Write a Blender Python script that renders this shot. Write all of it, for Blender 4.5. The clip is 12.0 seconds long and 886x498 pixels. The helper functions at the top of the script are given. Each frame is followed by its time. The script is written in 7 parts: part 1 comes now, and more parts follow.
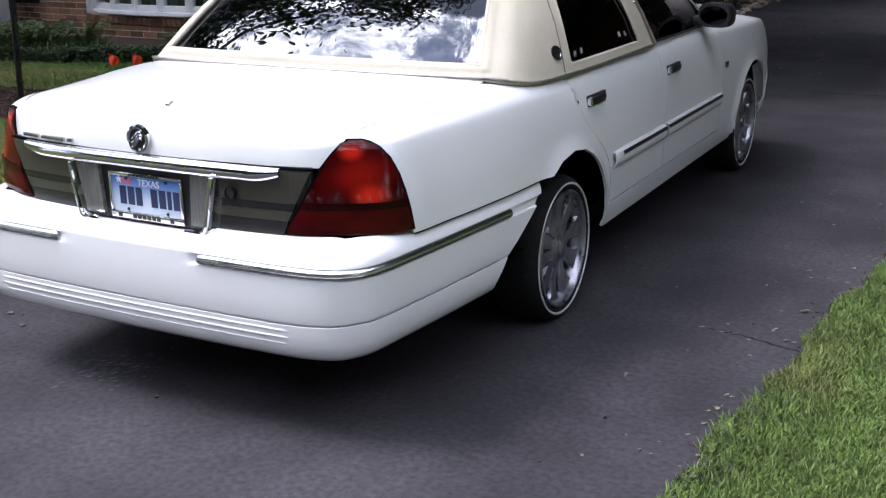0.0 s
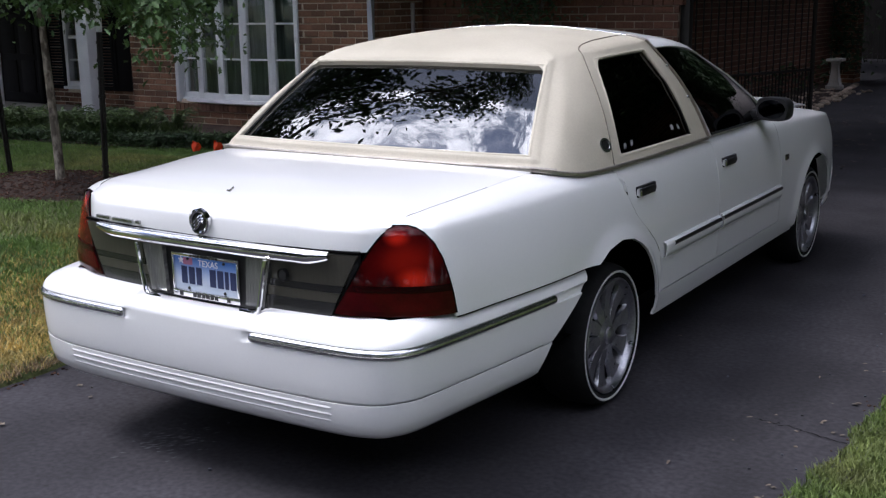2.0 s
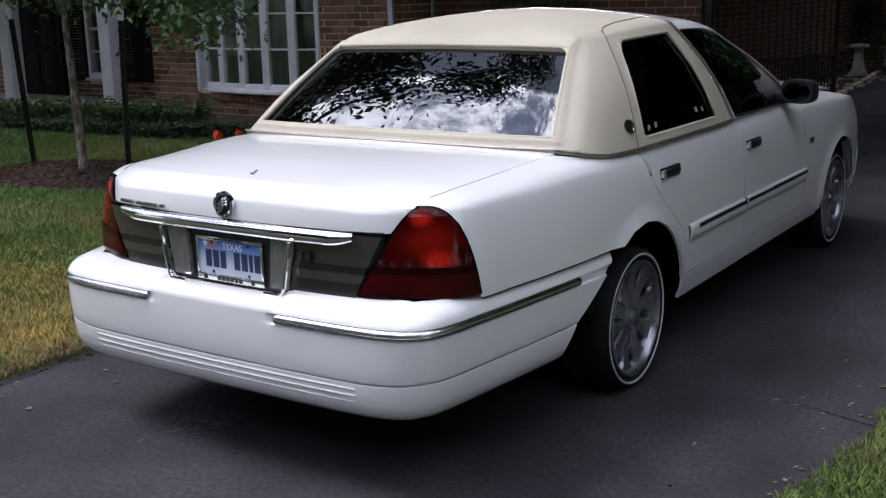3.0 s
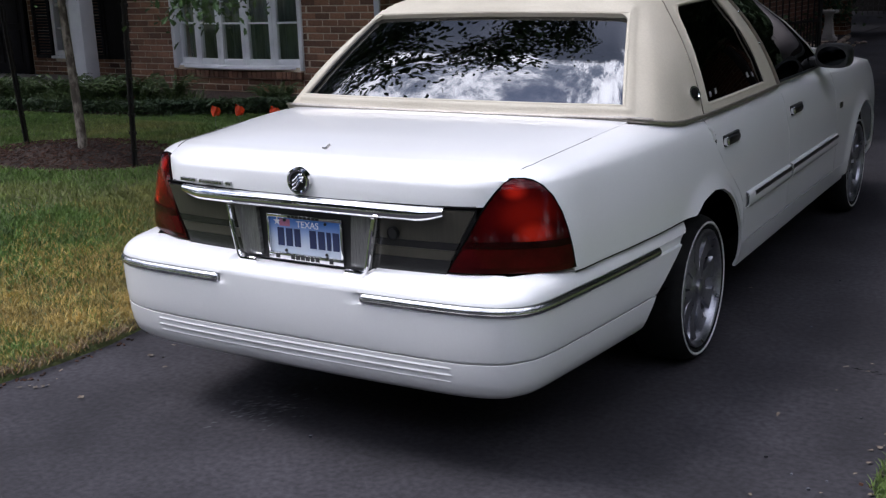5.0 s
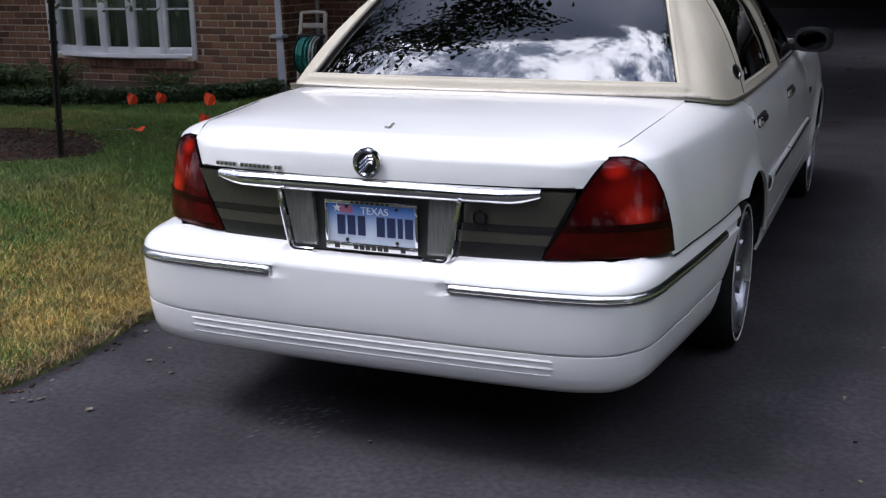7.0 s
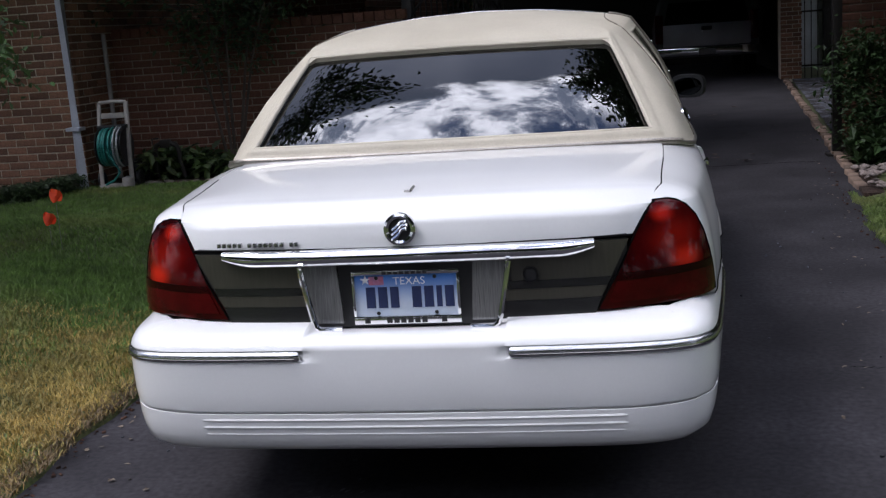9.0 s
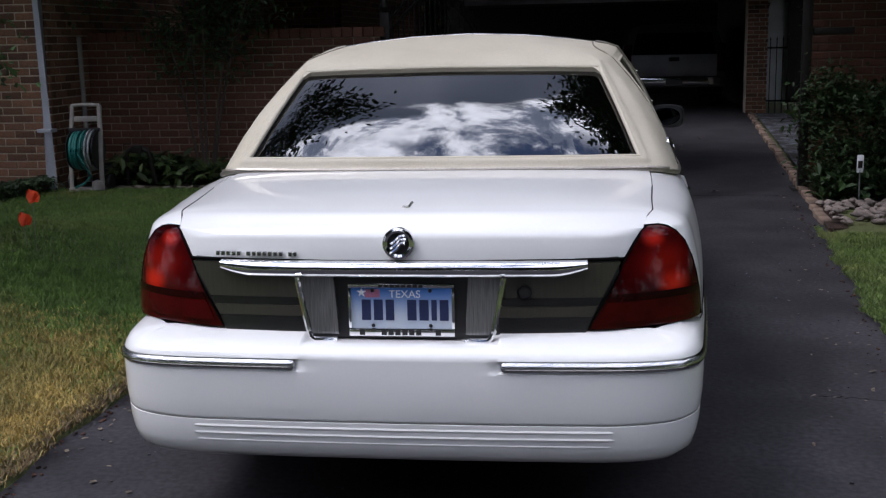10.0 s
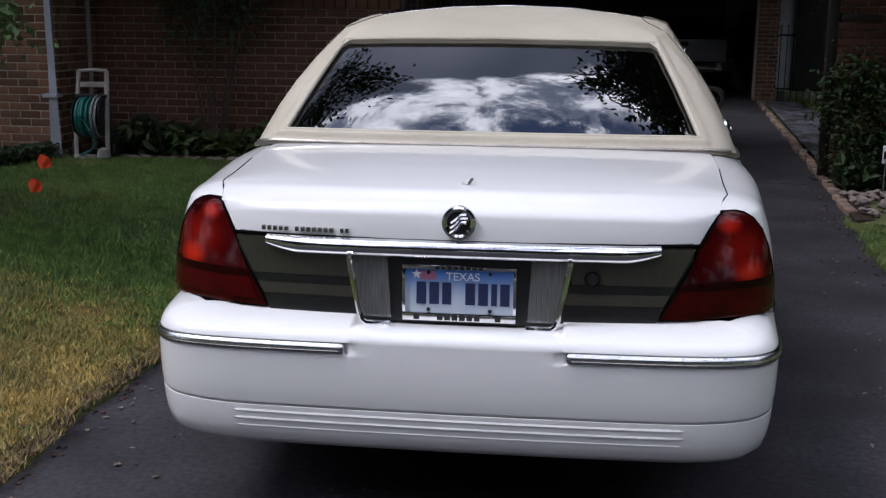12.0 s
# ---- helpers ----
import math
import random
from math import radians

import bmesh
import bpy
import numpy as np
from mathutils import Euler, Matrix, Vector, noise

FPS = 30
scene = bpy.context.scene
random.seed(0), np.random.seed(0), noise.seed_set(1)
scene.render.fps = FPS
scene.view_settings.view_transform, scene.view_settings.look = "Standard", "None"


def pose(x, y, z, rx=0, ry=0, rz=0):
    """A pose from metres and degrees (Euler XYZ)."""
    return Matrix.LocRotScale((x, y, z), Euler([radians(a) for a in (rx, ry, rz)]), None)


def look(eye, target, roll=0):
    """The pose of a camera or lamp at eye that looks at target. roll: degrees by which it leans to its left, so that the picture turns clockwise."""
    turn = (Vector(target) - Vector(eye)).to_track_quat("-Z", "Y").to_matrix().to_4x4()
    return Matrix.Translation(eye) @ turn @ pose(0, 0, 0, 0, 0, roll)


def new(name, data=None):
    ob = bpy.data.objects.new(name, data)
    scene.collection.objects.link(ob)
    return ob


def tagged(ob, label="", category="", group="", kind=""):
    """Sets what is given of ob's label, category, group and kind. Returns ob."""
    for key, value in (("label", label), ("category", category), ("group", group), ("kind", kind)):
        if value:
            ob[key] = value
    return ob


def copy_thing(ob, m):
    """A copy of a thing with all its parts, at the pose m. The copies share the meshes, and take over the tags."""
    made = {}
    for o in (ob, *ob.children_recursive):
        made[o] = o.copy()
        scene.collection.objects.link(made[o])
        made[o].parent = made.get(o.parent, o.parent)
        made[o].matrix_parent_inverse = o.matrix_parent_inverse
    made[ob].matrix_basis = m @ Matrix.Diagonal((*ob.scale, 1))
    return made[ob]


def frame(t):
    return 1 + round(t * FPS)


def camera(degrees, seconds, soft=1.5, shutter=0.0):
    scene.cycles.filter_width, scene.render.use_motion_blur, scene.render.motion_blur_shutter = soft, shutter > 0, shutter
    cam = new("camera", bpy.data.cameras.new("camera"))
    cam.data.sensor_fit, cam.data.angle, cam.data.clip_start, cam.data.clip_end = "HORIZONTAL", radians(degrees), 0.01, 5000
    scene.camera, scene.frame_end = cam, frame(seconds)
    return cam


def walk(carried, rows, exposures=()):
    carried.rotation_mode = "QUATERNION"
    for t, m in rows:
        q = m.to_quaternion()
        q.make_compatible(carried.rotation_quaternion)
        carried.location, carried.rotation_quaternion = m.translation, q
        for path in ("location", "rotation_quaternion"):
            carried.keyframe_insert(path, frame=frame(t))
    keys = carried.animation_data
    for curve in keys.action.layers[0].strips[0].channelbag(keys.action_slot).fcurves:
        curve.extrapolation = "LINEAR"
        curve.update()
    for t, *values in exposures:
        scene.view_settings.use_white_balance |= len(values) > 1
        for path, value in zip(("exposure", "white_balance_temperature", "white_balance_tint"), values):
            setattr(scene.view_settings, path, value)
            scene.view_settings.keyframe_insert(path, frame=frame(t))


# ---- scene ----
cam = camera(43.4, 12.0, soft=1.3)
PATH = [
    (0, (2.602, -2.495, 1.617), (1.655, -0.836, 1.026), -0.9),
    (0.5, (2.701, -2.486, 1.64), (1.699, -0.838, 1.109), -2.1),
    (1, (2.786, -2.491, 1.636), (1.76, -0.846, 1.144), -2.5),
    (1.5, (2.786, -2.517, 1.641), (1.715, -0.892, 1.18), -2.0),
    (2, (2.777, -2.535, 1.642), (1.684, -0.918, 1.203), -0.9),
    (2.5, (2.781, -2.542, 1.641), (1.663, -0.942, 1.204), -1.1),
    (2.7, (2.774, -2.536, 1.63), (1.654, -0.942, 1.179), -1.3),
    (4.3, (2.599, -2.654, 1.557), (1.502, -1.043, 1.112), -2.7),
    (4.5, (2.485, -2.681, 1.62), (1.443, -1.051, 1.112), -2.6),
    (5, (2.334, -2.695, 1.597), (1.291, -1.063, 1.095), -2.1),
    (5.5, (2.138, -2.68, 1.604), (1.129, -1.03, 1.092), -2.6),
    (6, (1.98, -2.783, 1.579), (1.009, -1.105, 1.088), -1.8),
    (6.5, (1.814, -2.899, 1.549), (0.91, -1.185, 1.053), -0.1),
    (6.9, (1.624, -2.841, 1.505), (0.784, -1.109, 0.965), -2.1),
    (7, (1.548, -2.83, 1.521), (0.761, -1.066, 1.005), -1.0),
    (8.8, (0.764, -2.901, 1.474), (0.402, -0.967, 1.114), -3.2),
    (9, (0.682, -2.924, 1.472), (0.322, -0.997, 1.075), -4.0),
    (9.5, (0.565, -2.996, 1.479), (0.25, -1.057, 1.102), -2.4),
    (10, (0.581, -3.012, 1.483), (0.297, -1.065, 1.115), -1.2),
    (10.5, (0.591, -2.985, 1.482), (0.339, -1.037, 1.108), -1.7),
    (11, (0.594, -3.0, 1.485), (0.321, -1.049, 1.141), -1.3),
    (11.5, (0.52, -2.999, 1.467), (0.256, -1.051, 1.106), -0.9),
    (12, (0.359, -2.837, 1.448), (0.092, -0.897, 1.044), 0.6),
]
walk(cam, [(t, look(eye, target, roll)) for t, eye, target, roll in PATH], [(0, 0.56, 5900, 17), (0.8, 0.42, 5900, 17), (2.0, 0.01, 5900, 17), (3.0, -0.17, 5900, 17), (5.0, -0.17, 5900, 17), (7.0, -0.17, 5900, 17), (9.0, -0.37, 5900, 17), (10.0, -0.49, 5900, 17), (12, -0.55, 5900, 17)])

# ---- world, sun, exposure ----
SUN_ELEV, SUN_AZ = 57.0, 244.0  # degrees; azimuth clockwise from +y, where the light comes from
world = bpy.data.worlds.new("sky")
scene.world = world
world.use_nodes = True
wn, wl = world.node_tree.nodes, world.node_tree.links
wn.clear()
w_out = wn.new("ShaderNodeOutputWorld")
w_bg = wn.new("ShaderNodeBackground")
w_sky = wn.new("ShaderNodeTexSky")
w_sky.sky_type, w_sky.sun_disc = "NISHITA", False
w_sky.sun_elevation, w_sky.sun_rotation = radians(SUN_ELEV), radians(SUN_AZ)
w_co = wn.new("ShaderNodeTexCoord")
def w_noise(scale, detail, rough, distortion=0.0):
    q = wn.new("ShaderNodeTexNoise")
    q.inputs["Scale"].default_value, q.inputs["Detail"].default_value = scale, detail
    q.inputs["Roughness"].default_value, q.inputs["Distortion"].default_value = rough, distortion
    wl.new(w_co.outputs["Generated"], q.inputs["Vector"])
    return q.outputs["Fac"]


def w_colours(fac, *stops):
    q = wn.new("ShaderNodeValToRGB")
    e = q.color_ramp.elements
    e[0].position, e[1].position = stops[0][0], stops[-1][0]
    e[0].color, e[1].color = (*stops[0][1], 1), (*stops[-1][1], 1)
    for at, colour in stops[1:-1]:
        e.new(at).color = (*colour, 1)
    wl.new(fac, q.inputs["Fac"])
    return q.outputs["Color"]


def w_range(v, lo, hi, a=0.0, b=1.0):
    q = wn.new("ShaderNodeMapRange")
    q.interpolation_type = "SMOOTHSTEP"
    for key, val in (("From Min", lo), ("From Max", hi), ("To Min", a), ("To Max", b)):
        q.inputs[key].default_value = val
    wl.new(v, q.inputs["Value"])
    return q.outputs["Result"]


def w_blend(fac, a, b, mode="MIX"):
    q = wn.new("ShaderNodeMix")
    q.data_type, q.blend_type = "RGBA", mode
    for key, val in (("Factor", fac), ("A", a), ("B", b)):
        if isinstance(val, (float, tuple)):
            q.inputs[key].default_value = val
        else:
            wl.new(val, q.inputs[key])
    return q.outputs["Result"]


w_bg.inputs["Strength"].default_value = 0.0435
w_sep = wn.new("ShaderNodeSeparateXYZ")
wl.new(w_co.outputs["Generated"], w_sep.inputs[0])


def w_math(op, a, b, c=None):
    q = wn.new("ShaderNodeMath")
    q.operation = op
    for k, v in enumerate((a, b, c)):
        if v is None:
            continue
        if isinstance(v, (int, float)):
            q.inputs[k].default_value = v
        else:
            wl.new(v, q.inputs[k])
    return q.outputs[0]


# a crinkled bank of cumulus with blue gaps on the sun's side of the sky, smooth grey cloud on the other;
# paler overhead than at the horizon
w_bank = w_math("SUBTRACT", w_math("MULTIPLY_ADD", w_sep.outputs["X"], 0.2, 0.205), w_sep.outputs["Y"])
w_edge = w_math("ADD", w_bank, w_math("MULTIPLY_ADD", w_noise(5.0, 12.0, 0.6), 0.34, -0.17))
w_grey = w_colours(w_noise(2.6, 5.0, 0.45), (0.36, (6.5, 7.6, 10.0)), (0.52, (12.5, 13.6, 16.5)), (0.68, (21.0, 22.0, 24.5)))
w_white = w_colours(w_noise(10.5, 13.0, 0.70, 0.2), (0.40, (17.0, 19.5, 25.0)), (0.46, (38.0, 40.0, 45.0)), (0.51, (95.0, 95.0, 96.0)), (0.60, (125.0, 125.0, 125.0)))
w_clear = w_blend(1.0, w_sky.outputs["Color"], (2.2, 2.6, 3.3, 1), "MULTIPLY")
w_gap = w_math("MULTIPLY", w_range(w_noise(6.2, 12.0, 0.62, 0.1), 0.45, 0.51, 0.96, 0.0), w_range(w_bank, 0.07, 0.17))
w_cumulus = w_blend(w_gap, w_white, w_clear)
w_cloud = w_blend(w_range(w_edge, -0.018, 0.018), w_grey, w_cumulus)
w_up = w_math("MULTIPLY_ADD", w_math("MAXIMUM", w_sep.outputs["Z"], 0.0), 0.72, 0.28)
wl.new(w_blend(1.0, w_cloud, w_up, "MULTIPLY"), w_bg.inputs["Color"])
wl.new(w_bg.outputs["Background"], w_out.inputs["Surface"])

sun_data = bpy.data.lights.new("sun", "SUN")
sun_data.energy, sun_data.angle, sun_data.color = 3.2, radians(22), (1.0, 0.96, 0.90)
sun = new("sun", sun_data)
_az, _el = radians(SUN_AZ), radians(SUN_ELEV)
sun.matrix_world = look((0, 0, 30), (-math.sin(_az) * math.cos(_el), -math.cos(_az) * math.cos(_el), 30 - math.sin(_el)))
scene.view_settings.exposure = 0.0

# ---- materials ----
def material(name, color, rough=0.6, metal=0.0, other=None, scale=8.0, fine=120.0, bump=0.0, bump_scale=None, spec=0.5, ior=None,
             coat=0.0, coat_rough=0.03, lo=0.35, hi=0.65, speck=0.12, rough_var=0.0, per_piece=0.0, stretch=None):
    """Base colour drifting to `other` with a large noise, speckled by a fine one, with relief."""
    m = bpy.data.materials.new(name)
    m.use_nodes = True
    nt = m.node_tree
    n, l = nt.nodes, nt.links
    b = n["Principled BSDF"]
    b.inputs["Metallic"].default_value = metal
    b.inputs["Roughness"].default_value = rough
    b.inputs["Specular IOR Level"].default_value = spec
    if ior:
        b.inputs["IOR"].default_value = ior
    if coat:
        b.inputs["Coat Weight"].default_value = coat
        b.inputs["Coat Roughness"].default_value = coat_rough
    tc = n.new("ShaderNodeTexCoord")
    vec = tc.outputs["Object"]
    if stretch:
        mp = n.new("ShaderNodeMapping")
        mp.inputs["Scale"].default_value = stretch
        l.new(vec, mp.inputs["Vector"])
        vec = mp.outputs["Vector"]
    big = n.new("ShaderNodeTexNoise")
    big.inputs["Scale"].default_value, big.inputs["Detail"].default_value = scale, 6.0
    small = n.new("ShaderNodeTexNoise")
    small.inputs["Scale"].default_value, small.inputs["Detail"].default_value = fine, 4.0
    l.new(vec, big.inputs["Vector"]), l.new(vec, small.inputs["Vector"])
    ramp = n.new("ShaderNodeValToRGB")
    ramp.color_ramp.elements[0].position, ramp.color_ramp.elements[1].position = lo, hi
    ramp.color_ramp.elements[0].color = (*color, 1)
    ramp.color_ramp.elements[1].color = (*(other or [c * 0.8 for c in color]), 1)
    l.new(big.outputs["Fac"], ramp.inputs["Fac"])
    mul = n.new("ShaderNodeMix")
    mul.data_type, mul.blend_type = "RGBA", "MULTIPLY"
    mul.inputs["Factor"].default_value = 1.0
    mr = n.new("ShaderNodeMapRange")
    mr.inputs["From Min"].default_value, mr.inputs["From Max"].default_value = 0.3, 0.7
    mr.inputs["To Min"].default_value, mr.inputs["To Max"].default_value = 1.0 - speck, 1.0 + speck
    l.new(small.outputs["Fac"], mr.inputs["Value"])
    l.new(ramp.outputs["Color"], mul.inputs["A"]), l.new(mr.outputs["Result"], mul.inputs["B"])
    out = mul.outputs["Result"]
    if per_piece:
        oi = n.new("ShaderNodeObjectInfo")
        hsv = n.new("ShaderNodeHueSaturation")
        pr = n.new("ShaderNodeMapRange")
        pr.inputs["To Min"].default_value, pr.inputs["To Max"].default_value = 1.0 - per_piece, 1.0 + per_piece
        geo = n.new("ShaderNodeNewGeometry")
        add = n.new("ShaderNodeMath")
        add.operation = "ADD"
        fr = n.new("ShaderNodeMath")
        fr.operation = "FRACT"
        l.new(oi.outputs["Random"], add.inputs[0]), l.new(geo.outputs["Random Per Island"], add.inputs[1])
        l.new(add.outputs[0], fr.inputs[0]), l.new(fr.outputs[0], pr.inputs["Value"])
        l.new(pr.outputs["Result"], hsv.inputs["Value"]), l.new(out, hsv.inputs["Color"])
        out = hsv.outputs["Color"]
    l.new(out, b.inputs["Base Color"])
    if rough_var:
        rr = n.new("ShaderNodeMapRange")
        rr.inputs["To Min"].default_value, rr.inputs["To Max"].default_value = max(0.02, rough - rough_var), rough + rough_var
        l.new(big.outputs["Fac"], rr.inputs["Value"]), l.new(rr.outputs["Result"], b.inputs["Roughness"])
    if bump:
        bn = n.new("ShaderNodeTexNoise")
        bn.inputs["Scale"].default_value, bn.inputs["Detail"].default_value = bump_scale or fine, 5.0
        l.new(vec, bn.inputs["Vector"])
        bp = n.new("ShaderNodeBump")
        bp.inputs["Strength"].default_value, bp.inputs["Distance"].default_value = 1.0, bump
        l.new(bn.outputs["Fac"], bp.inputs["Height"]), l.new(bp.outputs["Normal"], b.inputs["Normal"])
    return m


def glass(name, tint, ior=1.5, rough=0.0):
    m = bpy.data.materials.new(name)
    m.use_nodes = True
    b = m.node_tree.nodes["Principled BSDF"]
    b.inputs["Base Color"].default_value = (*tint, 1)
    b.inputs["Transmission Weight"].default_value = 1.0
    b.inputs["Roughness"].default_value, b.inputs["IOR"].default_value = rough, ior
    return m


M_PAINT = material("white_paint", (0.80, 0.80, 0.79), 0.32, scale=1.5, other=(0.77, 0.77, 0.765), speck=0.01, coat=0.8, coat_rough=0.05, rough_var=0.05)
M_PAINT.node_tree.nodes["Principled BSDF"].inputs["Specular IOR Level"].default_value = 0.35
M_VINYL = material("cream_vinyl", (0.51, 0.465, 0.37), 0.55, scale=3.0, other=(0.45, 0.408, 0.32), speck=0.05, bump=0.0012, bump_scale=420.0)
M_CHROME = material("chrome", (0.82, 0.82, 0.83), 0.08, 1.0, scale=20.0, speck=0.02, rough_var=0.04)
M_INSERT = material("satin_chrome", (0.74, 0.74, 0.75), 0.24, 1.0, scale=20.0, speck=0.02, rough_var=0.05)
M_DARKCHROME = material("brushed_dark_chrome", (0.30, 0.29, 0.27), 0.25, 1.0, scale=20.0, speck=0.03)
M_LETTER = material("worn_chrome_letter", (0.52, 0.52, 0.52), 0.2, 1.0, scale=30.0)
M_SEAM = material("brown_seam", (0.14, 0.115, 0.085), 0.8)
M_BELT = material("dull_belt_moulding", (0.46, 0.42, 0.37), 0.32, 0.8, scale=14.0)
M_BLACK = material("black_plastic", (0.010, 0.010, 0.011), 0.45, scale=12.0, speck=0.1)
M_GAP = material("dark_gap", (0.004, 0.004, 0.004), 0.95, spec=0.0)
M_SHUT = material("grey_shut_line", (0.30, 0.30, 0.295), 0.7, scale=12.0)
M_RUBBER = material("tyre_rubber", (0.007, 0.007, 0.007), 0.85, scale=20.0, spec=0.2, other=(0.011, 0.011, 0.011), bump=0.0008, bump_scale=150.0)
M_WHITEWALL = material("whitewall", (0.55, 0.55, 0.53), 0.6, scale=20.0, other=(0.5, 0.5, 0.48))
M_WHEEL = material("chrome_wheel", (0.29, 0.29, 0.31), 0.30, 0.88, scale=25.0, other=(0.36, 0.36, 0.39), rough_var=0.08)
M_TINT = glass("tinted_glass", (0.018, 0.020, 0.024), 2.5)
M_SIDEGLASS = glass("side_glass", (0.002, 0.0024, 0.003), 1.40)
M_STICKER = material("worn_sticker", (0.30, 0.30, 0.31), 0.6, scale=60.0, other=(0.06, 0.06, 0.07), fine=200.0, speck=0.4, lo=0.45, hi=0.6)
M_DARKTRIM = material("dark_trim", (0.06, 0.06, 0.06), 0.3, 0.8, scale=20.0)
M_PANE = glass("window_pane", (0.80, 0.86, 0.82), 1.5)
M_MIRROR = material("dimmed_mirror", (0.03, 0.031, 0.034), 0.04, 1.0)
M_INTERIOR = material("dark_upholstery", (0.03, 0.028, 0.027), 0.8, scale=10.0)
M_REFL = material("smoked_reflector", (0.046, 0.043, 0.033), 0.28, scale=10.0, speck=0.06, stretch=(12, 1, 1), fine=60.0, coat=0.25)
M_REFLDARK = material("smoked_reflector_dark", (0.012, 0.0118, 0.0115), 0.25, scale=10.0, coat=0.3)
M_LENSGREY = material("clear_lens", (0.16, 0.16, 0.155), 0.15, scale=12.0, other=(0.07, 0.07, 0.068), coat=1.0, stretch=(90, 1, 1), fine=30.0)
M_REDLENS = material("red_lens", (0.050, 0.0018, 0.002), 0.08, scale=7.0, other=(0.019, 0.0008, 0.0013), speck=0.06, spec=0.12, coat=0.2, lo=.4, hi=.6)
M_REDDARK = material("dark_red_lens", (0.052, 0.0018, 0.0025), 0.10, scale=9.0, other=(0.026, 0.001, 0.0014), spec=0.12, coat=0.1)
M_REDBAND = material("dark_red_band", (0.014, 0.0007, 0.001), 0.12, scale=9.0, other=(0.008, 0.0005, 0.0008), spec=0.12, coat=0.1)
M_PLATE = material("plate_blue_white", (0.42, 0.50, 0.62), 0.35, scale=9.0, other=(0.50, 0.55, 0.62), lo=0.3, hi=0.6, speck=0.02)


def printed_sky(m, z0, z1, color):
    """The plate's printed ground: pale below, running into blue above."""
    n, l = m.node_tree.nodes, m.node_tree.links
    b = n["Principled BSDF"]
    old = b.inputs["Base Color"].links[0].from_socket
    tc, sep = n.new("ShaderNodeTexCoord"), n.new("ShaderNodeSeparateXYZ")
    mr, mix = n.new("ShaderNodeMapRange"), n.new("ShaderNodeMix")
    mr.interpolation_type = "SMOOTHSTEP"
    mr.inputs["From Min"].default_value, mr.inputs["From Max"].default_value = z0, z1
    mix.data_type = "RGBA"
    mix.inputs["B"].default_value = (*color, 1)
    l.new(tc.outputs["Object"], sep.inputs[0]), l.new(sep.outputs["Z"], mr.inputs["Value"]), l.new(mr.outputs["Result"], mix.inputs["Factor"])
    l.new(old, mix.inputs["A"]), l.new(mix.outputs["Result"], b.inputs["Base Color"])


printed_sky(M_PLATE, .68, .785, (0.04, 0.16, 0.50))
M_NAVY = material("navy_ink", (0.02, 0.03, 0.09), 0.4)
M_WHITEINK = material("white_ink", (0.8, 0.8, 0.8), 0.4)
M_REDINK = material("red_ink", (0.42, 0.10, 0.14), 0.4, scale=30.0, other=(0.34, 0.16, 0.26))

M_ASPHALT = material("asphalt", (0.0195, 0.0180, 0.0212), 0.9, scale=1.7, other=(0.041, 0.0383, 0.0437), spec=0.3, fine=42.0, speck=0.34, bump=0.0009, bump_scale=190.0, rough_var=0.1)
M_BRICK = material("brown_red_brick", (0.235, 0.120, 0.070), 0.9, scale=2.6, other=(0.135, 0.068, 0.042), fine=60.0, speck=0.25, bump=0.003, bump_scale=70.0, per_piece=0.45)
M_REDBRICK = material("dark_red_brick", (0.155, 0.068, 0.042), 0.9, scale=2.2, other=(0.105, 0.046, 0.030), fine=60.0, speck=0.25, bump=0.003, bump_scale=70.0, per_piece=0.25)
M_MORTAR = material("grey_mortar", (0.60, 0.52, 0.40), 0.95, scale=5.0, other=(0.44, 0.38, 0.29), fine=90.0, speck=0.2, bump=0.002)
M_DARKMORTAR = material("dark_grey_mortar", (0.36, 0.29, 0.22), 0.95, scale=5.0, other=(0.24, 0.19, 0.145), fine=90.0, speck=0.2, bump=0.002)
M_WHITEWOOD = material("white_painted_wood", (0.81, 0.82, 0.84), 0.5, scale=3.0, other=(0.68, 0.69, 0.72), speck=0.04)
M_CURTAIN = material("green_grey_curtain", (0.13, 0.17, 0.14), 0.9, scale=4.0, other=(0.06, 0.085, 0.07), stretch=(6, 1, 0.4))
M_SHUTTER = material("black_shutter", (0.010, 0.009, 0.011), 0.8, spec=0.15)
M_CONCRETE = material("concrete", (0.38, 0.36, 0.33), 0.9, scale=2.0, other=(0.28, 0.265, 0.245), fine=90.0, speck=0.15, bump=0.002)
M_GALV = material("painted_downspout", (0.50, 0.53, 0.60), 0.45, 0.0, scale=4.0, other=(0.42, 0.45, 0.5))
M_IRON = material("black_iron", (0.014, 0.013, 0.013), 0.5, 0.3, scale=15.0, other=(0.022, 0.018, 0.015))
M_SHINGLE = material("grey_brown_shingle", (0.17, 0.15, 0.145), 0.9, scale=1.5, other=(0.12, 0.105, 0.10), stretch=(1, 1, 8), fine=70.0, speck=0.3)
M_SIDING = material("pale_siding", (0.55, 0.57, 0.58), 0.6, scale=2.0)
# near-black, so that darkness round the carport comes from the colour
M_DARKSCREEN = material("near_black_screen", (0.018, 0.015, 0.012), 0.9, scale=3.0)
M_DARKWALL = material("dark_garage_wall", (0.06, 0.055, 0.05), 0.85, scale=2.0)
M_CHIP = material("bark_chip", (0.080, 0.036, 0.021), 0.95, scale=20.0, other=(0.028, 0.013, 0.009), per_piece=0.4)
M_SOIL = material("dark_mulch", (0.020, 0.011, 0.007), 0.95, scale=6.0, other=(0.042, 0.021, 0.013), fine=60.0, speck=0.4, bump=0.02, bump_scale=40.0)
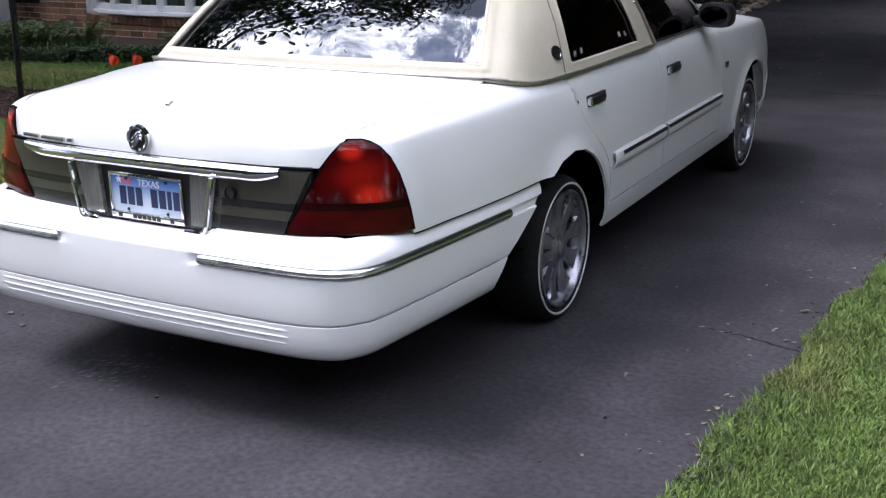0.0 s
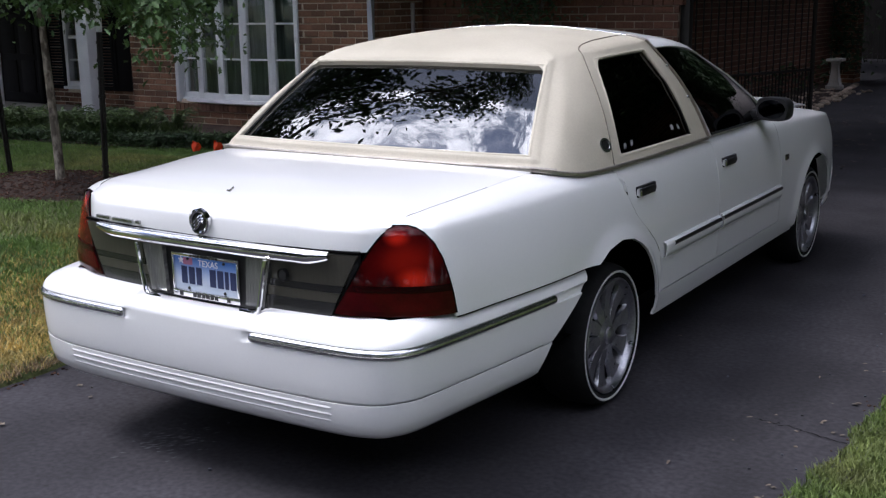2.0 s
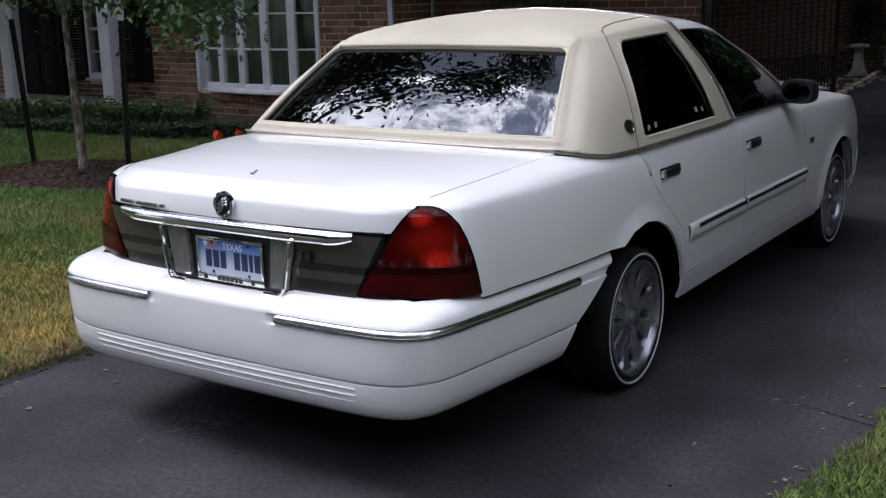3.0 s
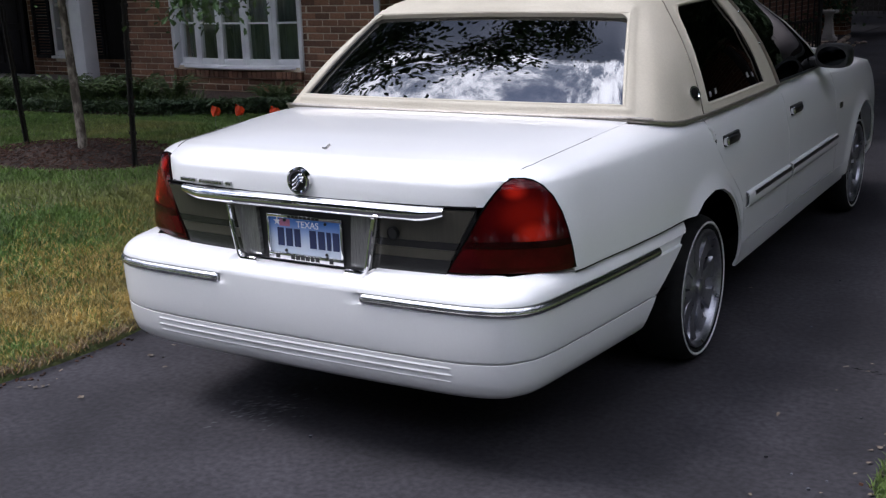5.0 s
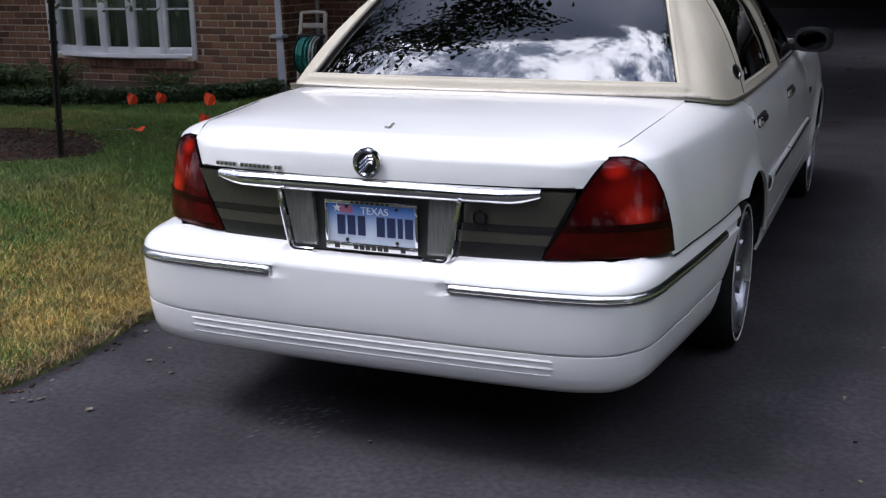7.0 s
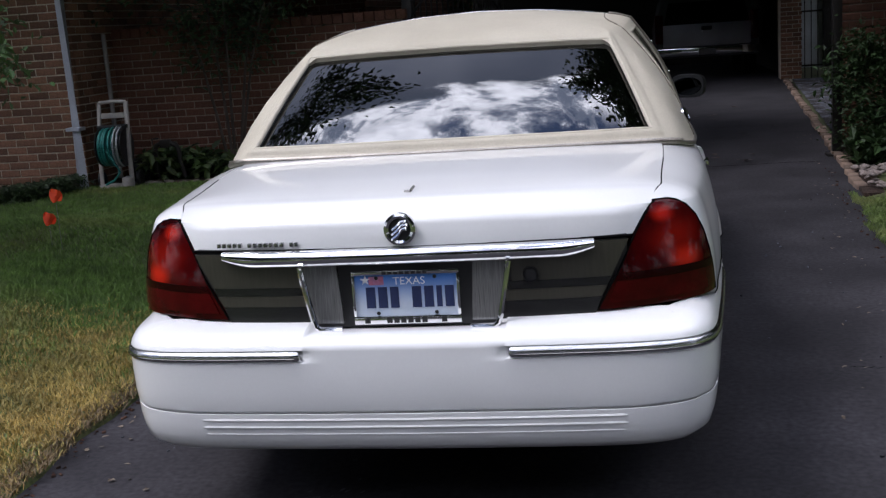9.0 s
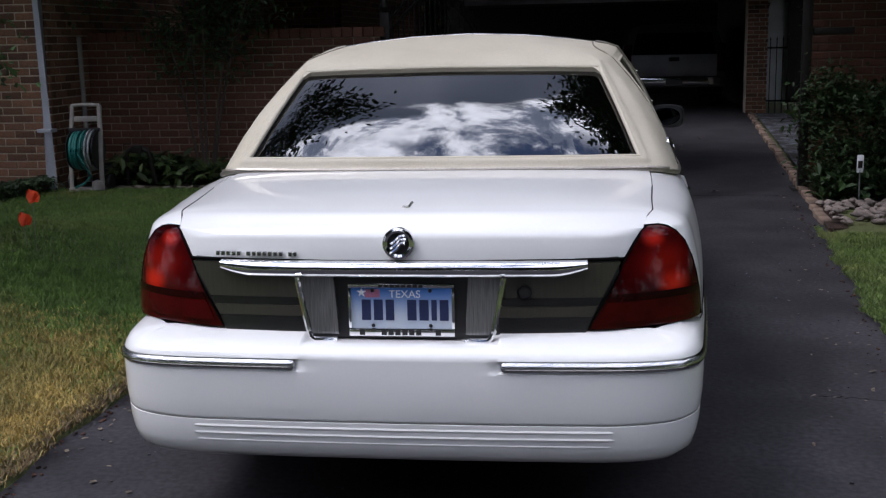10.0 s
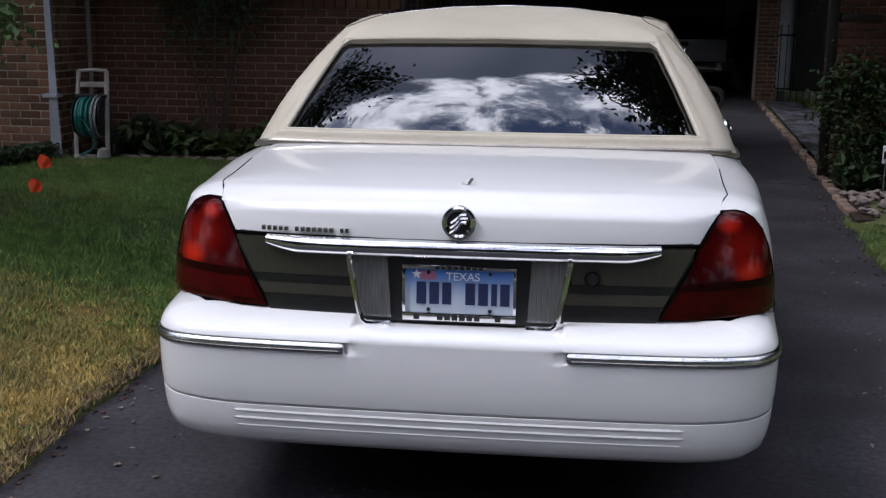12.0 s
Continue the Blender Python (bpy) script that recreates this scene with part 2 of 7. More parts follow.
M_LAWNSOIL = material("lawn_thatch", (0.050, 0.082, 0.020), 0.95, scale=0.9, other=(0.095, 0.098, 0.034), fine=50.0, speck=0.4, bump=0.01, bump_scale=60.0)
M_GROUND = material("far_ground", (0.07, 0.085, 0.035), 0.95, scale=0.2, other=(0.10, 0.10, 0.05))
M_BARK = material("young_bark", (0.27, 0.235, 0.19), 0.9, scale=26.0, other=(0.075, 0.06, 0.045), stretch=(1, 1, 0.45), lo=.42, hi=.58, bump=0.006, bump_scale=30.0)
M_OAKBARK = material("oak_bark", (0.09, 0.075, 0.06), 0.95, scale=6.0, bump=0.02, bump_scale=14.0, stretch=(1, 1, 0.2))
M_MYRTLE = material("crepe_myrtle_bark", (0.11, 0.085, 0.068), 0.8, scale=6.0, other=(0.05, 0.038, 0.03))
M_LEAF = material("oak_leaf", (0.036, 0.078, 0.020), 0.5, scale=3.0, other=(0.065, 0.12, 0.030), per_piece=0.4, spec=0.4)
M_DARKLEAF = material("dark_leaf", (0.030, 0.058, 0.022), 0.5, scale=3.0, other=(0.05, 0.085, 0.03), per_piece=0.4, spec=0.4)
M_BUSH = material("evergreen_leaf", (0.020, 0.042, 0.013), 0.55, scale=3.0, other=(0.032, 0.060, 0.018), per_piece=0.4, spec=0.25)
M_FERN = material("fern_leaf", (0.045, 0.085, 0.020), 0.55, scale=3.0, other=(0.085, 0.12, 0.032), per_piece=0.4)
M_ORANGE = material("orange_flag", (0.90, 0.085, 0.015), 0.6, scale=20.0, other=(0.80, 0.065, 0.015), speck=0.05)
M_WIRE = material("steel_wire", (0.25, 0.25, 0.25), 0.5, 0.8)
M_HOSE = material("teal_hose", (0.02, 0.19, 0.17), 0.45, scale=20.0)
M_GREYHOSE = material("grey_hose", (0.30, 0.33, 0.34), 0.5, scale=20.0)
M_REEL = material("pale_plastic", (0.42, 0.39, 0.36), 0.5, scale=8.0)
M_STONE = material("pink_grey_cobble", (0.26, 0.20, 0.175), 0.8, scale=6.0, other=(0.15, 0.135, 0.125), per_piece=0.45, bump=0.003, bump_scale=40.0)
M_TANSTONE = material("tan_stone", (0.42, 0.33, 0.25), 0.85, scale=6.0, other=(0.28, 0.22, 0.17), per_piece=0.35, bump=0.003, bump_scale=40.0)
M_WETLEAF = material("dark_wet_leaf", (0.030, 0.022, 0.016), 0.7, scale=20.0, other=(0.055, 0.036, 0.024), per_piece=0.4)
M_EDGEBRICK = material("worn_edging_brick", (0.27, 0.185, 0.135), 0.9, scale=6.0, other=(0.13, 0.095, 0.075), per_piece=0.4, bump=0.004, bump_scale=30.0)
M_GRAVEL = material("grey_gravel", (0.105, 0.11, 0.135), 0.9, scale=3.0, other=(0.030, 0.027, 0.026), fine=14.0, speck=0.75, lo=0.42, hi=0.58, bump=0.02, bump_scale=40.0)
M_SUV = material("grey_silver_paint", (0.40, 0.40, 0.41), 0.35, 0.3, scale=2.0, coat=0.6)
# body and bonnet, much darker than the tailgate's M_SUV
M_SUVDARK = material("dark_suv_body", (0.045, 0.045, 0.048), 0.3, 0.2, scale=2.0, coat=0.6)
M_DRYLEAF = material("dry_leaf", (0.10, 0.072, 0.05), 0.8, scale=20.0, other=(0.17, 0.14, 0.105), per_piece=0.5)


def grass_material(name, green, straw, lo, hi, scale):
    m = material(name, green, 0.7, scale=scale, other=straw, lo=lo, hi=hi, fine=9.0, speck=0.35, per_piece=0.35)
    return m


M_GRASS = grass_material("lawn_grass", (0.088, 0.158, 0.024), (0.21, 0.20, 0.055), 0.53, 0.76, 0.9)
M_STRAW = grass_material("dry_straw_grass", (0.43, 0.300, 0.085), (0.25, 0.205, 0.055), 0.42, 0.68, 2.2)
M_THATCH = grass_material("dead_brown_grass", (0.20, 0.135, 0.062), (0.09, 0.060, 0.030), 0.40, 0.65, 6.0)
M_GRASSRIGHT = grass_material("fresh_lawn_grass", (0.100, 0.152, 0.030), (0.18, 0.19, 0.058), 0.50, 0.75, 1.2)


def glow_spot(m, at, radius, color):
    """Paints a brighter glow spot into the lens colour round `at`, on both sides alike."""
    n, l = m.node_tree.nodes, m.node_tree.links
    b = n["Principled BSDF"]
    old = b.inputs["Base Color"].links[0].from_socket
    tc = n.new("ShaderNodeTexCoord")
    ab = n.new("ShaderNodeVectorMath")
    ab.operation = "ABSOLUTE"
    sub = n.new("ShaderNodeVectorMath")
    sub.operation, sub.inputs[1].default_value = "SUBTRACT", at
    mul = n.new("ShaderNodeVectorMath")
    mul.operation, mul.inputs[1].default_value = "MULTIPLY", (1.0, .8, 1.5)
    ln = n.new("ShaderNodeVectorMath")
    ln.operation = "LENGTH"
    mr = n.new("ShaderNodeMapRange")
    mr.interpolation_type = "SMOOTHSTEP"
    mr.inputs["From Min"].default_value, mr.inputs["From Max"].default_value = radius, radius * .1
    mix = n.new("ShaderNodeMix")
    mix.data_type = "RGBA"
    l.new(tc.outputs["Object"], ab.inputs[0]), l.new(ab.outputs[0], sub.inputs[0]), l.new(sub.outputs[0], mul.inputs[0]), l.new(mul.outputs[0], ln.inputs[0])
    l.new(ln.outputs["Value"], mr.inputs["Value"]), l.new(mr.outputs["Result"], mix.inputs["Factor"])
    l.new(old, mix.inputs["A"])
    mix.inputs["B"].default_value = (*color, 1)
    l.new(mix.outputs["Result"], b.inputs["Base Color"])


# red glow of the bulb reflectors, painted into the lens colour at three points
glow_spot(M_REDLENS, (.775, .215, .835), .125, (0.17, 0.006, 0.003))
glow_spot(M_REDLENS, (.80, .215, .775), .075, (0.46, 0.018, 0.006))
glow_spot(M_REDLENS, (.735, .21, .905), .050, (0.36, 0.012, 0.005))


# ---- building helpers ----
def mesh_of(name, verts, faces, mat=None, smooth=True, sharp=40):
    me = bpy.data.meshes.new(name)
    me.from_pydata([tuple(map(float, v)) for v in verts], [], [tuple(f) for f in faces])
    if mat:
        me.materials.append(mat)
    if smooth:
        me.polygons.foreach_set("use_smooth", [True] * len(me.polygons))
        me.set_sharp_from_angle(angle=radians(sharp))
    me.update()
    return me


def solid(name, vf, mat, parent=None, label="", smooth=True, sharp=40):
    ob = new(name, mesh_of(name, vf[0], vf[1], mat, smooth, sharp))
    if parent:
        ob.parent = parent
    if label:
        ob["label"] = label
    return ob


def thing(name, label, category, at=(0, 0, 0), group="", kind="", rz=0):
    e = new(name)
    e.empty_display_size = 0.1
    e.matrix_world = pose(*at, 0, 0, rz)
    return tagged(e, label, category, group, kind)


def join(*parts):
    V, F = [], []
    for v, f in parts:
        o = len(V)
        V += list(v)
        F += [tuple(i + o for i in q) for q in f]
    return V, F


def box(x0, x1, y0, y1, z0, z1, bev=0.0):
    """A box; with bev its edges are chamfered."""
    if not bev:
        v = [(x, y, z) for z in (z0, z1) for y in (y0, y1) for x in (x0, x1)]
        return v, [(0, 2, 3, 1), (4, 5, 7, 6), (0, 1, 5, 4), (2, 6, 7, 3), (0, 4, 6, 2), (1, 3, 7, 5)]
    bm = bmesh.new()
    bmesh.ops.create_cube(bm, size=1.0)
    for p in bm.verts:
        p.co = ((x0 + x1) / 2 + p.co.x * (x1 - x0), (y0 + y1) / 2 + p.co.y * (y1 - y0), (z0 + z1) / 2 + p.co.z * (z1 - z0))
    bmesh.ops.bevel(bm, geom=list(bm.edges), offset=bev, segments=2, affect="EDGES", profile=0.5)
    bm.verts.index_update()
    v = [tuple(p.co) for p in bm.verts]
    f = [tuple(q.index for q in g.verts) for g in bm.faces]
    bm.free()
    return v, f


def grid(rows, closed_u=False, closed_v=False):
    """Faces over a list of rows of points of equal length."""
    n, m = len(rows), len(rows[0])
    V = [tuple(p) for r in rows for p in r]
    F = []
    for i in range(n if closed_v else n - 1):
        for j in range(m if closed_u else m - 1):
            a, b = i * m + j, i * m + (j + 1) % m
            c, d = ((i + 1) % n) * m + (j + 1) % m, ((i + 1) % n) * m + j
            F.append((a, b, c, d))
    return V, F


def tube(pts, r, sides=8, cap=True, taper=None, squash=None):
    """A round tube along points; taper: radius factors at its ends."""
    P = [Vector(p) for p in pts]
    rows = []
    up = Vector((0, 0, 1))
    for i, p in enumerate(P):
        t = (P[min(i + 1, len(P) - 1)] - P[max(i - 1, 0)]).normalized()
        a = t.cross(up)
        if a.length < 1e-3:
            a = t.cross(Vector((0, 1, 0)))
        a.normalize()
        b = a.cross(t).normalized()
        f = 1.0 if not taper else taper[0] + (taper[1] - taper[0]) * i / max(1, len(P) - 1)
        rr = r * f
        sa, sb = squash or (1, 1)
        rows.append([p + a * (rr * sa * math.cos(2 * math.pi * k / sides)) + b * (rr * sb * math.sin(2 * math.pi * k / sides)) for k in range(sides)])
    v, f = grid(rows, closed_u=True)
    if cap:
        n = len(rows)
        f += [tuple(range(sides))[::-1], tuple(range((n - 1) * sides, n * sides))]
    return v, f


def lathe(profile, axis="z", n=40, center=(0, 0, 0)):
    """Turns (r, h) points round an axis."""
    rows = []
    for r, h in profile:
        row = []
        for k in range(n):
            a = 2 * math.pi * k / n
            c, s = r * math.cos(a), r * math.sin(a)
            p = {"z": (c, s, h), "x": (h, c, s), "y": (c, h, s)}[axis]
            row.append((p[0] + center[0], p[1] + center[1], p[2] + center[2]))
        rows.append(row)
    return grid(rows, closed_u=True)


def spline(P, s):
    """Catmull-Rom through P at index s."""
    n = len(P)
    i = int(min(max(math.floor(s), 0), n - 2))
    f = s - i
    p1, p2 = P[i], P[i + 1]
    p0 = P[i - 1] if i > 0 else [2 * a - b for a, b in zip(p1, p2)]
    p3 = P[i + 2] if i + 2 < n else [2 * b - a for a, b in zip(p1, p2)]
    return [0.5 * (2 * b + (c - a) * f + (2 * a - 5 * b + 4 * c - d) * f * f + (3 * b - a - 3 * c + d) * f ** 3) for a, b, c, d in zip(p0, p1, p2, p3)]


def lin(table, x):
    return float(np.interp(x, [a for a, _ in table], [b for _, b in table]))


def moved(vf, m):
    return [m @ Vector(p) for p in vf[0]], vf[1]


def mirrored(vf):
    return [(-p[0], p[1], p[2]) for p in vf[0]], [tuple(reversed(f)) for f in vf[1]]


def thick(ob, t, offset=-1.0):
    """Gives a sheet its thickness: a second skin and a rim with edges of its own. offset -1: inwards, 1: outwards, 0: both ways."""
    me = ob.data
    n = len(me.vertices)
    co = [v.co.copy() for v in me.vertices]
    nor = [v.normal.copy() for v in me.vertices]
    a, b = (1 + offset) / 2 * t, (1 - offset) / 2 * t
    V = [p + q * a for p, q in zip(co, nor)] + [p - q * b for p, q in zip(co, nor)]
    F = [tuple(p.vertices) for p in me.polygons]
    count = {}
    for f in F:
        for i, j in zip(f, f[1:] + f[:1]):
            count[(min(i, j), max(i, j))] = count.get((min(i, j), max(i, j)), 0) + 1
    rim, rv = [], {}

    def own(i, low):
        if (i, low) not in rv:
            rv[(i, low)] = len(V)
            V.append(V[i + n] if low else V[i])
        return rv[(i, low)]

    for f in F:
        for i, j in zip(f, f[1:] + f[:1]):
            if count[(min(i, j), max(i, j))] == 1:
                rim.append((own(j, 0), own(i, 0), own(i, 1), own(j, 1)))
    faces = F + [tuple(q + n for q in reversed(f)) for f in F] + rim
    mat = me.materials[0] if me.materials else None
    ob.data = mesh_of(me.name, V, faces, mat, True, 60)
    bpy.data.meshes.remove(me)
    return ob


# ---- the ground ----
def right_edge(y):
    """The driveway's right edge."""
    return 1.735 + .078 * y


def lawn_z(x, y):
    """The left lawn swells up from the driveway's edge and falls again to the house."""
    a = min(1.0, max(0.0, (-1.43 - x) / 2.2))
    b = min(1.0, max(0.0, (5.9 - y) / 2.2))
    c = min(1.0, max(0.0, (y + 3.0) / 4.0))
    sm = lambda t: t * t * (3 - 2 * t)
    return .03 + .26 * sm(a) * sm(b) * sm(c) + .04 * sm(a)


far = [[(x, y, -.06) for x in (-400, -60, -20, 20, 60, 400)] for y in (-400, -60, -20, 30, 60, 400)]
tagged(solid("ground", grid(far), M_GROUND), "grassy ground reaching to the horizon", "ground", kind="structure")
rows = []
for k in range(49):
    y = -14 + 42 * k / 48
    xl = -1.54 if y < 8 else -1.54 - .10 * (y - 8)
    xr = right_edge(y) + .10
    rows.append([(xl + (xr - xl) * i / 12, y, .0 - .00 * i) for i in range(13)])
tagged(thick(solid("driveway", grid(rows), M_ASPHALT), .15, -1), "worn dark grey asphalt driveway with fine cracks", "driveway", kind="structure")
tagged(thick(solid("road", grid([[(x, y, -.02) for x in (-60, -20, 20, 60)] for y in (-26, -14.2)]), M_ASPHALT), .1, -1), "grey asphalt street", "road", kind="structure")


def wobble(a, k):
    return .018 * math.sin(a * 5.3 + k) + .012 * math.sin(a * 13.7 + 2 * k) + .008 * math.sin(a * 31 + k)


rows = []
for j in range(61):
    y = -9 + 17.2 * j / 60
    row = []
    for i in range(41):
        f = (i / 40) ** 1.6
        x0 = -1.445 + wobble(y, 0)
        x = x0 + (-16 - x0) * f
        row.append((x, y, lawn_z(x, y) if i else -.03))
    rows.append(row)
tagged(solid("lawn_left", grid(rows), M_LAWNSOIL), "patchy green and straw-coloured lawn swelling beside the driveway", "lawn", kind="structure")
rows = []
for j in range(61):
    y = -9 + 15.6 * j / 60
    row = []
    for i in range(13):
        x0 = right_edge(y) + wobble(y, 1.0)
        row.append((x0 + (i / 12) ** 1.5 * 12, y, .035 if i else -.03))
    rows.append(row)
tagged(solid("lawn_right", grid(rows), M_LAWNSOIL), "short green lawn beside the driveway", "lawn", kind="structure")


def blades(name, spots, height, width, mat, parent, seed, lean=.5):
    """Grass: tufts of thin bent blades, all in one mesh."""
    g = np.random.default_rng(seed)
    n = len(spots)
    P = np.array(spots)
    a = g.uniform(0, 2 * np.pi, n)
    h = height * g.uniform(.55, 1.25, n)
    w = width * g.uniform(.7, 1.3, n)
    ln = lean * g.uniform(.2, 1.3, n) * h
    dx, dy = np.cos(a), np.sin(a)
    b = g.uniform(0, 2 * np.pi, n)
    lx, ly = np.cos(b) * ln, np.sin(b) * ln
    V = np.zeros((n, 5, 3))
    V[:, 0] = P + np.stack([-dx * w, -dy * w, np.zeros(n)], 1)
    V[:, 1] = P + np.stack([dx * w, dy * w, np.zeros(n)], 1)
    V[:, 2] = P + np.stack([dx * w * .8 + lx * .35, dy * w * .8 + ly * .35, h * .6], 1)
    V[:, 3] = P + np.stack([-dx * w * .8 + lx * .35, -dy * w * .8 + ly * .35, h * .6], 1)
    V[:, 4] = P + np.stack([lx, ly, h], 1)
    me = bpy.data.meshes.new(name)
    me.vertices.add(n * 5)
    me.vertices.foreach_set("co", V.reshape(-1))
    idx = np.arange(n)[:, None] * 5
    loops = np.concatenate([idx + np.array([0, 1, 2, 3]), idx + np.array([3, 2, 4])], 1).reshape(-1)
    me.loops.add(n * 7)
    me.loops.foreach_set("vertex_index", loops)
    me.polygons.add(n * 2)
    st = (np.arange(n)[:, None] * 7 + np.array([0, 4])).reshape(-1)
    me.polygons.foreach_set("loop_start", st)
    me.materials.append(mat)
    me.update(calc_edges=True)
    me.validate()
    ob = new(name, me)
    if parent:
        ob.parent = parent
    return ob


g = np.random.default_rng(4)
spots, dry, brown = [], [], []
for dens, x0, x1, y0, y1 in ((17000, -3.0, -1.41, -.9, 3.2), (6000, -6.5, -3.0, .4, 6.6), (6500, -3.0, -1.41, 3.2, 7.72), (5200, -5.0, -3.0, 6.6, 7.60), (1300, -12, -6.5, 1.0, 6.4)):
    n = int(dens * (x1 - x0) * (y1 - y0))
    X, Y = g.uniform(x0, x1, n), g.uniform(y0, y1, n)
    for x, y in zip(X, Y):
        if x > -1.44 + wobble(y, 0) + g.normal(0, .012):
            continue
        if ((x + 4.10) / .80) ** 2 + ((y - 2.6) / .57) ** 2 < 1:
            continue
        if x > -1.485 - abs(g.normal(0, .06)) and g.random() < .8:
            brown.append((x, y, lawn_z(x, y)))
            continue
        p_dry = .93 - max(0.0, (-2.0 - x) / 1.4) - max(0.0, (y - 1.1) / 2.0) + .45 * noise.noise(Vector((x * .9, y * .9, 3.0))) + .55 * noise.noise(Vector((x * 3.4, y * 3.4, 7.0)))
        (dry if g.random() < p_dry else spots).append((x, y, lawn_z(x, y)))
tagged(blades("dry_grass", dry, .027, .0019, M_STRAW, None, 3, 1.1), "dry straw-coloured grass near the driveway", "grass", kind="stuff")
tagged(blades("grass_left", spots, .031, .0022, M_GRASS, None, 1, 1.0), "short lawn grass, green with dry straw patches", "grass", kind="stuff")
tagged(blades("dead_grass", brown, .026, .0022, M_THATCH, None, 6, 1.4), "brown dead grass hanging over the driveway edge", "grass", kind="stuff")
spots = []
for dens, x0, x1, y0, y1 in ((25000, 1.66, 3.4, -.4, 3.0), (10000, 1.9, 3.6, 3.0, 5.6)):
    n = int(dens * (x1 - x0) * (y1 - y0))
    X, Y = g.uniform(x0, x1, n), g.uniform(y0, y1, n)
    for x, y in zip(X, Y):
        if x < right_edge(y) + wobble(y, 1.0) - .005 + abs(g.normal(0, .012)) or (y > 5.35 and x > 2.2):
            continue
        spots.append((x, y, .033))
tagged(blades("grass_right", spots, .027, .0022, M_GRASSRIGHT, None, 2, .9), "fresh green lawn grass along the driveway", "grass", kind="stuff")

# the lawns go on round the place, sparser
def outer(n, x0, x1, y0, y1, keep):
    X, Y = g.uniform(x0, x1, n), g.uniform(y0, y1, n)
    return [(x, y, lawn_z(x, y) if x < 0 else .033) for x, y in zip(X, Y) if keep(x, y)]


inner_l = lambda x, y: (x > -6.5 and y > .4) or (x > -3.0 and y > -.9) or (x > -12 and y > 1.0)
spots = outer(105000, -16, -1.47, -9, 7.0, lambda x, y: not inner_l(x, y) and not (x < -9 and y > 4.6))
tagged(blades("grass_outer", spots, .045, .006, M_GRASS, None, 21, .9), "short green lawn reaching out along the driveway", "grass", kind="stuff")
inner_r = lambda x, y: y > -.4 and x < 3.5
spots = outer(95000, 1.2, 13, -9, 5.5, lambda x, y: x > right_edge(y) + .02 and not inner_r(x, y))
tagged(blades("grass_verge", spots, .045, .006, M_GRASSRIGHT, None, 22, .9), "green lawn on the far side of the driveway", "grass", kind="stuff")

# ---- brick walls ----
BRICK_L, BRICK_H, JOINT = .205, .0655, .0125
_brick_mesh = {}


def brick_mesh(length, mat, k):
    key = (round(length, 3), mat.name, k)
    if key not in _brick_mesh:
        r = random.Random(k * 7 + int(length * 1000))
        v, f = box(0, length, -.001, .03, 0, BRICK_H)
        v = [(p[0] + r.uniform(-.002, .002), p[1] + r.uniform(-.0015, .001), p[2] + r.uniform(-.0015, .0015)) for p in v]
        c = .006
        v += [(c, -.004, c), (length - c, -.004, c), (c, -.004, BRICK_H - c), (length - c, -.004, BRICK_H - c)]
        f = [q for q in f if q != (0, 1, 5, 4)] + [(8, 9, 11, 10), (0, 1, 9, 8), (1, 5, 11, 9), (5, 4, 10, 11), (4, 0, 8, 10)]
        _brick_mesh[key] = mesh_of("brick", v, f, mat, smooth=False)
    return _brick_mesh[key]


def brick_face(wall, m, length, z0, z1, mat, holes=(), single=300, near=None):
    """Running-bond bricks over a wall's face; m puts the face's x along the wall and -y outwards. Those within `near` are single parts."""
    spots = []
    row, z = 0, z0
    while z + BRICK_H <= z1 + .002:
        x = -(BRICK_L + JOINT) / 2 if row % 2 else 0.0
        while x < length - .03:
            a, b = max(x, 0), min(x + BRICK_L, length)
            for h0, h1, hz0, hz1 in holes:
                if z + BRICK_H > hz0 and z < hz1:
                    if a >= h0 - .005 and b <= h1 + .005:
                        b = a
                    elif a < h0 < b:
                        b = h0
                    elif a < h1 < b:
                        a = h1
            if b - a > .03:
                spots.append((a, b - a, z))
            x += BRICK_L + JOINT
        row += 1
        z += BRICK_H + JOINT
    if near:
        spots.sort(key=lambda q: (q[0] + q[1] / 2 - near[0]) ** 2 + (q[2] - near[1]) ** 2)
    V, F = [], []
    for i, (a, w, z) in enumerate(spots):
        w = round(w * 20) / 20 if w < .2 else BRICK_L
        me = brick_mesh(max(w, .05), mat, i % 3)
        mm = m @ pose(a, 0, z)
        if i < single:
            o = new("brick", me)
            o.parent = wall
            o.matrix_world = mm
        else:
            o0 = len(V)
            V += [mm @ p.co for p in me.vertices]
            F += [tuple(q + o0 for q in p.vertices) for p in me.polygons]
    if V:
        ob = new("brickwork", mesh_of("brickwork", V, F, mat, smooth=False))
        ob.parent = wall
        ob["kind"] = "stuff"


def wall(name, x0, x1, y0, y1, z1, label, mat=M_MORTAR, holes=()):
    """A wall along x with openings (x0, x1, z0, z1) through it."""
    parts = []
    xs = sorted({x0, x1, *[h[0] for h in holes], *[h[1] for h in holes]})
    for a, b in zip(xs, xs[1:]):
        hs = sorted((h for h in holes if h[0] <= a and h[1] >= b), key=lambda h: h[2])
        z = -.1
        for h in hs:
            if h[2] > z:
                parts.append(box(a, b, y0, y1, z, h[2]))
            z = h[3]
        if z < z1:
            parts.append(box(a, b, y0, y1, z, z1))
    return tagged(solid(name, join(*parts), mat, smooth=False), label, "wall", kind="structure")


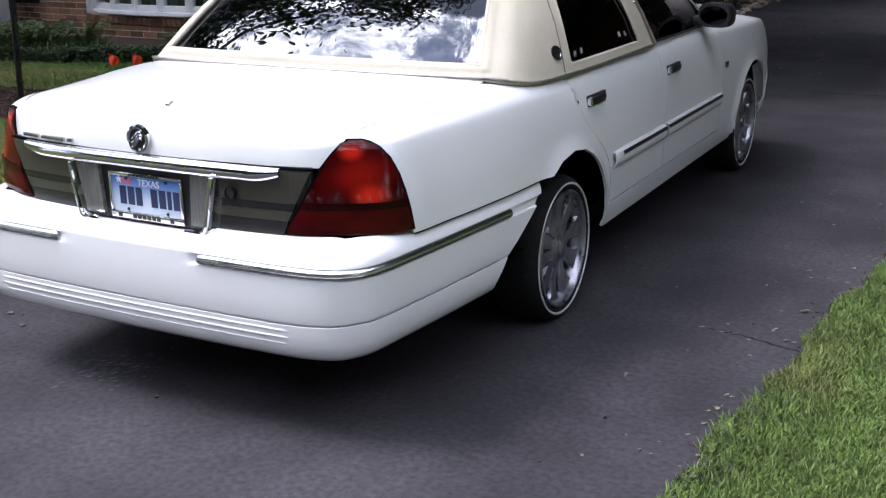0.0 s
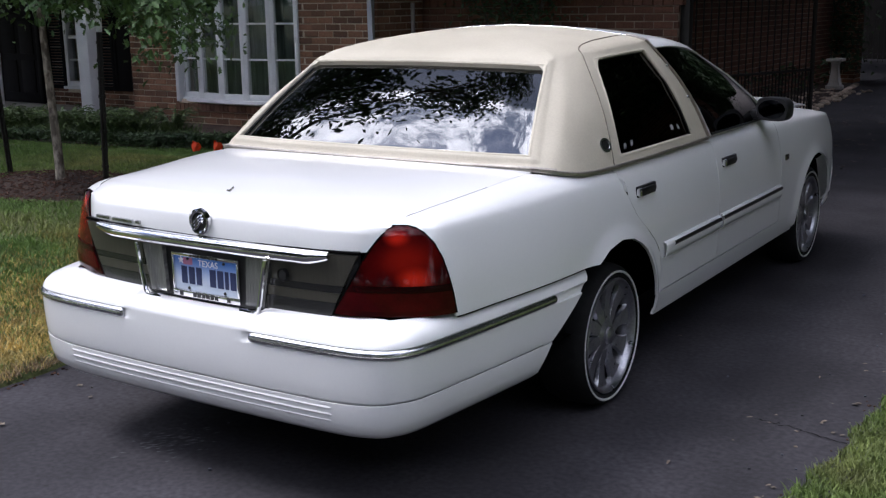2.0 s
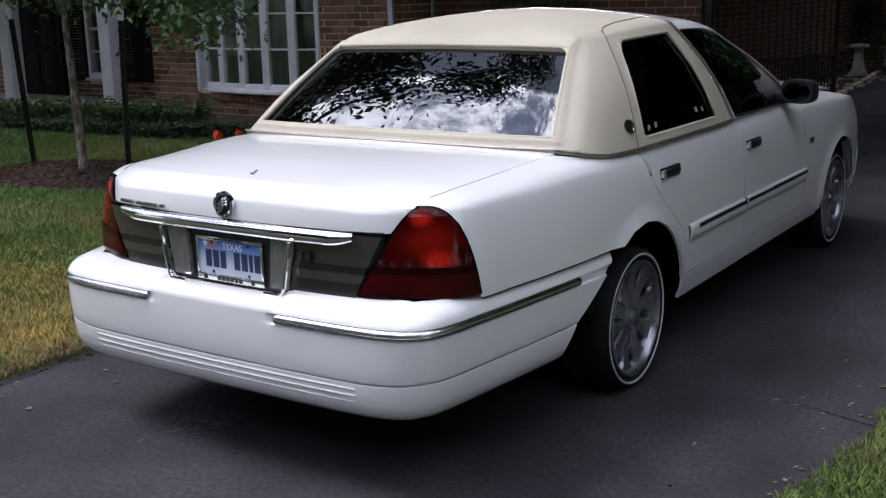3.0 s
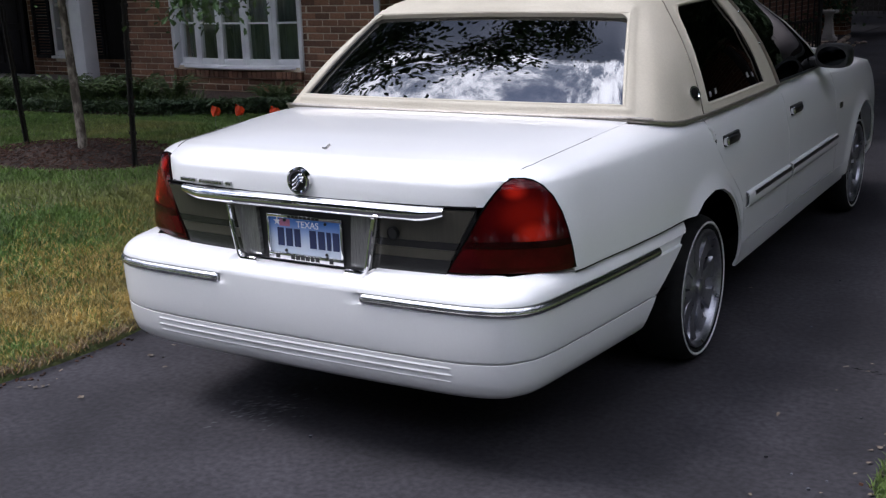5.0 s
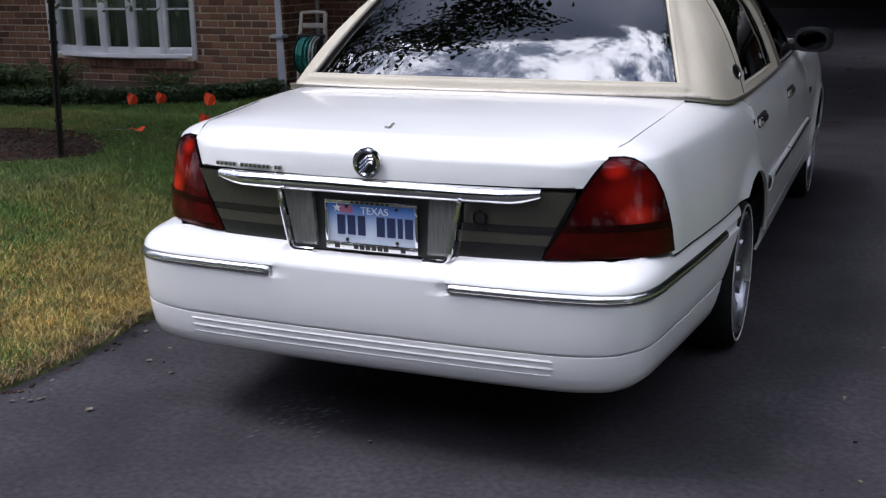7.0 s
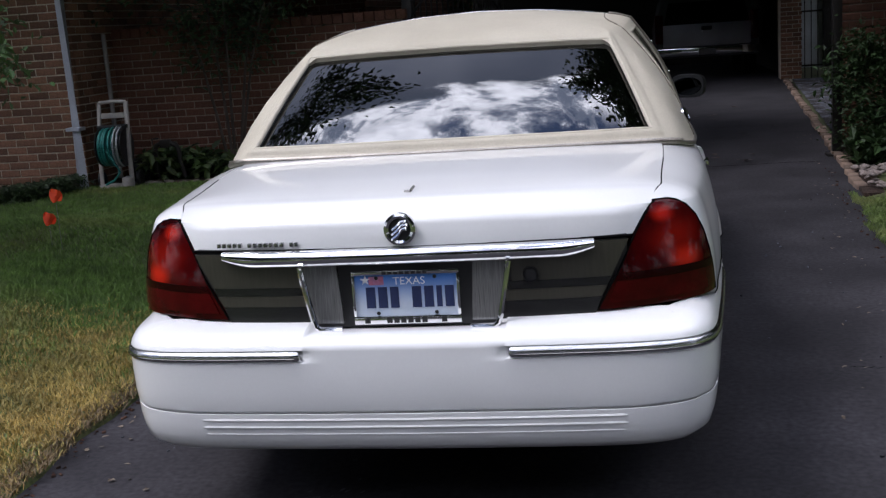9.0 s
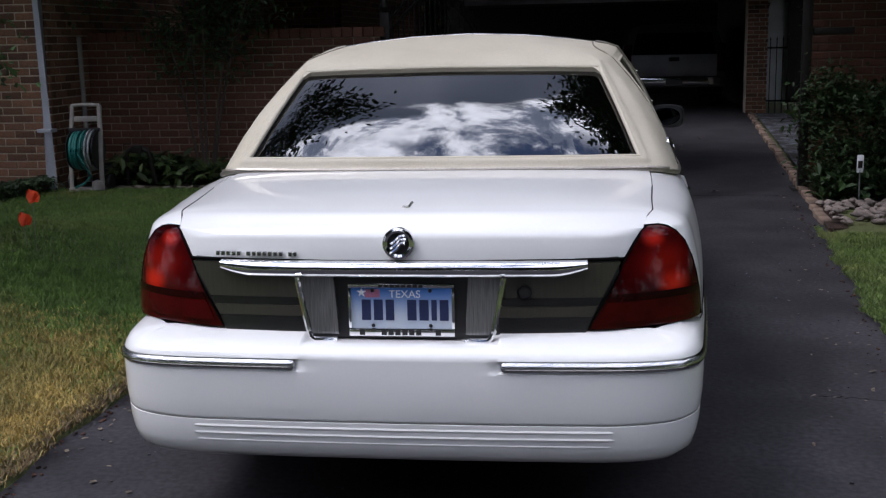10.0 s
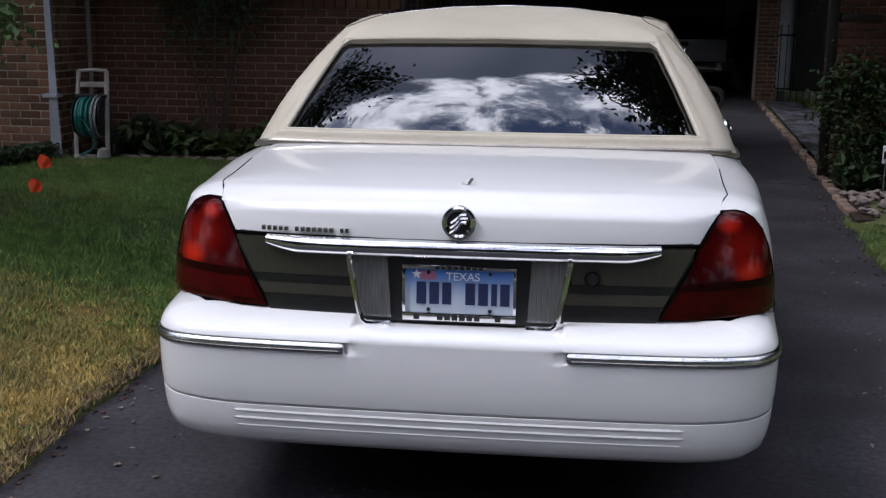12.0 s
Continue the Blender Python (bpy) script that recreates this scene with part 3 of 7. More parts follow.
HY = 7.6  # the front of the house
WX0, WX1, WZ0, WZ1 = -8.13, -6.12, .428, 2.085
wall_front = wall("wall_front", -9.03, -4.92, HY + .004, HY + .30, 2.75, "brown-red brick house front with grey mortar joints", holes=[(WX0, WX1, WZ0, WZ1)])
wall_side = tagged(solid("wall_side", box(-5.22, -4.924, HY + .30, 16, -.1, 2.75), M_MORTAR, smooth=False), "brick side wall of the house", "wall", kind="structure")
# assumed door; leaf and frame carry the porch's shade in their black colour
door1 = thing("door_1", "assumed panelled front door, coloured near-black to stand for the porch's shade", "door", kind="structure")
solid("door_leaf", box(-13.75, -12.75, 8.90, 8.95, .08, 2.15, .006), M_SHUTTER, door1)
solid("door_panel", join(*[box(a, a + .34, 8.885, 8.90, z, z + .52, .004) for a in (-13.65, -13.19) for z in (.25, .87, 1.5)]), M_SHUTTER, door1)
solid("door_frame", join(box(-13.83, -13.75, 8.87, 8.95, .08, 2.23, .005), box(-12.75, -12.67, 8.87, 8.95, .08, 2.23, .005), box(-13.75, -12.75, 8.87, 8.95, 2.15, 2.23, .005)), M_SHUTTER, door1)
wall_porch = wall("wall_porch", -16, -9.03, 8.95, 9.2, 2.75, "shaded brick wall at the back of the porch", holes=[(-12.08, -11.38, .38, 1.95)])
tagged(solid("wall_return", box(-9.03, -8.78, HY + .30, 8.95, -.1, 2.75), M_MORTAR, smooth=False), "brick return wall beside the porch", "wall", kind="structure")
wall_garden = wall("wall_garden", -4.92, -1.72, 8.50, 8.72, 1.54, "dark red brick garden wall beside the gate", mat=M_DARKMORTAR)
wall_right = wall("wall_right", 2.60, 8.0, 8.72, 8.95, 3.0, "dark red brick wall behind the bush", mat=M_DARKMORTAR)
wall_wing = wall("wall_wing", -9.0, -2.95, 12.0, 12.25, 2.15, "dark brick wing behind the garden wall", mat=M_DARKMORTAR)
wall_wing_side = tagged(solid("wall_wing_side", box(-3.2, -2.954, 12.004, 18.96, -.1, 2.4), M_DARKMORTAR, smooth=False), "dark brick side wall of the wing", "wall", kind="structure")

# porch floor and columns
tagged(solid("porch_floor", box(-16, -9.03, 6.95, 8.95, -.05, .08, .01), M_CONCRETE), "grey concrete porch floor", "porch floor", kind="structure")


def column(x, y):
    c = thing("porch_column", "white painted square porch column", "column", (x, y, .08), "porch columns")
    solid("shaft", box(-.11, .11, -.11, .11, .0, 2.5, .006), M_WHITEWOOD, c)
    solid("base", box(-.14, .14, -.14, .14, 0, .10, .008), M_WHITEWOOD, c)
    return c


column(-9.49, 7.3)
column(-11.70, 7.3)

# roof and eaves over the house
def slab(name, pts, t, mat, label):
    return tagged(thick(solid(name, grid(pts), mat), t, -1), label, "roof", kind="structure")


slab("roof_house", [[(x, y, z) for x in (-17, -4.4)] for y, z in ((7.05, 2.72), (12.5, 4.9))], .12, M_SHINGLE, "grey-brown shingle roof of the house")
tagged(solid("soffit", box(-17, -4.4, 7.1, 8.95, 2.63, 2.66), M_SIDING), "white painted soffit", "soffit", kind="structure")
slab("roof_wing", [[(-9.2, 11.5, 2.42), (-2.3, 11.5, 2.42), (-2.3, 11.52, 2.42)], [(-9.2, 15.0, 4.2), (-5.8, 15.0, 4.2), (-2.3, 19.2, 2.42)], [(-9.2, 15.2, 4.2), (-5.8, 19.2, 4.2), (-2.3, 19.3, 2.42)]], .12, M_SHINGLE, "grey shingle roof of the wing")
tagged(solid("eave_wing", box(-9.2, -2.35, 11.45, 12.0, 2.15, 2.40, .01), M_SIDING), "pale painted eave of the wing", "eave", kind="structure")

# bow window
bow = thing("bow_window", "white painted bow window with many panes over a brick base", "window", (0, 0, 0), kind="structure")
bow.name = "window_1"
angles = (13, 6.5, 0, -6.5, -13)
fw = (WX1 - WX0) / sum(math.cos(radians(a)) for a in angles)
px, py = WX0 + .004, HY + .10
pts = [(px, py)]
for a in angles:
    px += fw * math.cos(radians(a)) * .996
    py -= fw * math.sin(radians(a))
    pts.append((px, py))
for k, a in enumerate(angles):
    m = Matrix.Translation((pts[k][0], pts[k][1], 0)) @ pose(0, 0, 0, 0, 0, -a)
    z0, z1 = WZ0 + .02, WZ1 - .005
    fr = join(box(.0, .055, -.03, .04, z0, z1, .005), box(fw - .055, fw, -.03, .04, z0, z1, .005), box(.055, fw - .055, -.028, .038, z0, z0 + .075, .005), box(.055, fw - .055, -.028, .038, z1 - .06, z1, .005),
              *[box(.055, fw - .055, -.015, .025, zr - .011, zr + .011, .003) for zr in (.95, 1.38, 1.765)])
    solid("window_frame", moved(fr, m), M_WHITEWOOD, bow, "white painted frame")
    for za, zb in ((z0 + .075, .939), (.961, 1.369), (1.391, 1.754), (1.776, z1 - .06)):
        pn = solid("pane", moved(box(.053, fw - .053, .002, .007, za - .002, zb + .002), m), M_PANE, bow)
        pn.visible_shadow = False
sill = [(p[0], p[1]) for p in pts]
rows = [[(x, y - o, z) for x, y in sill] for o, z in ((-.08, WZ0 + .022), (.07, WZ0 + .022), (.075, WZ0 + .012), (.075, WZ0 - .02), (.06, WZ0 - .03), (-.08, WZ0 - .03))]
solid("window_sill", grid(rows), M_WHITEWOOD, bow, "white sill")
cur = [[(WX0 + .05 + (WX1 - WX0 - .1) * i / 80, HY + .20 + .03 * math.sin(i * .9), z) for i in range(81)] for z in (WZ0, WZ1)]
tagged(solid("curtain", grid(cur), M_CURTAIN), "grey-green curtain hanging behind the bow window", "curtain")
solid("casing", join(box(WX0 - .05, WX0 + .01, HY - .028, HY + .12, WZ0 - .03, WZ1 + .06, .005), box(WX1 - .01, WX1 + .05, HY - .028, HY + .12, WZ0 - .03, WZ1 + .06, .005)), M_WHITEWOOD, bow)

# porch window with shutters
w2 = thing("window_2", "white sash window in the shade of the porch", "window", (0, 0, 0), kind="structure")
P0, P1 = -12.08, -11.38
solid("window_frame", join(box(P0, P0 + .07, 8.90, 9.05, .38, 1.95, .006), box(P1 - .07, P1, 8.90, 9.05, .38, 1.95, .006), box(P0 + .07, P1 - .07, 8.90, 9.05, .38, .46, .006), box(P0 + .07, P1 - .07, 8.90, 9.05, 1.87, 1.95, .006),
                           box(P0 + .07, P1 - .07, 8.93, 8.99, 1.12, 1.17, .004), box(-11.745, -11.715, 8.94, 8.98, .46, 1.87, .003), box(P0 + .07, P1 - .07, 8.94, 8.98, .78, .805, .003), box(P0 + .07, P1 - .07, 8.94, 8.98, 1.50, 1.525, .003)), M_WHITEWOOD, w2)
solid("pane", box(P0 + .07, P1 - .07, 9.0, 9.006, .46, 1.87), M_PANE, w2)
solid("window_sill", box(P0 - .05, P1 + .05, 8.86, 8.95, .34, .38, .006), M_WHITEWOOD, w2)
# added dark sheet in place of the unlit room behind the panes
tagged(solid("curtain", grid([[(P0 - .1 + .9 * i / 40, 9.24 + .02 * math.sin(i * 1.1), z) for i in range(41)] for z in (.3, 2.0)]), M_INTERIOR), "dark sheet standing in for the unlit room behind the porch window", "curtain")
for x in (-12.53, -11.36):
    sh = thing("shutter", "black louvred window shutter", "shutter", (x, 8.945, .34), "shutters")
    solid("shutter_frame", join(box(0, .05, -.045, 0, 0, 1.5, .004), box(.36, .41, -.045, 0, 0, 1.5, .004), box(.05, .36, -.045, 0, 0, .06, .004), box(.05, .36, -.045, 0, 1.44, 1.5, .004)), M_SHUTTER, sh)
    solid("louvres", join(*[box(.05, .36, -.035, -.008, .07 + k * .045, .10 + k * .045) for k in range(30)]), M_SHUTTER, sh)
sh = thing("shutter", "black louvred shutter beside the brick corner", "shutter", (-10.93, 8.945, .34), "shutters")
solid("shutter_frame", join(box(0, .05, -.045, 0, 0, 1.5, .004), box(.36, .41, -.045, 0, 0, 1.5, .004), box(.05, .36, -.03, -.01, 0, 1.5, .004)), M_SHUTTER, sh)

# downspout
dsp = thing("downspout", "pale blue-grey painted metal downspout at the brick corner", "downspout", (0, 0, 0))
rows = tube([(-5.37, 7.45, 2.62), (-5.31, 7.50, 2.38), (-4.97, 7.50, 2.06), (-4.94, 7.52, 1.98), (-4.94, 7.52, .06)], .05, 4, squash=(1.2, .9))
solid("pipe", rows, M_GALV, dsp, sharp=30)
solid("strap", box(-5.025, -4.875, 7.462, 7.595, .66, .695, .003), M_GALV, dsp)
tagged(solid("conduit_pipe", tube([(-4.885, 8.25, .05), (-4.885, 8.25, 1.6)], .025, 10), M_CONCRETE), "thin grey conduit pipe on the garden wall", "pipe")

# garden wall cap
cap = []
for k in range(29):
    x = -4.90 + k * .112
    cap.append(box(x, x + .10, 8.47, 8.75, 1.54, 1.64, .006))
for q in cap:
    o = solid("cap_brick", q, M_REDBRICK, wall_garden, smooth=False)

# ---- carport with the parked vehicle ----
CY = 19.0
tagged(solid("fascia_carport", box(-3.2, 3.9, CY - .05, CY, 2.14, 2.40, .01), M_SIDING), "pale grey carport fascia", "fascia", kind="structure")
slab("roof_carport", [[(x, y, z) for x in (-3.5, 4.2)] for y, z in ((CY - .45, 2.36), (CY + 3.5, 4.0), (CY + 8, 4.0))], .15, M_SHINGLE, "grey-brown shingle carport roof")
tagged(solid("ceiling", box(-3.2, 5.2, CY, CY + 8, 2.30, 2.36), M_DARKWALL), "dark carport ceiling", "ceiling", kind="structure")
# shade put into the back wall's colour; the screen beside it is added
wall("wall_carport_back", -3.5, 5.2, CY + 7.8, CY + 8, 2.6, "back wall of the carport, near-black to stand for its shade", mat=M_DARKSCREEN)
wall("wall_back_fence", -14, -3.5, CY + 7.9, CY + 8.0, 2.5, "near-black screen wall added behind the carport to block the bright background", mat=M_DARKSCREEN)
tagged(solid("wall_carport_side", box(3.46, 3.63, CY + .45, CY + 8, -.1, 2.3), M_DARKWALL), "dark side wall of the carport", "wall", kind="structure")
pillar_r = tagged(solid("pillar_right", box(3.27, 3.64, CY, CY + .42, -.05, 2.14), M_MORTAR, smooth=False), "brick carport pillar", "pillar", kind="structure")
pillar_l = tagged(solid("pillar_left", box(-2.95, -2.52, CY, CY + .42, -.05, 2.14), M_MORTAR, smooth=False), "brick carport pillar with creeper", "pillar", kind="structure")
tagged(solid("neighbour_wall", join(*[box(3.66, 4.70, 23.5 + .012 * (k % 2), 23.7, k * .2 - .1, k * .2 + .10) for k in range(18)]), M_SIDING), "pale lap-sided neighbouring wall", "wall", kind="structure")
# added near-black screen standing in for a dark leafy gap
wall("wall_side_fence", 4.70, 12, 23.42, 23.5, 2.4, "near-black screen wall added for the dark leafy gap beside the neighbouring house", mat=M_DARKSCREEN)


def suv(at):
    v = thing("suv", "dark sport utility vehicle with silver tailgate in the carport", "car", at)
    prof = [(.96, .42), (.99, .60), (.995, .95), (.97, 1.05), (.87, 1.50), (.82, 1.60), (.64, 1.66), (0, 1.68)]
    rows = []
    for y, k in ((0.0, .96), (.04, .985), (.2, 1.0), (3.2, 1.0), (3.4, 1.0)):
        r = [(x * k, y + max(0, (z - 1.0)) * .10 * (1 if y < 1 else 0), z if z < 1.2 else 1.2 + (z - 1.2) * (.97 if y < .03 else 1)) for x, z in prof]
        rows.append([(-p[0], p[1], p[2]) for p in r[:-1]] + r[::-1])
    rows = [[(0, p[1], p[2]) for p in rows[0]]] + rows
    solid("body", grid(rows), M_SUVDARK, v, "dark grey body")
    bonnet = join(box(-.95, .95, 3.4, 5.0, .42, 1.08, .08))
    solid("bonnet", bonnet, M_SUVDARK, v)
    solid("tailgate", box(-.82, .82, -.03, .01, .64, 1.07, .012), M_SUV, v, "silver tailgate")
    solid("rear_window", ([(-.80, -.004, 1.08), (.80, -.004, 1.08), (.71, .033, 1.50), (-.71, .033, 1.50), (-.80, .03, 1.08), (.80, .03, 1.08), (.71, .07, 1.50), (-.71, .07, 1.50)],
          [(0, 1, 2, 3), (7, 6, 5, 4), (0, 4, 5, 1), (1, 5, 6, 2), (2, 6, 7, 3), (3, 7, 4, 0)]), M_SIDEGLASS, v, "dark rear window")
    solid("tailgate_handle", box(-.10, .10, -.05, -.028, .94, 1.02, .01), M_BLACK, v)
    solid("rear_bumper", box(-.98, .98, -.14, .05, .44, .62, .03), M_CHROME, v, "dull chrome bumper")
    solid("bumper_step", box(-.6, .6, -.13, .0, .615, .632, .006), M_BLACK, v)
    solid("number_plate", box(-.16, .16, -.147, -.140, .47, .585), M_LENSGREY, v, "pale number plate")
    for sx in (-1, 1):
        solid("tail_lamp", box(min(sx * .81, sx * .97), max(sx * .81, sx * .97), -.02, .06, .72, 1.28, .02), M_REDDARK, v)
        for y in (.85, 3.95):
            w = solid("wheel", lathe([(.18, -.12), (.36, -.12), (.38, -.08), (.38, .08), (.36, .12), (.20, .12)], "x", 28, (sx * .85, y, .38)), M_RUBBER, v)
            solid("rim", lathe([(0, .10 * sx), (.18, .10 * sx), (.21, .115 * sx)], "x", 24, (sx * .85, y, .38)), M_WHEEL, w)
    return v


suv((2.02, 20.75, 0)).scale = (1.06, 1.0, 1.03)

# ---- iron gates ----
def iron_gate(name, a, b, z0, z_end, z_mid, label, arch=True):
    g_ = thing(name, label, "gate")
    A, Bv = Vector((*a, 0)), Vector((*b, 0))
    L = (Bv - A).length
    d = (Bv - A) / L
    at = lambda s, z: A + d * s + Vector((0, 0, z))
    top = lambda s: z_end + (z_mid - z_end) * math.sin(math.pi * s / L) if arch else z_end
    n = int(L / .115)
    for k in range(n + 1):
        s = L * k / n
        solid("bar", tube([at(s, z0), at(s, top(s) + (.06 if k % 2 else .02))], .0085, 6), M_IRON, g_)
        solid("finial", lathe([(.0, .055), (.010, .02), (.013, .008), (.006, 0)], "z", 8, at(s, top(s) + (.06 if k % 2 else .02))), M_IRON, g_)
        if k < n:
            solid("short_bar", tube([at(s + L / n / 2, z0), at(s + L / n / 2, z0 + .62)], .007, 6), M_IRON, g_)
    for f in (lambda s: z0 + .03, lambda s: z0 + .64, lambda s: top(s) - .12, lambda s: top(s)):
        solid("rail", tube([at(L * k / 16, f(L * k / 16)) for k in range(17)], .016, 6), M_IRON, g_)
    for s in (0, L):
        solid("stile", tube([at(s, z0 - .02), at(s, top(s) + .05)], .026, 8), M_IRON, g_)
    return g_


iron_gate("iron_gate", (-1.66, 8.62), (-.93, 10.6), .14, 1.66, 2.10, "black wrought-iron driveway gate standing open, arched top")
iron_gate("iron_gate", (2.50, 8.10), (2.87, 10.25), .10, 1.70, 2.10, "black wrought-iron gate leaf folded back beside the brick wall")
gp = thing("gate_post", "square black iron gate post with a bracket arm", "post", (2.48, 8.02, 0))
solid("post", box(-.048, .036, -.042, .042, -.05, 2.5, .006), M_IRON, gp)
solid("bracket", box(.05, .42, -.03, .03, 1.47, 1.53, .008), M_IRON, gp)
solid("base_plate", box(-.10, .10, -.10, .10, -.01, .015, .003), M_IRON, gp)
gp = thing("gate_post", "black iron gate post at the end of the garden wall", "post", (-1.68, 8.60, 0))
solid("post", box(-.04, .06, -.05, .05, -.05, 1.78, .006), M_IRON, gp)
solid("finial", lathe([(0, .16), (.03, .12), (.05, .06), (.03, .02), (.06, 0)], "z", 14, (0, 0, 1.78)), M_IRON, gp)


def iron_fence(name, x0, x1, y, h, label):
    f = thing(name, label, "fence", (x0, y, 0))
    n = int((x1 - x0) / .12)
    for k in range(n + 1):
        x = (x1 - x0) * k / n
        solid("picket", tube([(x, 0, -.07), (x, 0, h)], .010, 5), M_IRON, f)
        solid("spear", lathe([(0, .09), (.016, .03), (.006, 0)], "z", 6, (x, 0, h)), M_IRON, f)
    for z in (.18, h - .15):
        solid("rail", box(0, x1 - x0, -.015, .015, z, z + .035), M_IRON, f)
    return f


iron_fence("iron_fence", -7.0, -2.4, 25.5, 1.15, "low black iron fence at the back of the carport")
iron_fence("iron_fence", 3.66, 4.75, 19.6, 1.35, "black iron fence with spear tips beside the pillar")
tagged(solid("pavement", box(-9, -2.3, 19.6, 26.8, -.05, .006), M_ASPHALT, smooth=False), "dark asphalt yard beside the carport", "pavement", kind="structure")


# ---- the white sedan ----
BODY = [(0, .10), (.30, .104), (.545, .122), (.66, .148), (.775, .205), (.853, .275), (.887, .36), (.904, .50), (.932, .72), (.957, 1.0),
        (.972, 1.5), (.976, 2.2), (.976, 3.0), (.977, 3.7), (.981, 4.2), (.970, 4.66), (.925, 4.96), (.79, 5.12), (.4, 5.23), (0, 5.26)]
SIDE = [(.055, .20), (.032, .27), (.012, .36), (.003, .46), (0, .56), (.001, .66), (.006, .74), (.016, .81), (.030, .875), (.045, .92),
        (.060, .945), (.088, .968), (.125, .985), (.19, 1.004)]
ARCHES = ((1.415, .305, .392), (4.335, .305, .392))


def outline(s, d, table=None):
    """A point of the plan's outline at index s, moved inwards by d."""
    T = table or BODY
    x, y = spline(T, s)
    xa, ya = spline(T, max(s - .02, 0))
    xb, yb = spline(T, min(s + .02, len(T) - 1))
    tx, ty = xb - xa, yb - ya
    k = math.hypot(tx, ty) or 1
    return x - ty / k * d, y + tx / k * d


def p_of_z(z):
    return float(np.interp(z, [b for _, b in SIDE], range(len(SIDE))))


def p_of_d(d):
    """Index on the side's section at an inward offset, on its upper half."""
    return float(np.interp(d, [a for a, _ in SIDE[4:]], range(4, len(SIDE))))


def body(s, p, out=0.0):
    d, z = spline(SIDE, p)
    x0, y0 = spline(BODY, s)
    for cy, cz, r in ARCHES:  # rolled lip round the wheel openings
        k = (math.hypot(y0 - cy, z - cz) - r) / .035
        if z > .3:
            d -= .017 * math.exp(-k * k)
    x, y = outline(s, d - out)
    if z > .93 and y < 1.0:  # the tail's shoulders fall away behind
        f = min(1.0, (1.0 - y) / .75)
        z -= .024 * f * f * (3 - 2 * f) * (z - .93) / .07
    if y > 3.0 and z > .6:
        f = min(1, (y - 3.0) / 2.2)
        z = .6 + (z - .6) * (1 - .26 * f * f)
    return x, y, z


S_TABLE = [(spline(BODY, k / 20)[1], k / 20) for k in range(100, 340)]


def s_of_y(y):
    return lin(S_TABLE, y)


def arch_z(y, base):
    z = base
    for cy, cz, r in ARCHES:
        if abs(y - cy) < r:
            z = max(z, cz + math.sqrt(r * r - (y - cy) ** 2))
    return z


def panel(y0, y1, zlow, ztop, nu, nv):
    """A body panel between two seams y0(z), y1(z) and two heights zlow(y), ztop(y)."""
    rows = []
    for j in range(nv + 1):
        row = []
        for i in range(nu + 1):
            u, w = i / nu, j / nv
            z = .7
            for _ in range(6):
                y = y0(z) + (y1(z) - y0(z)) * u
                pl, pt = p_of_z(zlow(y)), p_of_z(ztop(y))
                p = pl + (pt - pl) * w
                z = spline(SIDE, p)[1]
            row.append(body(s_of_y(y), p))
        rows.append(row)
    return grid(rows)


car = thing("sedan", "white sedan with a cream padded vinyl roof on the driveway", "car")


def both(name, vf, mat, parent=None, label="", **kw):
    """The right-hand part and its mirror image."""
    a = solid(name, vf, mat, parent or car, label, **kw)
    b = solid(name, mirrored(vf), mat, parent or car, label, **kw)
    return a, b


def tuck(o):
    return thick(o, .012, -1)


LAMP_OUT = [(5.72, .655), (5.6, .72), (5.45, .78), (5.25, .835), (4.95, .885), (4.6, .92), (4.3, .938), (4.05, .947), (3.6, .9475)]
D_TOP = [(3.58, .058), (3.75, .083), (3.9, .098), (4.06, .110), (4.25, .121), (4.5, .131), (4.75, .138), (5, .144), (5.5, .148), (6, .153), (6.5, .157), (7, .161), (7.5, .167), (8, .173), (8.5, .180), (9, .186), (9.2, .185), (9.35, .115), (9.6, .092), (9.9, .087), (12, .087)]


def lamp_edge_z(s):
    t = sorted(LAMP_OUT)
    return lin(t, s)


def d_top_z(y):
    return spline(SIDE, p_of_d(lin(D_TOP, s_of_y(y))))[1]


# rear quarter panels
rows = []
cols = [3.59 + (9.0 - 3.59) * k / 48 for k in range(49)]
for j in range(19):
    row = []
    for s in cols:
        pl = p_of_z(lamp_edge_z(s) if s < 5.72 else .640)
        pt = p_of_d(lin(D_TOP, s))
        row.append(body(s, pl + (max(pt, pl + .004) - pl) * j / 18))
    rows.append(row)
quarter_a = grid(rows)
SEAM1 = [(.25, 1.862), (.48, 1.860), (.57, 1.835), (.643, 1.762), (.763, 1.60), (.868, 1.525), (.97, 1.50), (1.1, 1.49)]
seam1 = lambda z: lin(SEAM1, z)
# (low edge, top edge) of the panel over the wheel, as (y, z); z None: the belt
arc = lambda deg: (1.415 + .392 * math.cos(radians(deg)), .305 + .392 * math.sin(radians(deg)))
on_seam = lambda z: (seam1(z) - .003, z)
OVER = [((1.0, .640), (1.0, None)), ((1.185, .641), (1.14, None)), (arc(122), (1.18, None)), (arc(108), (1.30, None)), (arc(90), (1.42, None)), (arc(74), (1.494, None)),
        (arc(62), on_seam(.88)), (arc(51), on_seam(.77)), (arc(42), on_seam(.69)), (arc(34), on_seam(.62)), (arc(27), on_seam(.56)), (arc(20), on_seam(.49)), (arc(11.2), on_seam(.385))]
rows = []
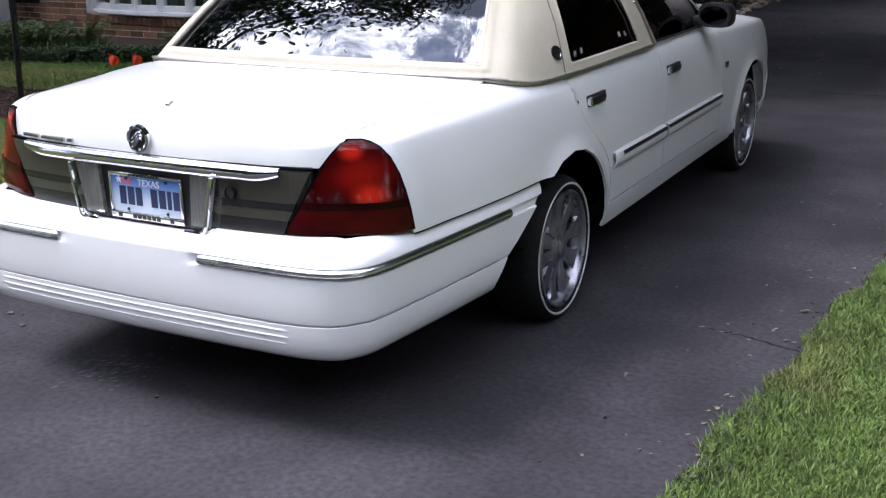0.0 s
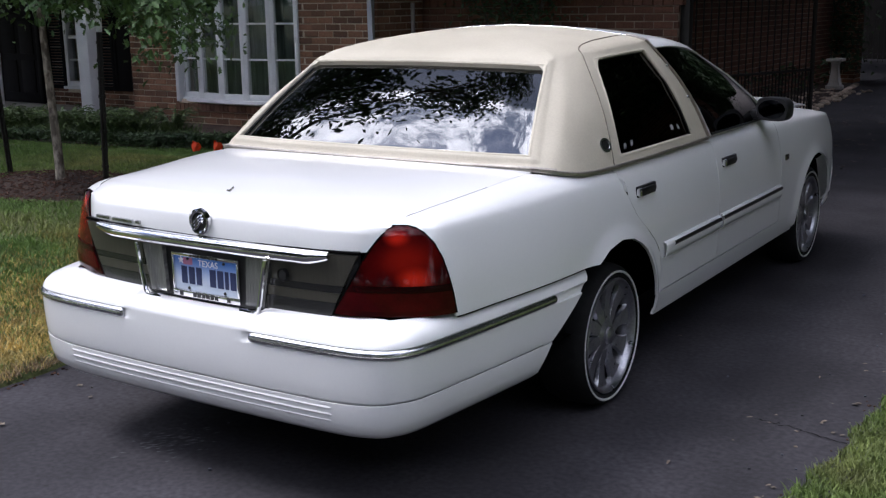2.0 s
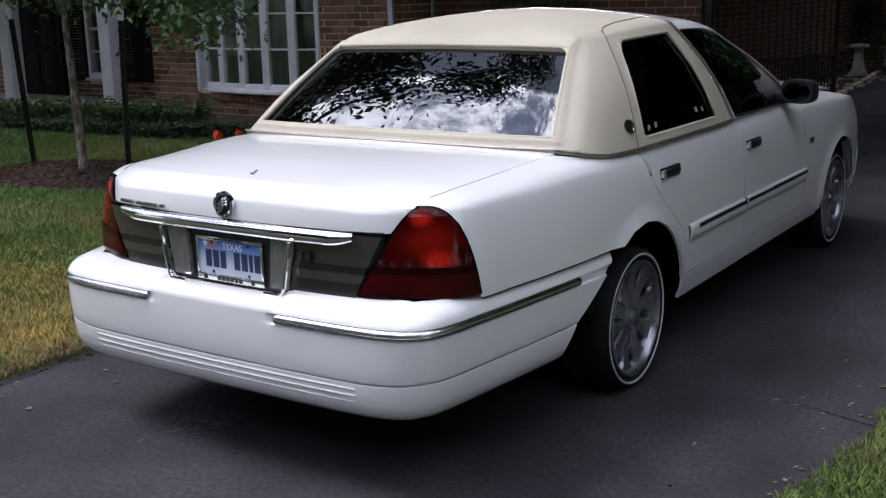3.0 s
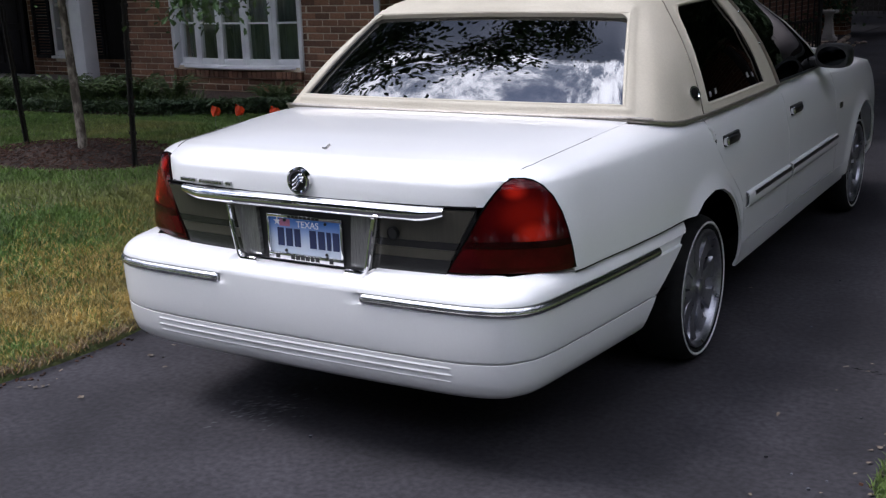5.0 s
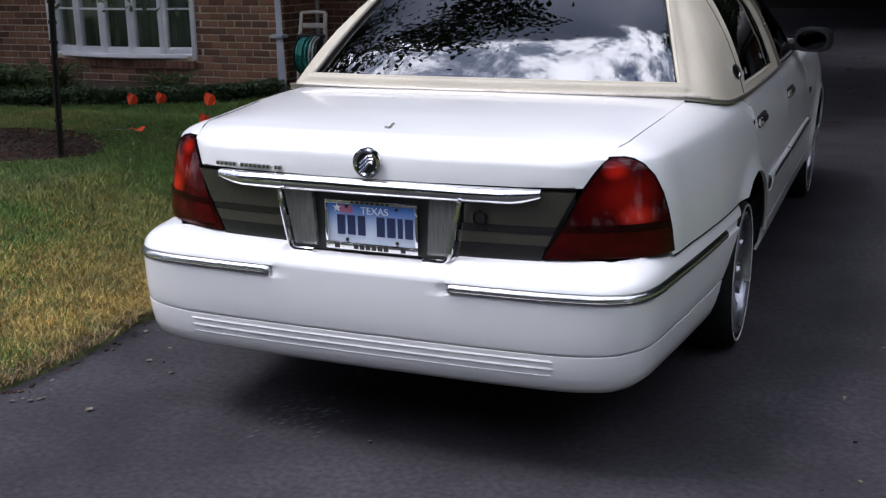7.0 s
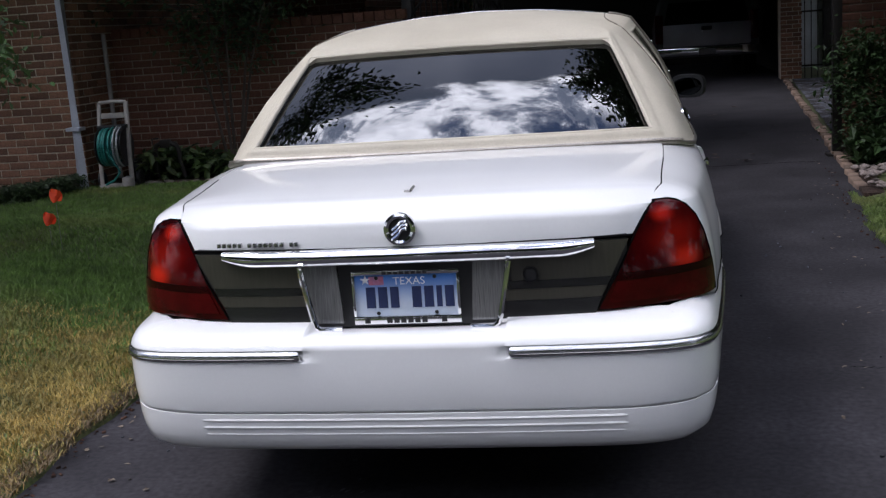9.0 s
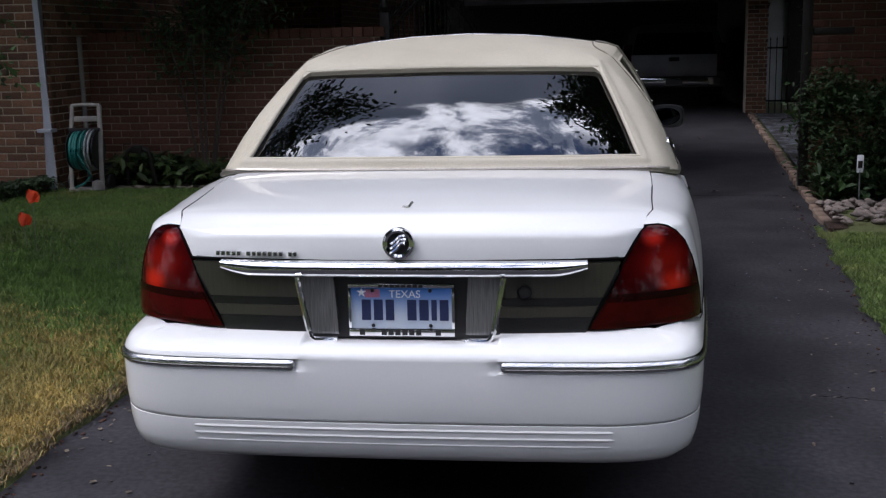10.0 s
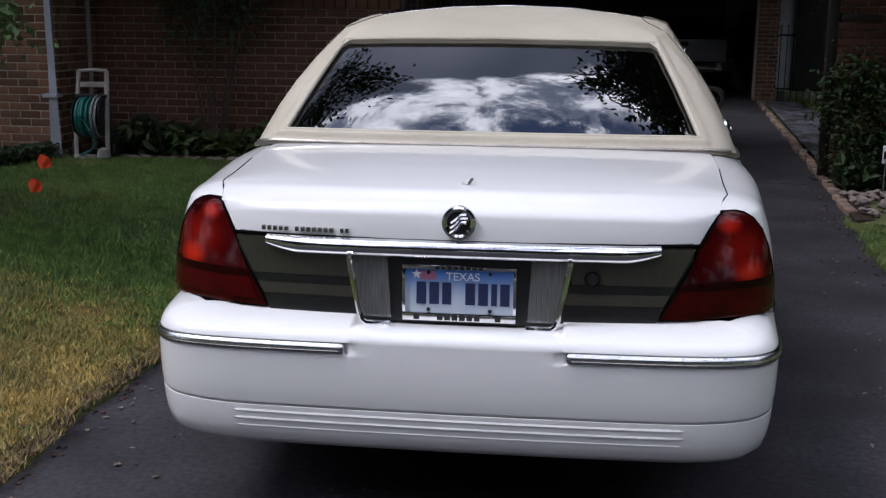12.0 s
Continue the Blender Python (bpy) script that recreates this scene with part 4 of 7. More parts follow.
for j in range(19):
    row = []
    for (la, ta), (lb, tb) in zip(OVER, OVER[1:] + [OVER[-1]]):
        for k in range(4 if lb is not la else 1):
            f = k / 4
            y0, z0 = la[0] + (lb[0] - la[0]) * f, la[1] + (lb[1] - la[1]) * f
            yt = ta[0] + (tb[0] - ta[0]) * f
            za, zb = [d_top_z(q[0]) if q[1] is None else q[1] for q in (ta, tb)]
            p0, pt = p_of_z(z0), p_of_z(za + (zb - za) * f)
            w = j / 18
            row.append(body(s_of_y(y0 + (yt - y0) * w), p0 + (pt - p0) * w))
    rows.append(row)
quarter_b = grid(rows)
def welded(vf):
    bm = bmesh.new()
    vs_ = [bm.verts.new(p) for p in vf[0]]
    for f in vf[1]:
        bm.faces.new([vs_[i] for i in f])
    bmesh.ops.remove_doubles(bm, verts=bm.verts, dist=.0008)
    bm.verts.index_update()
    out = [tuple(v.co) for v in bm.verts], [tuple(v.index for v in f.verts) for f in bm.faces]
    bm.free()
    return out


for o in both("quarter_panel", welded(join(quarter_a, quarter_b)), M_PAINT, sharp=60):
    tuck(o)
rear_door = panel(lambda z: seam1(z) + .002, lambda z: 2.59, lambda y: .385, lambda y: .972, 24, 18)
front_door = panel(lambda z: 2.596, lambda z: 3.62, lambda y: .385, lambda y: .970, 24, 18)
doors = both("rear_door", rear_door, M_PAINT), both("front_door", front_door, M_PAINT)
fender = panel(lambda z: 3.626, lambda z: 4.93, lambda y: max(arch_z(y, .30), .30), lambda y: lin([(4.3, 1.0), (4.75, .955), (5.1, .93)], y), 60, 18)
for pair in (*doors, both("front_fender", fender, M_PAINT)):
    for o in pair:
        tuck(o)
rocker = panel(lambda z: 1.845, lambda z: 3.95, lambda y: .278, lambda y: .378, 30, 6)
for o in both("rocker_panel", rocker, M_PAINT):
    tuck(o)

# nose and bonnet
rows = []
for j in range(15):
    w = j / 14
    row = []
    for i in range(21):
        u = i / 10 - 1
        y = 3.70 + (5.14 - 3.70) * w
        xs = outline(s_of_y(min(y, 4.9)), .19)[0] if y < 4.9 else .70 - (y - 4.9) * .45
        ze = body(s_of_y(min(y, 4.9)), 13)[2]
        row.append((u * xs, y, ze + .035 * (1 - u * u) - (.02 if j == 14 else 0)))
    rows.append(row)
tuck(solid("bonnet", grid(rows), M_PAINT, car))
nose = []
for z, d in ((.30, .06), (.36, .01), (.5, 0), (.62, .01), (.70, .03), (.77, .10), (.80, .2)):
    nose.append([(sx * outline(s, d)[0], outline(s, d)[1], z) for sx, s in [(-1, 16 + 3 * k / 8) for k in range(9)] + [(1, 19 - 3 * k / 8) for k in range(9)]])
tuck(solid("front_bumper", grid(nose), M_PAINT, car))

# dark inner shell, seen through the panel gaps and wheel openings
inner = []
for d, z in ((.16, .31), (.16, .60), (.055, .64), (.055, .86), (.10, .95)):
    inner.append([(outline(s, d)[0], outline(s, d)[1], z) for s in [2 + 13.5 * k / 60 for k in range(61)]])
inner = [[(p[0], p[1], p[2] if p[1] < 3 or p[2] < .6 else .6 + (p[2] - .6) * (1 - .26 * min(1, (p[1] - 3) / 2.2) ** 2) - .02) for p in row] for row in inner]
both("inner_shell", grid(inner), M_GAP)
floor_rows = [[(u * .74, y, .31) for u in (-1, 0, 1)] for y in (.15, 1, 2, 3, 4, 5.2)]
solid("underbody", grid(floor_rows), M_GAP, car)

# boot lid, between the quarter panels and the tail lamps
S_OF_X = [(spline(BODY, k / 20)[0], k / 20) for k in range(0, 130)]
X_IN = [(.655, .542), (.76, .599), (.866, .643), (.92, .676), (.947, .694)]


def x_in_of(z):
    return lin(X_IN, z)


def lamp_inner(z, out=.004):
    return body(lin(S_OF_X, x_in_of(z) + spline(SIDE, p_of_z(z))[0] * .75), p_of_z(z), out)


LID = [(1.035, 1.016, 9.12), (.98, 1.017, 9.0), (.84, 1.019, 8.5), (.70, 1.018, 8.0), (.50, 1.013, 7.0), (.38, 1.006, 6.0), (.29, .999, 5.0), (.225, .992, 4.5), (.174, .984, 4.06),
       (.150, .966, .940), (.129, .953, .930), (.110, .933, .916), (.104, .910, .898), (.101, .886, .878), (.100, .861, .857)]
edge_pts = []
for yc, zc, q in LID:
    edge_pts.append(body(q, p_of_d(lin(D_TOP, q)) if q < 9.05 else p_of_d(.19)) if q > 2 else lamp_inner(q, 0))
rows = []
for k in range(0, (len(LID) - 1) * 4 + 1):
    f = k / 4
    yc, zc = spline([q[:2] for q in LID], f)
    ex, ey, ez = spline(edge_pts, f)
    ex -= .004
    rear = min(1.0, max(0.0, (f - 7) / 3))
    row = []
    for i in range(45):
        u = math.sin((i / 22 - 1) * math.pi / 2)
        a = abs(u)
        gy = (1 - rear) * a ** 2.4 + rear * (spline(BODY, lin(S_OF_X, a * ex))[1] - .10) / max(.001, spline(BODY, lin(S_OF_X, ex))[1] - .10)
        gz = (1 - rear) * (.35 * a ** 2 + .65 * a ** 7) + rear * a ** 3
        row.append((u * ex, yc + (ey - yc) * gy, zc + (ez - zc) * gz))
    rows.append(row[::-1])
thick(solid("boot_lid", grid(rows), M_PAINT, car, sharp=80), .014, -1)

seam_pts = [spline(edge_pts, 3 + (len(LID) - 6.0) * k / 50) for k in range(51)]
both("lid_gap", tube([(p[0] - .001, p[1], p[2] - .0006) for p in seam_pts], .0015, 6), M_GAP)

# tail lamps
LAMP_S = sorted((z, s) for s, z in LAMP_OUT)


def lamp_patch(z0, z1, f0, f1, out, nz=10, nf=14):
    rows = []
    for j in range(nz + 1):
        z = z0 + (z1 - z0) * j / nz
        d = spline(SIDE, p_of_z(z))[0]
        sin_ = lin(S_OF_X, x_in_of(z) + d * .75)
        sout = float(np.interp(z, [a for a, _ in LAMP_S], [b for _, b in LAMP_S]))
        sout = max(sout, sin_ + .02)
        rows.append([body(sin_ + (sout - sin_) * (f0 + (f1 - f0) * i / nf), p_of_z(z), out) for i in range(nf + 1)])
    return grid(rows)


for sgn in (0, 1):
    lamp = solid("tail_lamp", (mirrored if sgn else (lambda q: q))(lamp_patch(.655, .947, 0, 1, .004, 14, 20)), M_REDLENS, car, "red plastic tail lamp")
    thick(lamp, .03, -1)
    for nm, a, lab in (("reflector", (.672, .735, .03, .97, .0075), "dark red lower reflector"), ("lens_band", (.733, .754, .02, .98, .0085), "dark dividing band")):
        q = lamp_patch(a[0], a[1], a[2], a[3], a[4], 6, 14)
        thick(solid(nm, mirrored(q) if sgn else q, M_REDDARK if nm == "reflector" else M_REDBAND, lamp, lab), .004, -1)
    edge = [body(s, p_of_z(z), .004) for s, z in LAMP_OUT]
    edge = [edge[0]] + edge
    q = tube(edge, .0027, 6)
    solid("gasket", mirrored(q) if sgn else q, M_GAP, lamp)
    ins = []
    for k in range(9):
        z = .655 + .292 * k / 8
        ins.append(lamp_inner(z))
    q = tube(ins, .0027, 6)
    solid("gasket", mirrored(q) if sgn else q, M_GAP, lamp)

# panel between the lamps
def rear_strip(x0, x1, z0, z1, out, n=24, nz=3, x0t=None, x1t=None):
    rows = []
    for j in range(nz + 1):
        f = j / nz
        z = z0 + (z1 - z0) * f
        a, b = x0 + ((x0t if x0t is not None else x0) - x0) * f, x1 + ((x1t if x1t is not None else x1) - x1) * f
        row = []
        for i in range(n + 1):
            x = a + (b - a) * i / n
            s = lin(S_OF_X, abs(x))
            yo = outline(s, -out)[1]
            row.append((x, yo, z))
        rows.append(row)
    return grid(rows)


rear_panel = thick(solid("rear_panel", rear_strip(-.63, .63, .625, .862, -.012, 40), M_BLACK, car, "black rear panel"), .02, -1)
for sgn in (0, 1):
    for z0, z1, x0, x1b, x1t, mt in ((.749, .850, .305, .583, .634, M_REFL), (.692, .7235, .285, .554, .571, M_REFL), (.7245, .748, .295, .571, .583, M_REFLDARK), (.636, .691, .270, .533, .554, M_REFLDARK)):
        q = rear_strip(x0, x1b, z0, z1, .001, 16, 2, None, x1t)
        thick(solid("reflector_band", mirrored(q) if sgn else q, mt, rear_panel, "smoked reflector band"), .012, -1)
# chrome bar along the lid
rows = []
for i in range(61):
    x = -.539 + 1.078 * i / 60
    s = lin(S_OF_X, abs(x))
    yo = outline(s, 0)[1]
    end = max(0.0, (abs(x) - .446) / .093)
    zb = .814 + .022 * min(1, end) ** 1.6
    zt = .856
    row = []
    for k in range(9):
        a = math.pi * k / 8
        row.append((x, yo - .004 - .020 * math.sin(a) * (1 - .35 * min(1, end)), (zt + zb) / 2 + (zt - zb) / 2 * math.cos(a)))
    rows.append(row)
thick(solid("chrome_bar", grid(rows), M_CHROME, car, "chrome bar above the number plate"), .004, 1)
solid("lid_gasket", join(*[tube([(x, outline(lin(S_OF_X, abs(x)), .004)[1], .8585) for x in [-.64 + 1.28 * k / 30 for k in range(31)]], .0042, 6)]), M_GAP, car)
# reversing lamps and their chrome frames
for sgn in (0, 1):
    q = rear_strip(.188, .266, .640, .812, .004, 12, 4, .198, .300)
    rl = thick(solid("reversing_lamp", mirrored(q) if sgn else q, M_LENSGREY, car, "clear ribbed reversing lamp"), .03, -1)
    path = [(.300, .086, .814), (.299, .085, .800), (.288, .083, .74), (.272, .083, .66), (.264, .081, .638), (.252, .080, .629), (.186, .080, .629)]
    q = tube([(a, b - .010, c) for a, b, c in path], .0085, 8)
    solid("frame", mirrored(q) if sgn else q, M_CHROME, rl, "chrome frame")
lockring = lathe([(0.0, -.004), (.016, -.004), (.016, .004), (.022, .004), (.022, -.004)], "y", 24, (.36, .096, .768))
solid("lock_cover", lockring, M_BLACK, rear_panel)

# number plate
plate = solid("number_plate", box(-.150, .150, .108, .112, .640, .784), M_PLATE, car, "blue and white number plate in a chrome frame")
fr = join(box(-.157, .157, .099, .111, .778, .791, .003), box(-.157, .157, .099, .111, .633, .657, .003), box(-.157, -.148, .0995, .1105, .657, .778, .002), box(.148, .157, .0995, .1105, .657, .778, .002))
solid("plate_frame", fr, M_CHROME, plate, "chrome plate frame")
x = -.118
chars = []
for k, w in enumerate((.027, .027, .025, .0, .027, .027, .016, .026)):
    if w:
        chars.append(box(x, x + w, .1062, .1085, .680, .742))
    x += (w or .022) + .0085
for q in chars:
    solid("number_bar", q, M_NAVY, plate, "plain dark bar")
tx = bpy.data.curves.new("state_word", "FONT")
tx.body, tx.size, tx.align_x, tx.extrude = "TEXAS", .032, "CENTER", .0006
state = new("state_word", tx)
state.data.materials.append(M_WHITEINK)
state.parent = plate
state.matrix_local = pose(.01, .1072, .748, 90, 0, 0)
solid("red_patch", box(-.108, -.064, .1074, .1085, .748, .773), M_REDINK, plate)
star = [(-.118 + (.015 if k % 2 == 0 else .006) * math.sin(k * math.pi / 5), .763 + (.015 if k % 2 == 0 else .006) * math.cos(k * math.pi / 5)) for k in range(10)]
solid("star", ([(a, y, c) for y in (.1062, .1085) for a, c in star], [tuple(range(10)), tuple(range(19, 9, -1))] + [(k, 10 + k, 10 + (k + 1) % 10, (k + 1) % 10) for k in range(10)]), M_WHITEINK, plate, smooth=False)
for bx in [-.060 + k * .0205 for k in range(6)] + [-.125, .100]:
    solid("dealer_bar", box(bx, bx + .0155, .0975, .0995, .637, .653), M_BLACK, plate, "plain black bar")
for k in range(8):
    solid("top_bar", box(-.066 + k * .017, -.054 + k * .017, .0975, .0995, .7805, .7885), M_BLACK, plate)
bolts = [lathe([(0, -.004), (.005, -.003), (.006, 0)], "y", 10, (sx, .107, z)) for sx in (-.085, .085) for z in (.769, .664)]
for q in bolts:
    solid("bolt", q, M_BLACK, plate)

# badges
badge = solid("badge", lathe([(.032, .004), (.032, -.008), (.039, -.011), (.046, -.008), (.047, .004)], "y", 40, (-.002, .098, .911)), M_CHROME, car, "round chrome badge")
solid("badge_disc", lathe([(0, -.005), (.032, -.005), (.032, .003)], "y", 32, (-.002, .098, .911)), M_BLACK, badge)
sw = []
for k in (-1, 0, 1):
    pts = [(-.024 + k * .002, .0915, .895 + k * .014), (-.008, .0915, .907 + k * .013), (.004, .0915, .922 + k * .010), (.022 - abs(k) * .004, .0915, .923 + k * .010)]
    sw.append(tube(pts, .0056, 6))
for q in sw:
    solid("badge_stroke", q, M_CHROME, badge)
name_bars = []
x = -.555
for w in [.013] * 5 + [0] + [.013] * 7 + [0, .011, .011]:
    if w:
        sy = outline(lin(S_OF_X, abs(x)), 0)[1]
        name_bars.append(box(x, x + w * .85, sy - .006, sy + .006, .8715, .8835, .001))
    x += (w or .010) + .0035
for q in name_bars:
    solid("model_bar", q, M_LETTER, car, "small plain chrome bar")
lock = join(tube([(-.010, .246, .996), (.006, .239, .9965), (.010, .238, .998)], .0038, 6), tube([(.010, .238, .998), (.016, .244, 1.006), (.020, .248, 1.010)], .004, 6))
solid("boot_lock", lock, M_DARKCHROME, car)

# rear bumper
BUMP = [(0, -.018), (.35, -.014), (.62, -.003), (.760, .022), (.831, .070), (.869, .155), (.893, .33), (.920, .56), (.946, .82), (.966, 1.05), (.970, 1.17)]
BPROF = [(.07, .636), (.03, .625), (.014, .616), (.004, .605), (0, .594), (.007, .590), (.009, .575), (.007, .561), (-.0035, .5575), (-.0035, .550), (-.003, .52), (-.001, .46), (.003, .413),
         (.004, .409), (.009, .4070), (.009, .4040), (.004, .402), (.006, .37), (.012, .335), (.022, .302), (.046, .281), (.12, .276)]


def bumper_pt(s, d, z):
    if z < .43:  # the lower part rises a little round the corner
        z += .012 * max(0.0, min(1.0, (s - 2.0) / 2.0))
    if z > .60 and s > 3:
        z += (z - .60) * .6 * min(1.0, (s - 3) / 3)
    if d > .05 and z > .6 and abs(spline(BUMP, s)[0]) < .29:
        z -= .010
    if .545 < z < .592:
        w = min(1.0, max(0.0, (spline(BUMP, s)[0] - .282) / .010))
        d = w * d - (1 - w) * .04 * (.594 - z)
    x, y = outline(s, d, BUMP)
    return x, y, z


def bump_front(z):
    """Where the bumper ends at the wheel opening."""
    return lin([(.28, 7.9), (.34, 8.05), (.44, 8.35), (.54, 9.0), (.60, 9.6), (.66, 10.0)], z)


def bump_steps(lim):
    """Stations along half the bumper, close together where the chrome inserts begin."""
    fixed = [0, .2, .4, .6, .72, .80, .815, .830, .845, .86, .90, 1.0, 1.2, 1.5, 1.8, 2.1, 2.4]
    return fixed + [2.7 + (lim - 2.7) * k / 50 for k in range(51)]


rows = []
for d, z in BPROF:
    row = [bumper_pt(q, d, z) for q in bump_steps(bump_front(z))]
    rows.append(([(-p[0], p[1], p[2]) for p in row[:0:-1]] + row)[::-1])
shelf = []
for s in bump_steps(bump_front(.655)):
    dep = float(np.interp(s, [0, 2, 3, 4, 5, 6, 10], [.15, .155, .15, .145, .12, .06, .02]))
    shelf.append((*outline(s, dep, BUMP), .618 if s < .80 else .650))
rows.insert(0, ([(-p[0], p[1], p[2]) for p in shelf[:0:-1]] + shelf)[::-1])
bumper = thick(solid("rear_bumper", grid(rows), M_PAINT, car, "white rear bumper with chrome inserts", sharp=50), .01, -1)
SB_X = [(spline(BUMP, k / 20)[0], k / 20) for k in range(0, 100)]
s_in, s_out = lin(SB_X, .298), 8.30
for sgn in (0, 1):
    rows = []
    for k in range(61):
        s = s_in + (s_out - s_in) * (.5 - .5 * math.cos(math.pi * k / 60))
        e = min(1.0, k / 3.0, (60 - k) / 3.0)
        en = math.sqrt(1 - (1 - e) ** 2)
        row = []
        for a in range(9):
            t = math.pi * a / 8
            row.append(bumper_pt(s, .006 - .013 * math.sin(t) * (.15 + .85 * en), .5745 + .0150 * math.cos(t) * (.2 + .8 * en)))
        rows.append(row)
    q = grid(rows)
    ci = solid("chrome_insert", mirrored(q) if sgn else q, M_INSERT, bumper, "chrome insert strip")
    thick(ci, .003, 1)
    q = tube([bumper_pt(s_in + .04 + (s_out - s_in - .08) * k / 60, -.0065, .5715) for k in range(61)], .0045, 6)
    solid("insert_groove", mirrored(q) if sgn else q, M_DARKCHROME, ci)
solid("bumper_seam", tube([p if g > 0 else (-p[0], p[1], p[2]) for g, p in [(-1, bumper_pt(8.0 * k / 60, .0062, .4055)) for k in range(60, 0, -1)] + [(1, bumper_pt(8.0 * k / 60, .0062, .4055)) for k in range(61)]], .0013, 6), M_SHUT, bumper)
for z in (.384, .362, .340):
    row = []
    sx = lin(SB_X, .635)
    pts = [bumper_pt(sx * k / 24, (.0095 if z > .37 else (.0115 if z > .35 else .0165)) + .012 * max(0.0, (k - 22) / 2) ** 2, z) for k in range(25)]
    pts = [(-p[0], p[1], p[2]) for p in pts[:0:-1]] + pts
    solid("bumper_rib", tube(pts, .0075, 8, squash=(.9, 1.0)), M_PAINT, bumper)

both("panel_gap", tube([body(5.75 + (9.55 - 5.75) * k / 50, p_of_z(.638), .0015) for k in range(51)], .0019, 6), M_GAP)

# side mouldings, handles, badges on the flank
def side_strip(y0, y1, z0, z1, out, n=16):
    rows = []
    for k in range(7):
        t = math.pi * k / 6
        rows.append([body(s_of_y(y0 + (y1 - y0) * i / n), p_of_z((z0 + z1) / 2 - (z1 - z0) / 2 * math.cos(t)), out * math.sin(t) ** .5 if 0 < k < 6 else -.003) for i in range(n + 1)])
    return grid(rows)


for (dr, dl), y0, y1 in ((doors[0], 1.875, 2.575), (doors[1], 2.612, 3.60)):
    for d, mir in ((dr, 0), (dl, 1)):
        fl = mirrored if mir else (lambda q: q)
        mo = thick(solid("side_moulding", fl(side_strip(y0, y1, .532, .596, .014)), M_PAINT, d), .004, 1)
        solid("moulding_insert", fl(side_strip(y0 + .09 if y0 < 2 else y0, y1, .566, .591, .020)), M_DARKTRIM, mo, "dark chrome insert")
        hy, hz = (1.715, .853) if y0 < 2 else (2.76, .840)
        hx = body(s_of_y(hy), p_of_z(hz))[0]
        h = join(box(hx - .004, hx + .022, hy - .085, hy + .085, hz - .016, hz + .018, .014), box(hx - .004, hx + .012, hy - .095, hy + .092, hz - .022, hz + .024, .004))
        hd = solid("door_handle", fl(h), M_BLACK, d, "black door handle")
        solid("handle_tip", fl(box(hx - .002, hx + .0235, hy - .0955, hy - .080, hz - .017, hz + .019, .006)), M_CHROME, hd)
both("fender_badge", box(.966, .978, 3.70, 3.76, .72, .752, .003), M_DARKCHROME)

# lower side seams of the cabin, glass house
BELT = [((0, 1.03, 1.006), (0, 1.53, 1.405)), ((.46, 1.04, 1.006), (.38, 1.54, 1.40)), ((.72, 1.065, 1.006), (.565, 1.56, 1.393)), ((.802, 1.095, 1.0), (.602, 1.60, 1.392)),
        ((.852, 1.17, .985), (.618, 1.66, 1.396)), ((.880, 1.30, .972), (.636, 1.75, 1.404)), ((.900, 1.6, .970), (.652, 1.9, 1.415)), ((.905, 2.2, .970), (.672, 2.15, 1.428)),
        ((.905, 2.62, .970), (.675, 2.3, 1.433)), ((.90, 3.2, .965), (.672, 2.66, 1.424)), ((.868, 3.72, .955), (.635, 3.02, 1.372)), ((.75, 3.90, .95), (.53, 3.10, 1.365)),
        ((.42, 4.05, .95), (.32, 3.15, 1.385)), ((0, 4.10, .95), (0, 3.17, 1.39))]
SPINE = [(0, 2.02, 1.490), (0, 2.02, 1.490), (0, 2.03, 1.490), (0, 2.03, 1.490), (0, 2.04, 1.491), (0, 2.06, 1.492), (0, 2.12, 1.495), (0, 2.2, 1.497),
         (0, 2.3, 1.498), (0, 2.6, 1.492), (0, 2.75, 1.485), (0, 2.8, 1.482), (0, 2.82, 1.480), (0, 2.83, 1.480)]
B_LOW, B_TOP = [b for b, _ in BELT], [t for _, t in BELT]


def house(s, v, out=0.0):
    """The cabin's skin: v 0 at the belt, 1 at the roof's edge, 1 to 2 on to the roof's middle."""
    sg = 1 if s >= 0 else -1
    s = abs(s)
    if out > .005 and s < 3.2 and v <= 1:  # padded lip round the rear window
        side = math.exp(-((s - 2.3 + .08 * v) / .22) ** 2) if .05 < v < .97 else 0
        edge = max(math.exp(-((v - .905) / .032) ** 2), math.exp(-((v - .085) / .035) ** 2)) if s < 2.45 else 0
        out += .013 * max(side, edge)
    a = spline(B_LOW, s)
    if s < 1:
        a = [float(np.interp(s, [0, 1], [p, q])) if i == 0 else spline(B_LOW, s)[i] for i, (p, q) in enumerate(zip(B_LOW[0], B_LOW[1]))]
    t = spline(B_TOP, s)
    if v <= 1:
        bow = (.014 + .012 * min(1.0, max(0.0, s - 2.5))) * math.sin(math.pi * v)
        p = [x + (y - x) * v for x, y in zip(a, t)]
        tx, ty = outline_dir(s)
        p[0] += (bow + out) * tx
        p[1] += (bow + out) * ty
        p[2] += (bow + out) * .5
    else:
        k = v - 1
        sp = spline(SPINE, s)
        p = [t[0] + (sp[0] - t[0]) * k, t[1] + (sp[1] - t[1]) * k, t[2] + (sp[2] - t[2]) * math.sin(k * math.pi / 2) ** .8 + out]
    return (sg * p[0], p[1], p[2])


def outline_dir(s):
    a, b = spline(B_LOW, max(s - .05, 0)), spline(B_LOW, min(s + .05, len(B_LOW) - 1))
    tx, ty = b[0] - a[0], b[1] - a[1]
    k = math.hypot(tx, ty) or 1
    return ty / k, -tx / k


